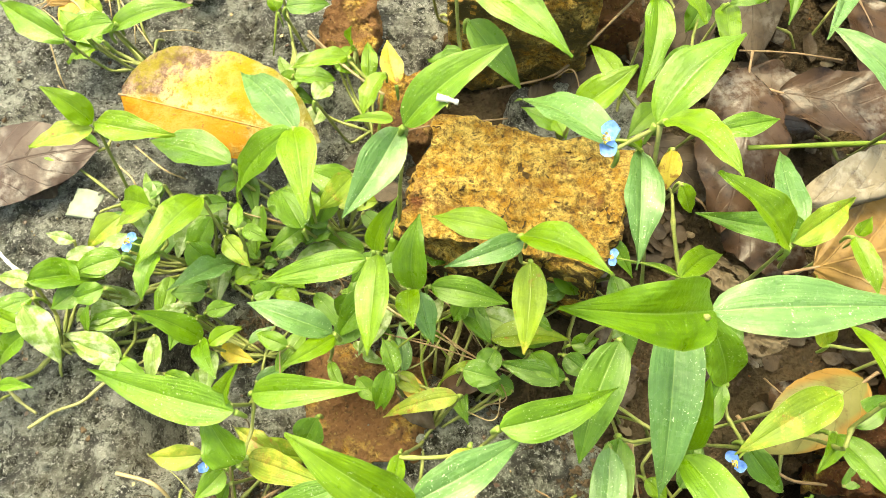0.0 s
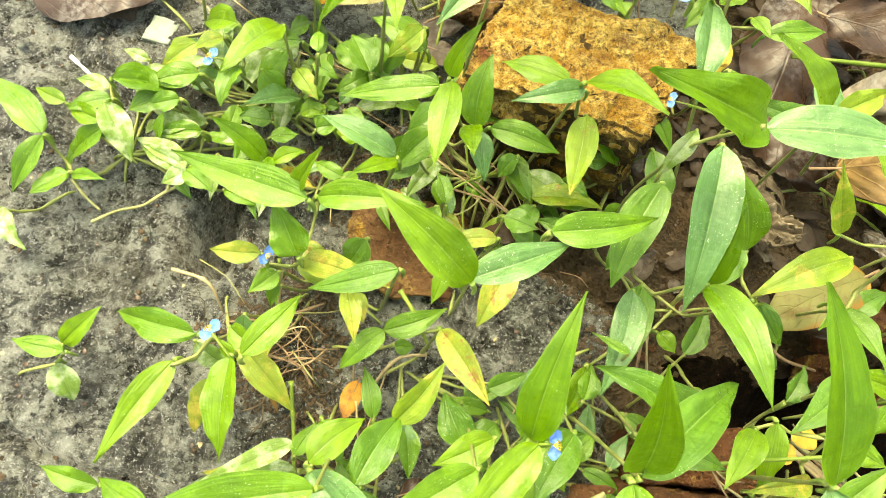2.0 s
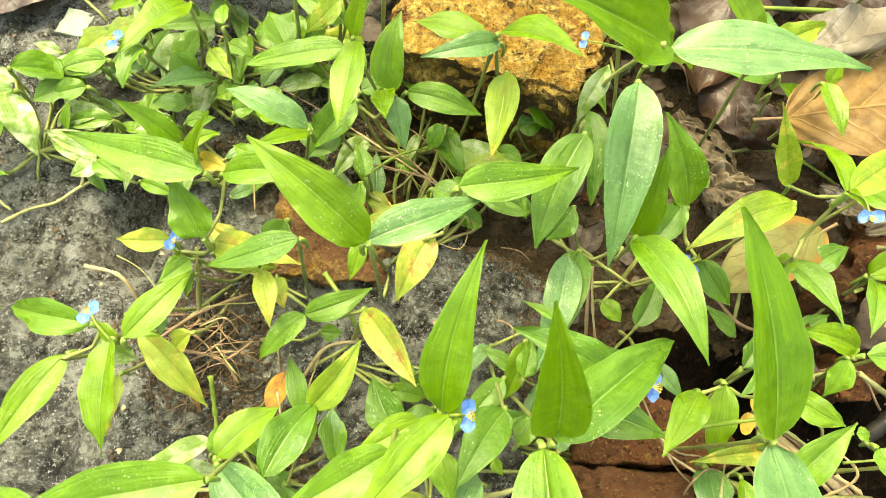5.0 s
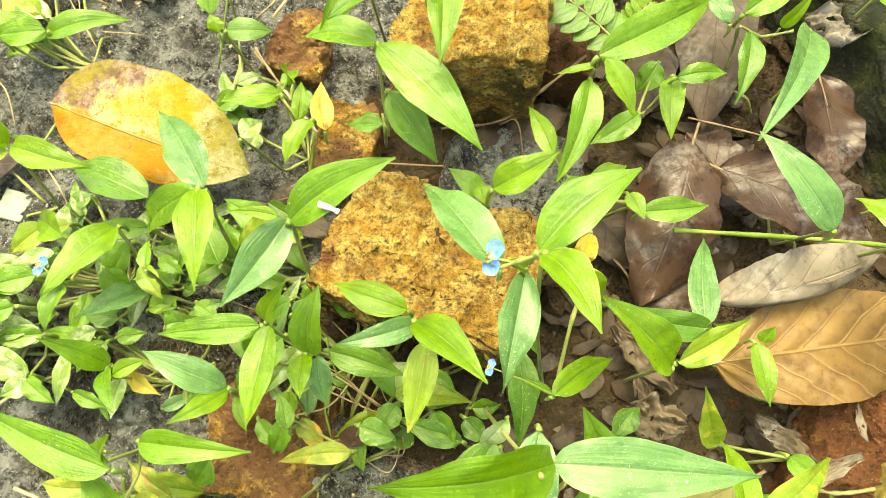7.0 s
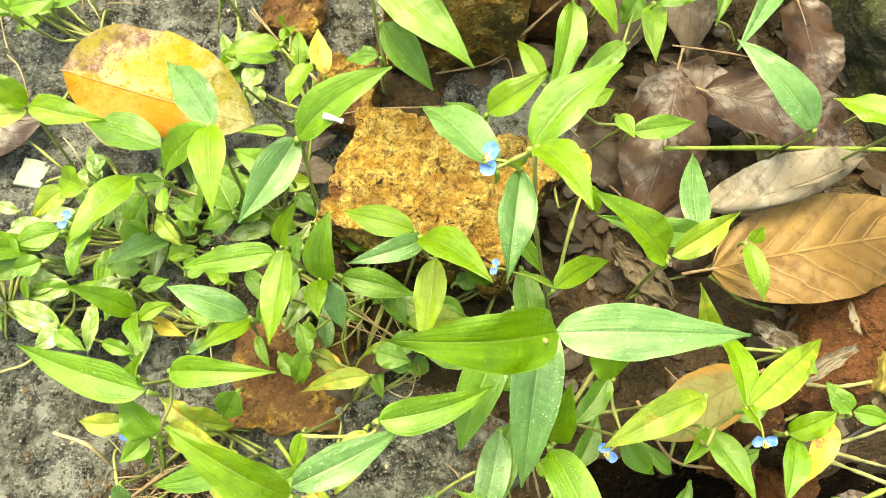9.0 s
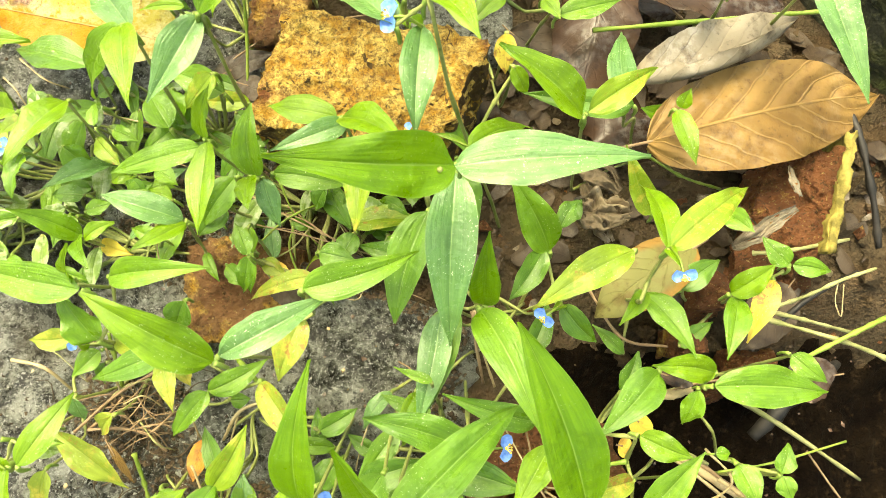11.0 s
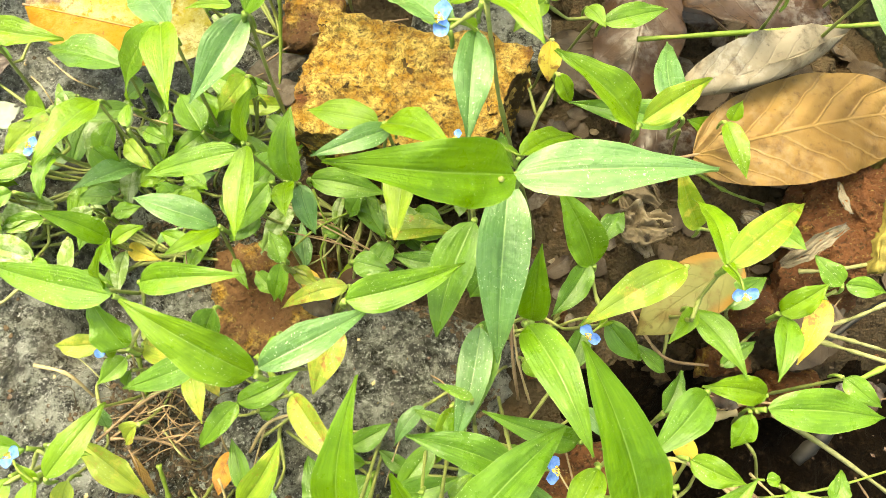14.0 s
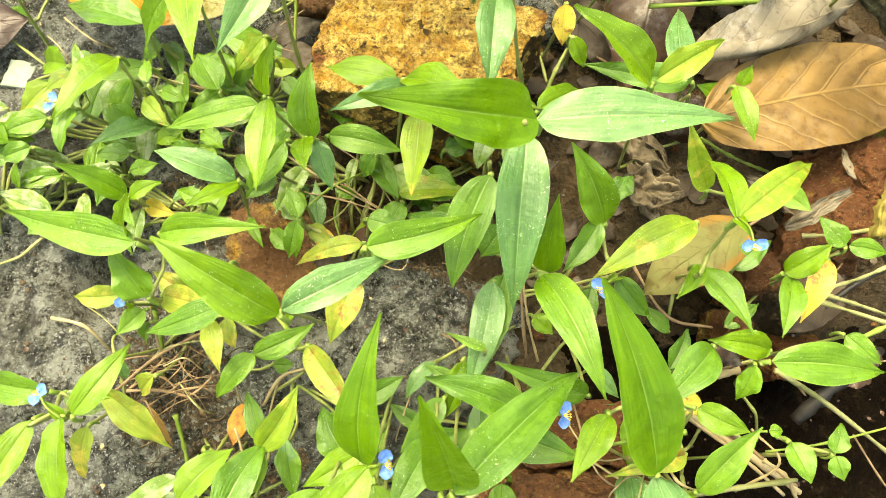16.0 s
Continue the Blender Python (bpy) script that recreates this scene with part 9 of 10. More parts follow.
plant = dayflower('thin dayflower stem with small round leaves and one yellow leaf', (-0.041, 0.209))
stem(plant, (-0.030, 0.202, 0.066), (-0.039, 0.210, 0.056), (-0.048, 0.218, 0.061), (-0.048, 0.226, 0.042), (-0.047, 0.235, 0.045), (-0.046, 0.231, 0.031), (-0.044, 0.223, 0.006), (-0.040, 0.205, 0.003), (-0.037, 0.191, -0.020))
stem(plant, (-0.063, 0.193, 0.061), (-0.060, 0.196, 0.041), (-0.053, 0.200, 0.006), (-0.039, 0.211, 0.003), (-0.027, 0.219, -0.020))
leaf(plant, 'y', (-0.0288, 0.2010, 0.0750), (-0.0390, 0.1793, 0.0713), 0.0129)
leaf(plant, 'y', (-0.0368, 0.2057, 0.0647), (-0.0381, 0.2246, 0.0677), 0.0095)
leaf(plant, 'o', (-0.0232, 0.2008, 0.0663), (-0.0282, 0.2254, 0.0683), 0.0125)
leaf(plant, 'y', (-0.0470, 0.2347, 0.0483), (-0.0469, 0.2336, 0.0681), 0.0093)
leaf(plant, 'y', (-0.0485, 0.2181, 0.0642), (-0.0766, 0.2102, 0.0666), 0.0134)
leaf(plant, 'p', (-0.0633, 0.1934, 0.0637), (-0.0557, 0.2058, 0.0592), 0.0119)
leaf(plant, 'p', (-0.0704, 0.2177, 0.0150), (-0.0744, 0.2072, 0.0125), 0.0131)
stem(plant, (-0.070, 0.218, 0.015), (-0.066, 0.216, 0.008), (-0.059, 0.214, 0.005), (-0.042, 0.209, 0.002), (-0.032, 0.206, -0.020))
leaf(plant, 'y', (-0.0570, 0.2429, 0.0250), (-0.0515, 0.2571, 0.0200), 0.0099)
stem(plant, (-0.057, 0.243, 0.025), (-0.055, 0.238, 0.013), (-0.052, 0.232, 0.005), (-0.044, 0.216, 0.002), (-0.040, 0.207, -0.020))
leaf(plant, 'g', (-0.0609, 0.2437, 0.0225), (-0.0529, 0.2386, 0.0175), 0.0086)
stem(plant, (-0.061, 0.244, 0.023), (-0.058, 0.239, 0.011), (-0.055, 0.233, 0.005), (-0.046, 0.218, 0.002), (-0.041, 0.209, -0.020))
leaf(plant, 'g', (-0.0411, 0.2366, 0.0175), (-0.0548, 0.2479, 0.0137), 0.0093)
stem(plant, (-0.041, 0.237, 0.018), (-0.041, 0.232, 0.009), (-0.041, 0.225, 0.005), (-0.041, 0.207, 0.002), (-0.041, 0.197, -0.020))

plant = dayflower('tall dayflower with large bright leaves arching over the brick', (0.013, 0.280))
stem(plant, (0.023, 0.271, 0.153), (0.020, 0.274, 0.101), (0.014, 0.279, 0.006), (0.001, 0.291, 0.003), (-0.010, 0.301, -0.020))
stem(plant, (-0.011, 0.264, 0.122), (-0.009, 0.270, 0.081), (-0.003, 0.277, 0.018), (0.012, 0.280, 0.003), (0.027, 0.277, -0.020))
stem(plant, (0.019, 0.238, 0.147), (0.022, 0.252, 0.098), (0.029, 0.265, 0.033), (0.044, 0.273, 0.003), (0.058, 0.267, -0.020))
leaf(plant, 'y', (0.0220, 0.2719, 0.1546), (-0.0195, 0.2145, 0.1302), 0.0276)
leaf(plant, 'b', (0.0238, 0.2700, 0.1556), (0.1125, 0.2760, 0.1041), 0.0330)
leaf(plant, 'y', (0.0273, 0.2407, 0.1500), (0.0320, 0.1916, 0.1580), 0.0180)
leaf(plant, 'g', (-0.0106, 0.2639, 0.1250), (-0.0647, 0.2609, 0.1250), 0.0219)
leaf(plant, 'd', (0.0186, 0.2382, 0.1500), (-0.0136, 0.2105, 0.1500), 0.0163)

plant = dayflower('thin upright dayflower stem with small oval leaves on grey stone', (-0.092, 0.270))
stem(plant, (-0.099, 0.302, 0.057), (-0.098, 0.298, 0.038), (-0.096, 0.291, 0.006), (-0.092, 0.273, 0.003), (-0.089, 0.258, -0.020))
stem(plant, (-0.089, 0.259, 0.051), (-0.085, 0.259, 0.034), (-0.078, 0.257, 0.006), (-0.060, 0.253, 0.003), (-0.045, 0.250, -0.020))
leaf(plant, 'g', (-0.0943, 0.2657, 0.0533), (-0.0974, 0.2952, 0.0634), 0.0149)
leaf(plant, 'y', (-0.0990, 0.3024, 0.0591), (-0.1035, 0.3225, 0.0551), 0.0102)
leaf(plant, 'd', (-0.0839, 0.2562, 0.0545), (-0.0609, 0.2596, 0.0530), 0.0143)
leaf(plant, 'y', (-0.0895, 0.2563, 0.0513), (-0.0941, 0.2640, 0.0549), 0.0096)
leaf(plant, 'y', (-0.0814, 0.3474, 0.0250), (-0.0900, 0.3590, 0.0250), 0.0105)
stem(plant, (-0.081, 0.347, 0.025), (-0.082, 0.342, 0.013), (-0.083, 0.335, 0.005), (-0.085, 0.318, 0.002), (-0.087, 0.308, -0.020))
leaf(plant, 'g', (-0.0850, 0.2358, 0.0200), (-0.0611, 0.2356, 0.0162), 0.0148)
stem(plant, (-0.085, 0.236, 0.020), (-0.086, 0.241, 0.010), (-0.087, 0.248, 0.005), (-0.091, 0.265, 0.002), (-0.093, 0.275, -0.020))
leaf(plant, 'p', (-0.0869, 0.2332, 0.0175), (-0.0962, 0.2540, 0.0137), 0.0083)
stem(plant, (-0.087, 0.233, 0.018), (-0.088, 0.238, 0.009), (-0.088, 0.245, 0.005), (-0.091, 0.263, 0.002), (-0.092, 0.273, -0.020))
leaf(plant, 'g', (-0.0809, 0.2372, 0.0175), (-0.0965, 0.2286, 0.0137), 0.0132)
stem(plant, (-0.081, 0.237, 0.018), (-0.082, 0.242, 0.009), (-0.085, 0.249, 0.005), (-0.090, 0.266, 0.002), (-0.093, 0.275, -0.020))
leaf(plant, 'p', (-0.0837, 0.2420, 0.0225), (-0.0731, 0.2522, 0.0175), 0.0093)
stem(plant, (-0.084, 0.242, 0.023), (-0.085, 0.247, 0.011), (-0.087, 0.254, 0.005), (-0.092, 0.271, 0.002), (-0.095, 0.280, -0.020))
leaf(plant, 'd', (-0.0902, 0.2305, 0.0100), (-0.0749, 0.2255, 0.0075), 0.0114)
stem(plant, (-0.090, 0.231, 0.010), (-0.090, 0.236, 0.005), (-0.091, 0.243, 0.005), (-0.091, 0.261, 0.002), (-0.092, 0.271, -0.020))

plant = dayflower('small dayflower shoot among dry straw on grey stone', (-0.175, 0.253))
stem(plant, (-0.178, 0.274, 0.057), (-0.176, 0.258, 0.048), (-0.174, 0.242, 0.054), (-0.174, 0.246, 0.037), (-0.174, 0.254, 0.006), (-0.174, 0.272, 0.003), (-0.173, 0.287, -0.020))
leaf(plant, 'g', (-0.1755, 0.2422, 0.0540), (-0.1330, 0.2543, 0.0593), 0.0152)
leaf(plant, 'g', (-0.1728, 0.2422, 0.0595), (-0.2033, 0.2421, 0.0500), 0.0167)
leaf(plant, 'y', (-0.1782, 0.2740, 0.0592), (-0.1559, 0.2614, 0.0640), 0.0122)
leaf(plant, 'g', (-0.2092, 0.2470, 0.0375), (-0.2524, 0.2743, 0.0375), 0.0183)
stem(plant, (-0.209, 0.247, 0.037), (-0.204, 0.248, 0.019), (-0.197, 0.249, 0.005), (-0.180, 0.252, 0.002), (-0.170, 0.254, -0.020))
leaf(plant, 'y', (-0.1952, 0.2461, 0.0438), (-0.2080, 0.2576, 0.0500), 0.0138)
stem(plant, (-0.195, 0.246, 0.044), (-0.190, 0.248, 0.022), (-0.184, 0.250, 0.005), (-0.167, 0.256, 0.002), (-0.157, 0.259, -0.020))
leaf(plant, 't', (-0.1913, 0.2641, 0.0375), (-0.2032, 0.2740, 0.0375), 0.0110)
stem(plant, (-0.191, 0.264, 0.037), (-0.187, 0.261, 0.019), (-0.182, 0.257, 0.005), (-0.167, 0.247, 0.002), (-0.159, 0.241, -0.020))
leaf(plant, 'g', (-0.1989, 0.2610, 0.0175), (-0.2314, 0.2755, 0.0137), 0.0153)
stem(plant, (-0.199, 0.261, 0.018), (-0.194, 0.259, 0.009), (-0.188, 0.257, 0.005), (-0.171, 0.251, 0.002), (-0.161, 0.248, -0.020))
leaf(plant, 'p', (-0.2000, 0.2753, 0.0150), (-0.2239, 0.2844, 0.0125), 0.0137)
stem(plant, (-0.200, 0.275, 0.015), (-0.196, 0.272, 0.008), (-0.191, 0.267, 0.005), (-0.178, 0.255, 0.002), (-0.171, 0.248, -0.020))
leaf(plant, 'y', (-0.2029, 0.2582, 0.0150), (-0.2209, 0.2499, 0.0125), 0.0152)
stem(plant, (-0.203, 0.258, 0.015), (-0.198, 0.257, 0.008), (-0.191, 0.256, 0.005), (-0.173, 0.252, 0.002), (-0.164, 0.250, -0.020))
leaf(plant, 'd', (-0.2114, 0.2694, 0.0100), (-0.2256, 0.2949, 0.0075), 0.0122)
stem(plant, (-0.211, 0.269, 0.010), (-0.207, 0.267, 0.005), (-0.201, 0.264, 0.005), (-0.184, 0.257, 0.002), (-0.175, 0.253, -0.020))
leaf(plant, 'p', (-0.2035, 0.3338, 0.0125), (-0.2183, 0.3468, 0.0100), 0.0143)
stem(plant, (-0.204, 0.334, 0.013), (-0.202, 0.329, 0.006), (-0.200, 0.322, 0.005), (-0.194, 0.305, 0.002), (-0.190, 0.296, -0.020))
leaf(plant, 'g', (-0.1935, 0.3088, 0.0150), (-0.2019, 0.2939, 0.0125), 0.0104)
stem(plant, (-0.193, 0.309, 0.015), (-0.192, 0.304, 0.008), (-0.190, 0.297, 0.005), (-0.184, 0.280, 0.002), (-0.181, 0.271, -0.020))
leaf(plant, 't', (-0.1924, 0.3371, 0.0150), (-0.2001, 0.3178, 0.0125), 0.0106)
stem(plant, (-0.192, 0.337, 0.015), (-0.191, 0.332, 0.008), (-0.190, 0.325, 0.005), (-0.186, 0.308, 0.002), (-0.185, 0.298, -0.020))
leaf(plant, 'd', (-0.1939, 0.1931, 0.0100), (-0.2091, 0.2032, 0.0075), 0.0131)
stem(plant, (-0.194, 0.193, 0.010), (-0.192, 0.198, 0.005), (-0.190, 0.205, 0.005), (-0.185, 0.222, 0.002), (-0.182, 0.231, -0.020))

plant = dayflower('dayflower with narrow leaves on a thin stem beside ochre brick', (0.097, 0.204))
stem(plant, (0.059, 0.169, 0.091), (0.058, 0.174, 0.057), (0.056, 0.179, 0.060), (0.060, 0.181, 0.041), (0.066, 0.186, 0.006), (0.082, 0.195, 0.003), (0.095, 0.203, -0.020))
stem(plant, (0.089, 0.201, 0.063), (0.098, 0.195, 0.054), (0.107, 0.189, 0.060), (0.119, 0.186, 0.051), (0.132, 0.183, 0.056), (0.128, 0.185, 0.038), (0.121, 0.189, 0.006), (0.106, 0.199, 0.003), (0.093, 0.207, -0.020))
stem(plant, (0.097, 0.222, 0.112), (0.100, 0.226, 0.076), (0.101, 0.226, 0.021), (0.100, 0.216, 0.003), (0.096, 0.201, -0.020))
leaf(plant, 'g', (0.0974, 0.2244, 0.1200), (0.1547, 0.2741, 0.1000), 0.0201)
leaf(plant, 'y', (0.1003, 0.2233, 0.1200), (0.1158, 0.2021, 0.1120), 0.0131)
leaf(plant, 'g', (0.0966, 0.2190, 0.1080), (0.0865, 0.1738, 0.0980), 0.0160)
leaf(plant, 'y', (0.0886, 0.2010, 0.0655), (0.0754, 0.2274, 0.0616), 0.0117)
leaf(plant, 'y', (0.0969, 0.2222, 0.1150), (0.0798, 0.2189, 0.1100), 0.0046)
leaf(plant, 'y', (0.0593, 0.1693, 0.0937), (0.0847, 0.1842, 0.1075), 0.0164)
leaf(plant, 'g', (0.0571, 0.1777, 0.0615), (0.0386, 0.1884, 0.0652), 0.0120)
leaf(plant, 'y', (0.0553, 0.1808, 0.0648), (0.0593, 0.1701, 0.0657), 0.0107)
leaf(plant, 'y', (0.1069, 0.1895, 0.0620), (0.0902, 0.1736, 0.0611), 0.0143)
leaf(plant, 'y', (0.1076, 0.1884, 0.0645), (0.1256, 0.2002, 0.0634), 0.0115)
leaf(plant, 'g', (0.1355, 0.1788, 0.0579), (0.1676, 0.1852, 0.0599), 0.0138)
leaf(plant, 'y', (0.1278, 0.1869, 0.0598), (0.1350, 0.1735, 0.0635), 0.0100)
leaf(plant, 'y', (0.1086, 0.1424, 0.0750), (0.1158, 0.1328, 0.0625), 0.0094)
stem(plant, (0.109, 0.142, 0.075), (0.108, 0.147, 0.038), (0.106, 0.154, 0.005), (0.103, 0.172, 0.002), (0.101, 0.182, -0.020))
leaf(plant, 'o', (0.1065, 0.1597, 0.0750), (0.1059, 0.1444, 0.0625), 0.0122)
stem(plant, (0.107, 0.160, 0.075), (0.106, 0.165, 0.038), (0.104, 0.171, 0.005), (0.100, 0.189, 0.002), (0.098, 0.199, -0.020))

plant = dayflower('dayflower with broad pointed leaves and an open blue flower', (0.073, 0.112))
stem(plant, (0.072, 0.122, 0.165), (0.078, 0.108, 0.120), (0.088, 0.098, 0.070), (0.098, 0.092, 0.020), (0.104, 0.088, -0.020))
stem(plant, (0.059, 0.118, 0.154), (0.065, 0.120, 0.158), (0.072, 0.122, 0.163))
stem(plant, (0.085, 0.080, 0.128), (0.096, 0.112, 0.095), (0.109, 0.145, 0.060), (0.116, 0.163, 0.025), (0.119, 0.172, -0.020))
stem(plant, (0.080, 0.106, 0.047), (0.079, 0.110, 0.032), (0.076, 0.117, 0.006), (0.071, 0.134, 0.003), (0.066, 0.149, -0.020))
leaf(plant, 'g', (0.0713, 0.1228, 0.1645), (0.1016, 0.1523, 0.1737), 0.0187)
leaf(plant, 'b', (0.0589, 0.1176, 0.1550), (0.0287, 0.1590, 0.1228), 0.0186)
leaf(plant, 'y', (0.0731, 0.1204, 0.1696), (0.0882, 0.0944, 0.1852), 0.0156)
leaf(plant, 'b', (0.0687, 0.1187, 0.1515), (0.0649, 0.0767, 0.1484), 0.0151)
leaf(plant, 'd', (0.0802, 0.1061, 0.0500), (0.0853, 0.0626, 0.0375), 0.0171)
leaf(plant, 'y', (0.0847, 0.0795, 0.1302), (0.1138, 0.1002, 0.1001), 0.0112)
leaf(plant, 'd', (0.0596, 0.0733, 0.0250), (0.0720, 0.0617, 0.0250), 0.0126)
stem(plant, (0.060, 0.073, 0.025), (0.061, 0.078, 0.013), (0.064, 0.085, 0.005), (0.070, 0.102, 0.002), (0.073, 0.111, -0.020))
leaf(plant, 'g', (0.0520, 0.1079, 0.0500), (0.0666, 0.1008, 0.0375), 0.0124)
stem(plant, (0.052, 0.108, 0.050), (0.057, 0.109, 0.025), (0.064, 0.110, 0.005), (0.082, 0.113, 0.002), (0.091, 0.115, -0.020))
leaf(plant, 'g', (0.0739, 0.1218, 0.0625), (0.0897, 0.1050, 0.0500), 0.0093)
stem(plant, (0.074, 0.122, 0.062), (0.070, 0.125, 0.031), (0.066, 0.131, 0.005), (0.053, 0.144, 0.002), (0.046, 0.151, -0.020))
leaf(plant, 'g', (0.0388, 0.0938, 0.0250), (0.0545, 0.0829, 0.0250), 0.0133)
stem(plant, (0.039, 0.094, 0.025), (0.043, 0.096, 0.012), (0.049, 0.099, 0.005), (0.065, 0.108, 0.002), (0.074, 0.112, -0.020))
leaf(plant, 'g', (0.0627, 0.0789, 0.0250), (0.0768, 0.0817, 0.0250), 0.0111)
stem(plant, (0.063, 0.079, 0.025), (0.064, 0.084, 0.013), (0.066, 0.090, 0.005), (0.072, 0.107, 0.002), (0.075, 0.117, -0.020))
leaf(plant, 'd', (0.0483, 0.1012, 0.0375), (0.0623, 0.1069, 0.0375), 0.0121)
stem(plant, (0.048, 0.101, 0.037), (0.053, 0.103, 0.019), (0.059, 0.106, 0.005), (0.076, 0.113, 0.002), (0.085, 0.117, -0.020))
leaf(plant, 'd', (0.0519, 0.1270, 0.0375), (0.0629, 0.1378, 0.0375), 0.0121)
stem(plant, (0.052, 0.127, 0.037), (0.056, 0.124, 0.019), (0.062, 0.120, 0.005), (0.076, 0.110, 0.002), (0.085, 0.104, -0.020))
leaf(plant, 'g', (0.0342, 0.1231, 0.0250), (0.0506, 0.1250, 0.0250), 0.0109)
stem(plant, (0.034, 0.123, 0.025), (0.039, 0.122, 0.013), (0.046, 0.120, 0.005), (0.063, 0.115, 0.002), (0.073, 0.112, -0.020))
leaf(plant, 'd', (0.0477, 0.0947, 0.0175), (0.0293, 0.0795, 0.0122), 0.0160)
stem(plant, (0.048, 0.095, 0.018), (0.052, 0.097, 0.009), (0.058, 0.101, 0.005), (0.073, 0.111, 0.002), (0.081, 0.117, -0.020))
flower(plant, (0.0579, 0.1209, 0.1557), (0.0687, 0.1187, 0.1515), 1)
flower(plant, (0.0617, 0.0870, 0.1305), (0.0847, 0.0795, 0.1302), 0.5)

plant = dayflower('dayflower shoot with bright folded leaves beside brown dead leaves', (0.167, 0.115))
stem(plant, (0.132, 0.097, 0.115), (0.136, 0.099, 0.076), (0.143, 0.102, 0.006), (0.159, 0.111, 0.003), (0.172, 0.118, -0.020))
stem(plant, (0.162, 0.123, 0.067), (0.166, 0.123, 0.042), (0.170, 0.124, 0.050), (0.172, 0.123, 0.034), (0.179, 0.121, 0.001), (0.195, 0.118, 0.003), (0.210, 0.116, -0.020))
stem(plant, (0.194, 0.122, 0.043), (0.190, 0.121, 0.030), (0.183, 0.119, 0.006), (0.165, 0.114, 0.003), (0.151, 0.110, -0.020))
leaf(plant, 'y', (0.1309, 0.0958, 0.1183), (0.0984, 0.1138, 0.1468), 0.0184)
leaf(plant, 'd', (0.1652, 0.1222, 0.0683), (0.1128, 0.1262, 0.0790), 0.0150)
leaf(plant, 't', (0.1339, 0.0981, 0.1162), (0.1671, 0.1204, 0.1098), 0.0134)
leaf(plant, 'b', (0.1622, 0.1228, 0.0700), (0.1667, 0.1701, 0.0560), 0.0152)
leaf(plant, 'y', (0.1839, 0.1165, 0.0730), (0.1900, 0.0895, 0.0730), 0.0117)
leaf(plant, 'y', (0.1865, 0.1180, 0.0720), (0.1895, 0.1238, 0.0800), 0.0080)
leaf(plant, 'g', (0.1911, 0.1240, 0.0426), (0.1732, 0.1273, 0.0543), 0.0127)

plant = dayflower('dayflower branch with speckled leaves over brown dead leaves', (0.222, 0.273))
stem(plant, (0.242, 0.162, 0.109), (0.241, 0.166, 0.072), (0.240, 0.174, 0.006), (0.237, 0.192, 0.003), (0.234, 0.207, -0.020))
stem(plant, (0.206, 0.165, 0.097), (0.212, 0.172, 0.066), (0.218, 0.183, 0.017), (0.223, 0.204, 0.003), (0.223, 0.219, -0.020))
stem(plant, (0.215, 0.291, 0.055), (0.200, 0.290, 0.048), (0.185, 0.289, 0.057), (0.189, 0.288, 0.039), (0.196, 0.284, 0.006), (0.212, 0.277, 0.003), (0.226, 0.271, -0.020))
stem(plant, (0.257, 0.313, 0.067), (0.254, 0.310, 0.045), (0.249, 0.304, 0.006), (0.237, 0.290, 0.003), (0.228, 0.279, -0.020))
leaf(plant, 'b', (0.2200, 0.2880, 0.0619), (0.1758, 0.2038, 0.1030), 0.0210)
leaf(plant, 'b', (0.2063, 0.1648, 0.1000), (0.1701, 0.2009, 0.1130), 0.0198)
leaf(plant, 'd', (0.1898, 0.2837, 0.0602), (0.1827, 0.2431, 0.0575), 0.0147)
leaf(plant, 'g', (0.1862, 0.2946, 0.0609), (0.2223, 0.3239, 0.0629), 0.0176)
leaf(plant, 'g', (0.2536, 0.3105, 0.0724), (0.2113, 0.3339, 0.0658), 0.0094)
leaf(plant, 'b', (0.2579, 0.3148, 0.0681), (0.2761, 0.3603, 0.0768), 0.0250)
leaf(plant, 'g', (0.2594, 0.3137, 0.0666), (0.2742, 0.2573, 0.0738), 0.0212)
leaf(plant, 'y', (0.2419, 0.1625, 0.1111), (0.2184, 0.1822, 0.0969), 0.0177)
leaf(plant, 'b', (0.1792, 0.2901, 0.0579), (0.1668, 0.3062, 0.0576), 0.0126)
leaf(plant, 'y', (0.2094, 0.2943, 0.0526), (0.2171, 0.3028, 0.0742), 0.0078)
leaf(plant, 'b', (0.2390, 0.1670, 0.1120), (0.2580, 0.1040, 0.1000), 0.0200)
stem(plant, (0.239, 0.167, 0.109), (0.247, 0.180, 0.085), (0.255, 0.195, 0.050), (0.258, 0.205, -0.020))

plant = dayflower('cluster of small yellow-green dayflower leaves beside dead leaves', (0.144, 0.290))
stem(plant, (0.149, 0.251, 0.061), (0.143, 0.247, 0.031), (0.138, 0.242, 0.034), (0.143, 0.258, 0.028), (0.148, 0.274, 0.035), (0.147, 0.278, 0.024), (0.145, 0.286, 0.006), (0.141, 0.303, 0.003), (0.137, 0.318, -0.020))
stem(plant, (0.148, 0.313, 0.054), (0.135, 0.324, 0.050), (0.121, 0.334, 0.059), (0.123, 0.330, 0.041), (0.126, 0.323, 0.006), (0.135, 0.307, 0.003), (0.142, 0.294, -0.020))
leaf(plant, 'y', (0.1493, 0.2538, 0.0594), (0.1473, 0.2170, 0.0641), 0.0143)
leaf(plant, 'g', (0.1483, 0.2486, 0.0677), (0.1750, 0.2557, 0.0653), 0.0113)
leaf(plant, 'y', (0.1481, 0.3137, 0.0545), (0.1553, 0.3451, 0.0605), 0.0129)
leaf(plant, 'g', (0.1493, 0.3116, 0.0557), (0.1455, 0.2885, 0.0675), 0.0141)
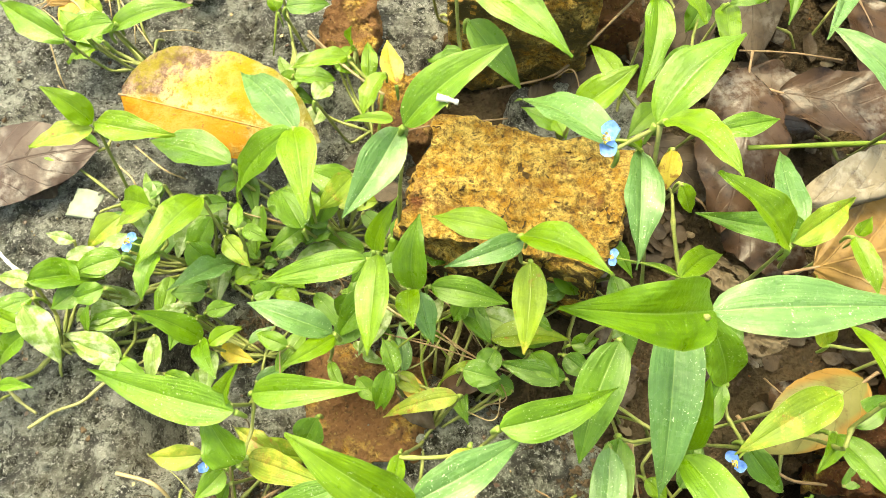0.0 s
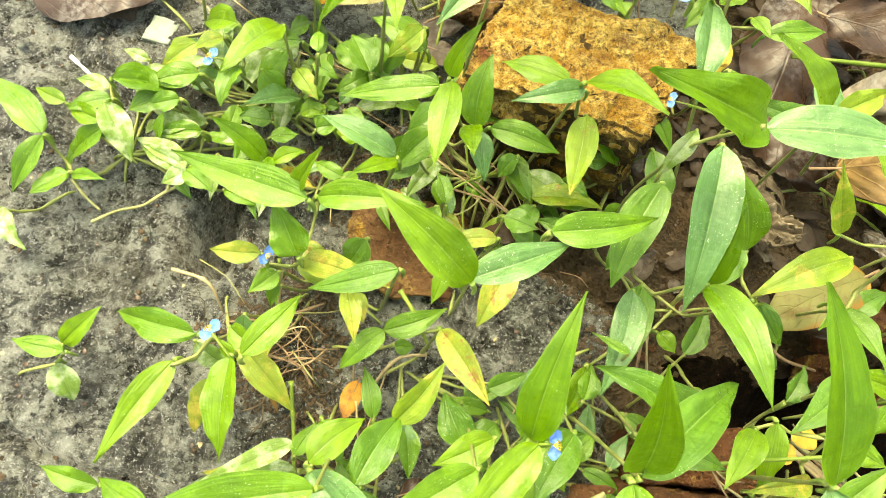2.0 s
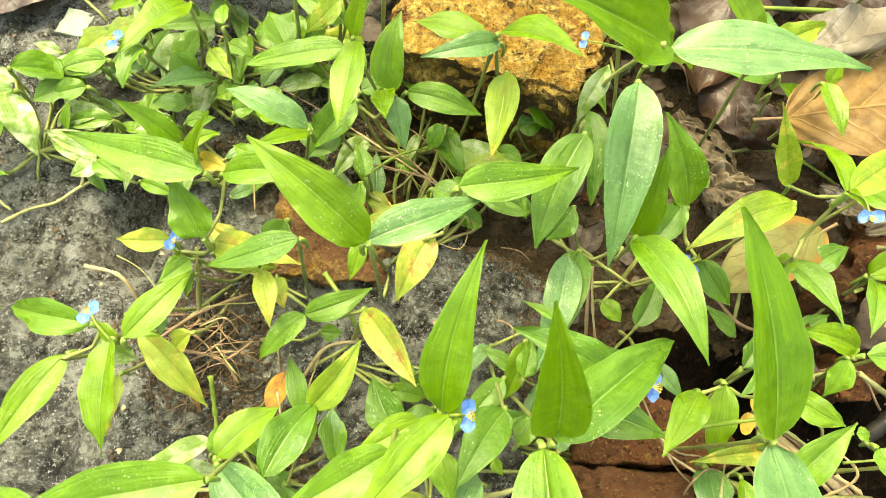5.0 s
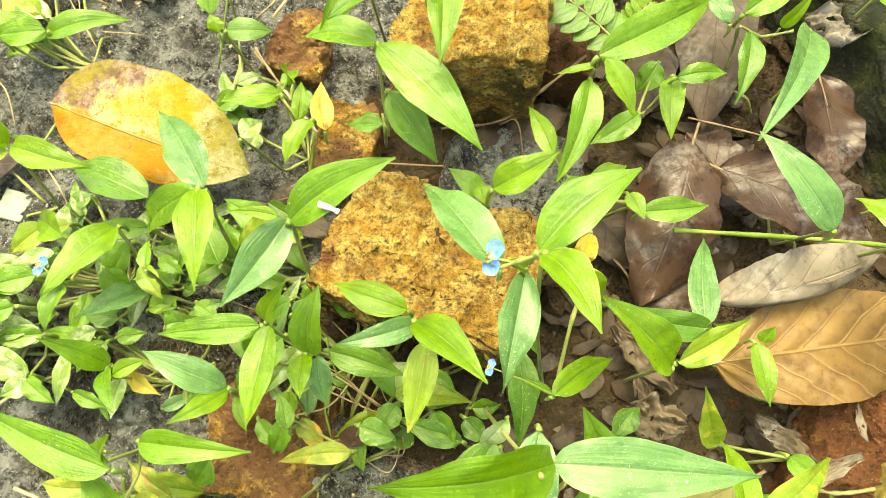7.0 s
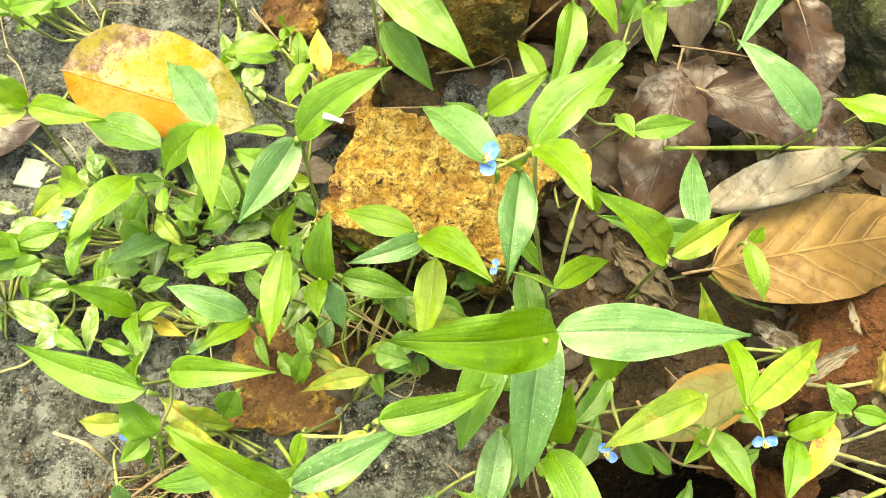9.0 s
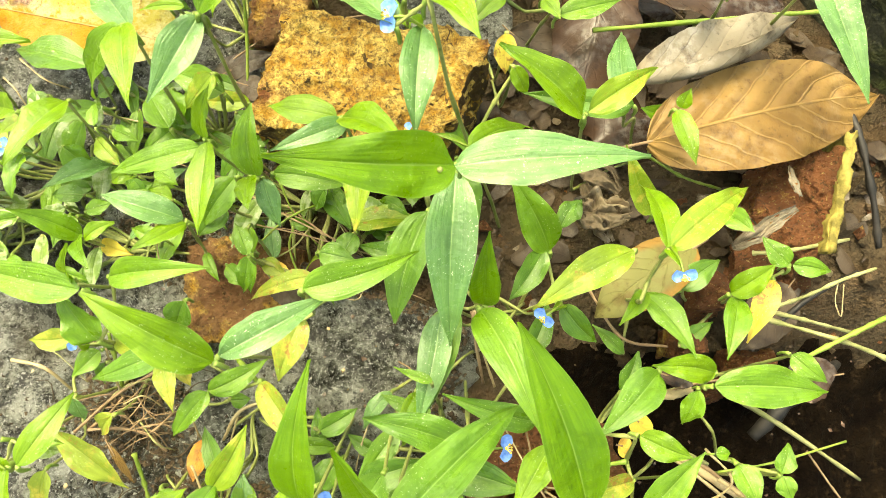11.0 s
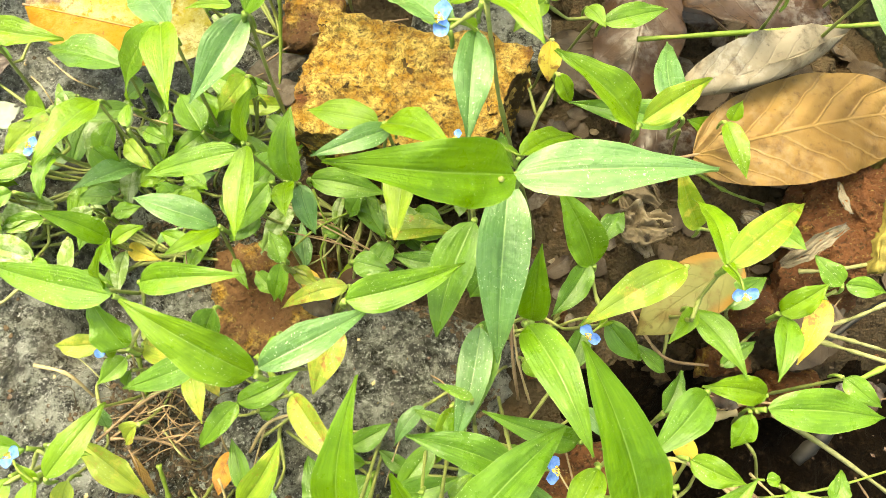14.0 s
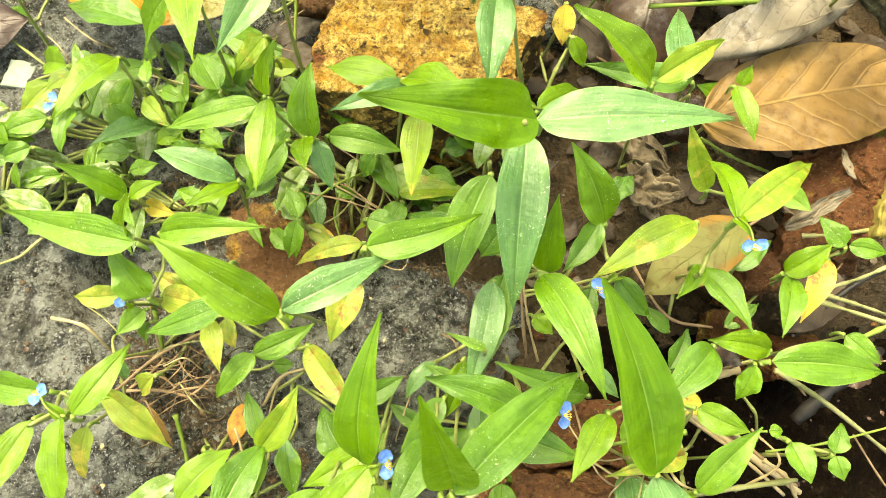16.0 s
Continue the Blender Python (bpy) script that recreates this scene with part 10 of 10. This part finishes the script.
leaf(plant, 'g', (0.1513, 0.3130, 0.0575), (0.1596, 0.2998, 0.0605), 0.0126)
leaf(plant, 'y', (0.1441, 0.3156, 0.0584), (0.1412, 0.3312, 0.0558), 0.0084)
leaf(plant, 'd', (0.1478, 0.2741, 0.0375), (0.1395, 0.2613, 0.0250), 0.0164)
leaf(plant, 'g', (0.1379, 0.2419, 0.0375), (0.1127, 0.2215, 0.0375), 0.0142)
leaf(plant, 'g', (0.1208, 0.3337, 0.0625), (0.1564, 0.3497, 0.0625), 0.0145)
leaf(plant, 'y', (0.1172, 0.3194, 0.0500), (0.1119, 0.3552, 0.0500), 0.0119)
stem(plant, (0.117, 0.319, 0.050), (0.121, 0.316, 0.025), (0.125, 0.310, 0.005), (0.137, 0.297, 0.002), (0.144, 0.290, -0.020))

plant = dayflower('dayflower with pale drooping leaves and a blue flower on grey stone', (-0.111, -0.025))
stem(plant, (-0.093, -0.034, 0.109), (-0.101, -0.029, 0.083), (-0.108, -0.023, 0.085), (-0.116, -0.030, 0.074), (-0.124, -0.036, 0.078), (-0.122, -0.029, 0.054), (-0.119, -0.023, 0.056), (-0.121, -0.018, 0.039), (-0.122, -0.009, 0.007), (-0.128, 0.009, 0.003), (-0.131, 0.023, -0.020))
leaf(plant, 'g', (-0.1168, -0.0220, 0.0801), (-0.1575, -0.0146, 0.0645), 0.0150)
leaf(plant, 'y', (-0.0889, -0.0324, 0.1120), (-0.0722, -0.0059, 0.1080), 0.0124)
leaf(plant, 'y', (-0.1031, -0.0176, 0.0803), (-0.0886, -0.0250, 0.0812), 0.0110)
leaf(plant, 'y', (-0.0930, -0.0338, 0.1120), (-0.0912, -0.0712, 0.1050), 0.0155)
leaf(plant, 'y', (-0.1249, -0.0338, 0.0747), (-0.1451, -0.0775, 0.0778), 0.0142)
leaf(plant, 's', (-0.1050, -0.0195, 0.0580), (-0.0770, -0.0462, 0.0430), 0.0145)
leaf(plant, 'p', (-0.1247, -0.0211, 0.0500), (-0.1110, -0.0285, 0.0375), 0.0123)
leaf(plant, 's', (-0.1150, -0.0360, 0.0460), (-0.1230, -0.0601, 0.0280), 0.0125)
stem(plant, (-0.115, -0.036, 0.046), (-0.114, -0.030, 0.031), (-0.118, -0.020, 0.005), (-0.124, -0.003, 0.002), (-0.127, 0.006, -0.020))
flower(plant, (-0.1013, -0.0255, 0.1127), (-0.0930, -0.0338, 0.1120), 0.75)

plant = dayflower('small mottled dayflower shoot lying on grey stone', (-0.192, -0.032))
stem(plant, (-0.192, -0.032, 0.026), (-0.196, -0.033, 0.019), (-0.203, -0.035, 0.006), (-0.220, -0.041, 0.003), (-0.235, -0.046, -0.020))
leaf(plant, 'y', (-0.1940, -0.0269, 0.0255), (-0.1755, -0.0094, 0.0394), 0.0128)
leaf(plant, 'g', (-0.1880, -0.0316, 0.0355), (-0.2139, -0.0288, 0.0343), 0.0113)
leaf(plant, 'p', (-0.1939, -0.0365, 0.0255), (-0.1876, -0.0524, 0.0111), 0.0155)

plant = dayflower('creeping dayflower with dusty mottled leaves on grey stone', (-0.198, 0.082))
stem(plant, (-0.200, 0.087, 0.037), (-0.202, 0.098, 0.027), (-0.205, 0.110, 0.031), (-0.204, 0.106, 0.022), (-0.202, 0.098, 0.006), (-0.198, 0.080, 0.003), (-0.194, 0.066, -0.020))
stem(plant, (-0.228, 0.074, 0.035), (-0.221, 0.067, 0.018), (-0.214, 0.059, 0.021), (-0.212, 0.063, 0.015), (-0.207, 0.069, 0.006), (-0.197, 0.084, 0.003), (-0.189, 0.096, -0.020))
stem(plant, (-0.157, 0.073, 0.023), (-0.156, 0.083, 0.015), (-0.154, 0.093, 0.022), (-0.158, 0.092, 0.016), (-0.166, 0.090, 0.006), (-0.183, 0.086, 0.003), (-0.198, 0.083, -0.020))
leaf(plant, 'g', (-0.1946, 0.1028, 0.0520), (-0.1729, 0.1156, 0.0200), 0.0185)
leaf(plant, 'p', (-0.2005, 0.0939, 0.0407), (-0.1843, 0.0687, 0.0282), 0.0162)
leaf(plant, 'g', (-0.1987, 0.0810, 0.0384), (-0.2313, 0.0687, 0.0012), 0.0134)
leaf(plant, 'y', (-0.1995, 0.0846, 0.0398), (-0.2227, 0.0951, 0.0335), 0.0116)
leaf(plant, 'g', (-0.2278, 0.0744, 0.0375), (-0.2638, 0.1030, 0.0375), 0.0173)
leaf(plant, 'g', (-0.2273, 0.0729, 0.0375), (-0.2408, 0.0450, 0.0250), 0.0129)
leaf(plant, 'g', (-0.2141, 0.0593, 0.0236), (-0.1953, 0.0571, 0.0294), 0.0075)
leaf(plant, 'p', (-0.1570, 0.0733, 0.0250), (-0.1879, 0.0845, 0.0250), 0.0125)
leaf(plant, 'g', (-0.1543, 0.0932, 0.0250), (-0.1775, 0.0888, 0.0250), 0.0107)
leaf(plant, 'p', (-0.1553, 0.0917, 0.0250), (-0.1776, 0.0865, 0.0250), 0.0125)
stem(plant, (-0.155, 0.092, 0.025), (-0.160, 0.091, 0.013), (-0.167, 0.089, 0.005), (-0.185, 0.085, 0.002), (-0.194, 0.083, -0.020))
leaf(plant, 'p', (-0.1544, 0.0929, 0.0250), (-0.1758, 0.0866, 0.0250), 0.0123)
stem(plant, (-0.154, 0.093, 0.025), (-0.159, 0.092, 0.013), (-0.166, 0.090, 0.005), (-0.184, 0.086, 0.002), (-0.193, 0.084, -0.020))
leaf(plant, 'g', (-0.1651, 0.1039, 0.0375), (-0.1814, 0.0981, 0.0375), 0.0120)
stem(plant, (-0.165, 0.104, 0.037), (-0.169, 0.101, 0.019), (-0.175, 0.097, 0.005), (-0.190, 0.088, 0.002), (-0.199, 0.082, -0.020))
leaf(plant, 'p', (-0.1586, 0.0729, 0.0250), (-0.1784, 0.0771, 0.0250), 0.0121)
stem(plant, (-0.159, 0.073, 0.025), (-0.163, 0.074, 0.013), (-0.170, 0.076, 0.005), (-0.188, 0.080, 0.002), (-0.198, 0.082, -0.020))
leaf(plant, 'g', (-0.1580, 0.0702, 0.0250), (-0.1415, 0.0603, 0.0250), 0.0115)
stem(plant, (-0.158, 0.070, 0.025), (-0.163, 0.072, 0.013), (-0.169, 0.074, 0.005), (-0.187, 0.079, 0.002), (-0.196, 0.082, -0.020))
leaf(plant, 'g', (-0.1994, 0.0987, 0.0375), (-0.2196, 0.0897, 0.0375), 0.0124)
stem(plant, (-0.199, 0.099, 0.037), (-0.199, 0.094, 0.019), (-0.199, 0.087, 0.005), (-0.197, 0.069, 0.002), (-0.197, 0.059, -0.020))
leaf(plant, 'd', (-0.2122, 0.0930, 0.0250), (-0.1976, 0.0808, 0.0250), 0.0145)
stem(plant, (-0.212, 0.093, 0.025), (-0.208, 0.090, 0.013), (-0.203, 0.086, 0.005), (-0.188, 0.075, 0.002), (-0.180, 0.069, -0.020))
leaf(plant, 'p', (-0.2083, 0.1108, 0.0250), (-0.2270, 0.1138, 0.0250), 0.0103)
stem(plant, (-0.208, 0.111, 0.025), (-0.207, 0.106, 0.013), (-0.204, 0.100, 0.005), (-0.198, 0.083, 0.002), (-0.195, 0.073, -0.020))
leaf(plant, 'y', (-0.2217, 0.0932, 0.0375), (-0.2387, 0.0990, 0.0375), 0.0093)
stem(plant, (-0.222, 0.093, 0.037), (-0.217, 0.091, 0.019), (-0.211, 0.088, 0.005), (-0.194, 0.081, 0.002), (-0.185, 0.077, -0.020))
leaf(plant, 'g', (-0.2162, 0.0598, 0.0250), (-0.2329, 0.0455, 0.0250), 0.0127)
stem(plant, (-0.216, 0.060, 0.025), (-0.213, 0.064, 0.013), (-0.209, 0.069, 0.005), (-0.198, 0.083, 0.002), (-0.191, 0.091, -0.020))
leaf(plant, 'g', (-0.1757, 0.0855, 0.0250), (-0.1714, 0.0969, 0.0375), 0.0074)
stem(plant, (-0.176, 0.086, 0.025), (-0.181, 0.085, 0.013), (-0.188, 0.084, 0.005), (-0.205, 0.081, 0.002), (-0.215, 0.080, -0.020))
leaf(plant, 'p', (-0.2435, 0.0353, 0.0250), (-0.2258, 0.0161, 0.0250), 0.0130)
stem(plant, (-0.244, 0.035, 0.025), (-0.240, 0.039, 0.013), (-0.235, 0.044, 0.005), (-0.223, 0.057, 0.002), (-0.216, 0.064, -0.020))
leaf(plant, 'p', (-0.1749, 0.0926, 0.0250), (-0.1576, 0.0965, 0.0250), 0.0133)
stem(plant, (-0.175, 0.093, 0.025), (-0.180, 0.091, 0.013), (-0.186, 0.088, 0.005), (-0.202, 0.081, 0.002), (-0.212, 0.077, -0.020))
leaf(plant, 'p', (-0.1588, 0.0729, 0.0250), (-0.1843, 0.0803, 0.0250), 0.0119)
stem(plant, (-0.159, 0.073, 0.025), (-0.164, 0.074, 0.013), (-0.170, 0.076, 0.005), (-0.188, 0.080, 0.002), (-0.198, 0.082, -0.020))
leaf(plant, 'p', (-0.1567, 0.0701, 0.0250), (-0.1682, 0.0610, 0.0250), 0.0118)
stem(plant, (-0.157, 0.070, 0.025), (-0.162, 0.072, 0.013), (-0.168, 0.074, 0.005), (-0.186, 0.079, 0.002), (-0.195, 0.082, -0.020))
leaf(plant, 'p', (-0.1579, 0.0705, 0.0250), (-0.1735, 0.0817, 0.0250), 0.0094)
stem(plant, (-0.158, 0.070, 0.025), (-0.163, 0.072, 0.013), (-0.169, 0.074, 0.005), (-0.187, 0.079, 0.002), (-0.196, 0.082, -0.020))
leaf(plant, 'p', (-0.1983, 0.1258, 0.0150), (-0.1770, 0.1308, 0.0105), 0.0126)
stem(plant, (-0.198, 0.126, 0.015), (-0.198, 0.121, 0.008), (-0.198, 0.114, 0.005), (-0.198, 0.096, 0.002), (-0.198, 0.086, -0.020))
leaf(plant, 'd', (-0.1981, 0.1134, 0.0125), (-0.1890, 0.1239, 0.0087), 0.0104)
stem(plant, (-0.198, 0.113, 0.013), (-0.198, 0.108, 0.006), (-0.198, 0.101, 0.005), (-0.198, 0.083, 0.002), (-0.198, 0.073, -0.020))
leaf(plant, 'p', (-0.1364, 0.1058, 0.0125), (-0.1286, 0.0959, 0.0087), 0.0062)
stem(plant, (-0.136, 0.106, 0.012), (-0.141, 0.104, 0.006), (-0.148, 0.102, 0.005), (-0.164, 0.095, 0.002), (-0.174, 0.092, -0.020))
leaf(plant, 'p', (-0.1695, 0.0886, 0.0125), (-0.1813, 0.0835, 0.0087), 0.0080)
stem(plant, (-0.169, 0.089, 0.013), (-0.174, 0.088, 0.006), (-0.181, 0.086, 0.005), (-0.199, 0.082, 0.002), (-0.209, 0.080, -0.020))
leaf(plant, 'p', (-0.1911, 0.1153, 0.0075), (-0.1780, 0.1049, 0.0050), 0.0063)
stem(plant, (-0.191, 0.115, 0.008), (-0.192, 0.110, 0.004), (-0.194, 0.104, 0.005), (-0.197, 0.086, 0.002), (-0.200, 0.076, -0.020))
leaf(plant, 'g', (-0.1396, 0.0669, 0.0112), (-0.1204, 0.0604, 0.0100), 0.0088)
stem(plant, (-0.140, 0.067, 0.011), (-0.144, 0.068, 0.006), (-0.151, 0.070, 0.005), (-0.169, 0.075, 0.002), (-0.178, 0.077, -0.020))
leaf(plant, 'p', (-0.1585, 0.1056, 0.0087), (-0.1844, 0.1155, 0.0075), 0.0098)
stem(plant, (-0.158, 0.106, 0.009), (-0.163, 0.103, 0.004), (-0.169, 0.100, 0.005), (-0.184, 0.091, 0.002), (-0.193, 0.085, -0.020))
leaf(plant, 'g', (-0.1384, 0.0950, 0.0125), (-0.1639, 0.0959, 0.0100), 0.0090)
stem(plant, (-0.138, 0.095, 0.013), (-0.143, 0.094, 0.006), (-0.150, 0.093, 0.005), (-0.168, 0.089, 0.002), (-0.178, 0.087, -0.020))
leaf(plant, 'p', (-0.1467, 0.0864, 0.0125), (-0.1450, 0.0588, 0.0150), 0.0100)
stem(plant, (-0.147, 0.086, 0.013), (-0.152, 0.086, 0.006), (-0.159, 0.085, 0.005), (-0.177, 0.084, 0.002), (-0.187, 0.083, -0.020))
leaf(plant, 'p', (-0.1974, 0.1378, 0.0125), (-0.2132, 0.1423, 0.0125), 0.0076)
stem(plant, (-0.197, 0.138, 0.013), (-0.197, 0.133, 0.006), (-0.198, 0.126, 0.005), (-0.198, 0.108, 0.002), (-0.198, 0.098, -0.020))
leaf(plant, 'd', (-0.1689, 0.0727, 0.0087), (-0.1572, 0.0605, 0.0075), 0.0077)
stem(plant, (-0.169, 0.073, 0.009), (-0.174, 0.074, 0.004), (-0.180, 0.077, 0.005), (-0.197, 0.082, 0.002), (-0.207, 0.085, -0.020))

plant = dayflower('dayflower shoot with four large glossy leaves over grey stone', (-0.053, -0.072))
stem(plant, (-0.055, -0.076, 0.106), (-0.055, -0.064, 0.068), (-0.055, -0.054, 0.033), (-0.055, -0.046, 0.004), (-0.055, -0.036, -0.020))
stem(plant, (-0.043, -0.073, 0.075), (-0.043, -0.061, 0.048), (-0.043, -0.051, 0.023), (-0.043, -0.043, 0.004), (-0.043, -0.033, -0.020))
stem(plant, (-0.062, -0.068, 0.067), (-0.062, -0.056, 0.043), (-0.062, -0.046, 0.021), (-0.062, -0.038, 0.004), (-0.062, -0.028, -0.020))
stem(plant, (-0.041, -0.075, 0.034), (-0.041, -0.063, 0.023), (-0.041, -0.053, 0.011), (-0.041, -0.045, 0.004), (-0.041, -0.035, -0.020))
leaf(plant, 'g', (-0.0553, -0.0756, 0.1090), (-0.1165, -0.0920, 0.1060), 0.0218)
leaf(plant, 'y', (-0.0634, -0.0663, 0.0670), (-0.0434, -0.0452, 0.0620), 0.0161)
leaf(plant, 'd', (-0.0426, -0.0726, 0.0782), (-0.0279, -0.0421, 0.0668), 0.0174)
leaf(plant, 'b', (-0.0610, -0.0702, 0.0728), (-0.0180, -0.1117, 0.0809), 0.0236)
leaf(plant, 'd', (-0.0413, -0.0752, 0.0375), (-0.0212, -0.1167, 0.0375), 0.0163)
leaf(plant, 'g', (-0.0640, -0.0473, 0.0375), (-0.0517, -0.0652, 0.0375), 0.0135)
stem(plant, (-0.064, -0.047, 0.037), (-0.062, -0.052, 0.019), (-0.059, -0.058, 0.005), (-0.052, -0.075, 0.002), (-0.047, -0.084, -0.020))
leaf(plant, 'p', (-0.0749, -0.0586, 0.0375), (-0.1193, -0.0825, 0.0250), 0.0112)
stem(plant, (-0.075, -0.059, 0.037), (-0.071, -0.061, 0.019), (-0.065, -0.065, 0.005), (-0.049, -0.074, 0.002), (-0.041, -0.079, -0.020))
leaf(plant, 'd', (-0.0659, -0.0700, 0.0375), (-0.0473, -0.0970, 0.0375), 0.0146)
stem(plant, (-0.066, -0.070, 0.037), (-0.061, -0.071, 0.019), (-0.054, -0.072, 0.005), (-0.036, -0.074, 0.002), (-0.026, -0.076, -0.020))
leaf(plant, 'b', (-0.0241, -0.0572, 0.0375), (-0.0257, -0.0412, 0.0375), 0.0113)
stem(plant, (-0.024, -0.057, 0.037), (-0.028, -0.060, 0.019), (-0.035, -0.063, 0.005), (-0.051, -0.071, 0.002), (-0.060, -0.076, -0.020))
leaf(plant, 'd', (-0.0539, -0.0641, 0.0250), (-0.0397, -0.0778, 0.0250), 0.0136)
stem(plant, (-0.054, -0.064, 0.025), (-0.057, -0.061, 0.013), (-0.063, -0.056, 0.005), (-0.075, -0.043, 0.002), (-0.083, -0.036, -0.020))
leaf(plant, 'd', (-0.0415, -0.0424, 0.0250), (-0.0496, -0.0187, 0.0250), 0.0104)
stem(plant, (-0.041, -0.042, 0.025), (-0.043, -0.047, 0.013), (-0.046, -0.054, 0.005), (-0.052, -0.070, 0.002), (-0.056, -0.080, -0.020))
leaf(plant, 'g', (-0.0739, -0.0638, 0.0375), (-0.0663, -0.0483, 0.0375), 0.0094)
stem(plant, (-0.074, -0.064, 0.037), (-0.069, -0.066, 0.019), (-0.063, -0.068, 0.005), (-0.046, -0.075, 0.002), (-0.037, -0.078, -0.020))
leaf(plant, 'p', (-0.0742, -0.0713, 0.0150), (-0.1228, -0.0822, 0.0125), 0.0138)
stem(plant, (-0.074, -0.071, 0.015), (-0.069, -0.071, 0.008), (-0.062, -0.072, 0.005), (-0.044, -0.072, 0.002), (-0.034, -0.073, -0.020))
leaf(plant, 'd', (-0.0543, -0.0767, 0.0150), (-0.0430, -0.0900, 0.0100), 0.0116)
stem(plant, (-0.054, -0.077, 0.015), (-0.058, -0.073, 0.008), (-0.062, -0.068, 0.005), (-0.074, -0.054, 0.002), (-0.080, -0.046, -0.020))
leaf(plant, 's', (-0.0913, -0.0692, 0.0125), (-0.1207, -0.0777, 0.0100), 0.0102)
stem(plant, (-0.091, -0.069, 0.013), (-0.086, -0.070, 0.006), (-0.079, -0.070, 0.005), (-0.061, -0.071, 0.002), (-0.051, -0.072, -0.020))

plant = dayflower('low yellow-green dayflower shoot creeping over grey stone', (-0.124, -0.107))
stem(plant, (-0.126, -0.099, 0.063), (-0.137, -0.093, 0.052), (-0.149, -0.086, 0.055), (-0.146, -0.089, 0.038), (-0.140, -0.094, 0.006), (-0.126, -0.106, 0.003), (-0.114, -0.115, -0.020))
stem(plant, (-0.108, -0.134, 0.023), (-0.110, -0.130, 0.016), (-0.114, -0.124, 0.006), (-0.123, -0.108, 0.003), (-0.131, -0.095, -0.020))
leaf(plant, 'y', (-0.1296, -0.0992, 0.0652), (-0.1630, -0.0988, 0.0749), 0.0158)
leaf(plant, 'g', (-0.1278, -0.0996, 0.0674), (-0.0946, -0.0972, 0.0655), 0.0147)
leaf(plant, 'g', (-0.1239, -0.1043, 0.0608), (-0.1195, -0.1272, 0.0608), 0.0138)
leaf(plant, 'g', (-0.1217, -0.0930, 0.0705), (-0.1485, -0.0830, 0.0617), 0.0128)
leaf(plant, 'g', (-0.1487, -0.0863, 0.0581), (-0.1738, -0.0816, 0.0603), 0.0110)
leaf(plant, 'g', (-0.1085, -0.1319, 0.0250), (-0.1412, -0.1378, 0.0250), 0.0102)
leaf(plant, 'y', (-0.1066, -0.1357, 0.0250), (-0.0891, -0.1380, 0.0250), 0.0102)
leaf(plant, 'g', (-0.0943, -0.0929, 0.0125), (-0.0869, -0.1038, 0.0125), 0.0080)
stem(plant, (-0.094, -0.093, 0.013), (-0.099, -0.095, 0.006), (-0.105, -0.098, 0.005), (-0.121, -0.106, 0.002), (-0.130, -0.110, -0.020))

plant = dayflower('small dayflower shoot on a pale creeping stem', (0.010, -0.120))
stem(plant, (0.051, -0.130, 0.062), (0.047, -0.129, 0.042), (0.040, -0.127, 0.006), (0.022, -0.123, 0.003), (0.007, -0.120, -0.020))
stem(plant, (0.014, -0.109, 0.057), (0.013, -0.113, 0.038), (0.010, -0.120, 0.006), (0.004, -0.137, 0.003), (-0.002, -0.151, -0.020))
stem(plant, (-0.013, -0.121, 0.035), (-0.009, -0.121, 0.024), (-0.001, -0.121, 0.006), (0.017, -0.120, 0.003), (0.032, -0.119, -0.020))
leaf(plant, 'g', (0.0144, -0.1088, 0.0592), (-0.0078, -0.1190, 0.0666), 0.0109)
leaf(plant, 'g', (-0.0131, -0.1215, 0.0375), (-0.0478, -0.1211, 0.0375), 0.0123)
leaf(plant, 'g', (-0.0125, -0.1208, 0.0375), (0.0137, -0.1352, 0.0375), 0.0133)
leaf(plant, 'g', (0.0512, -0.1298, 0.0640), (0.0370, -0.1004, 0.0665), 0.0123)
flower(plant, (0.0370, -0.0909, 0.0375), (0.0144, -0.1088, 0.0592), 0.35)
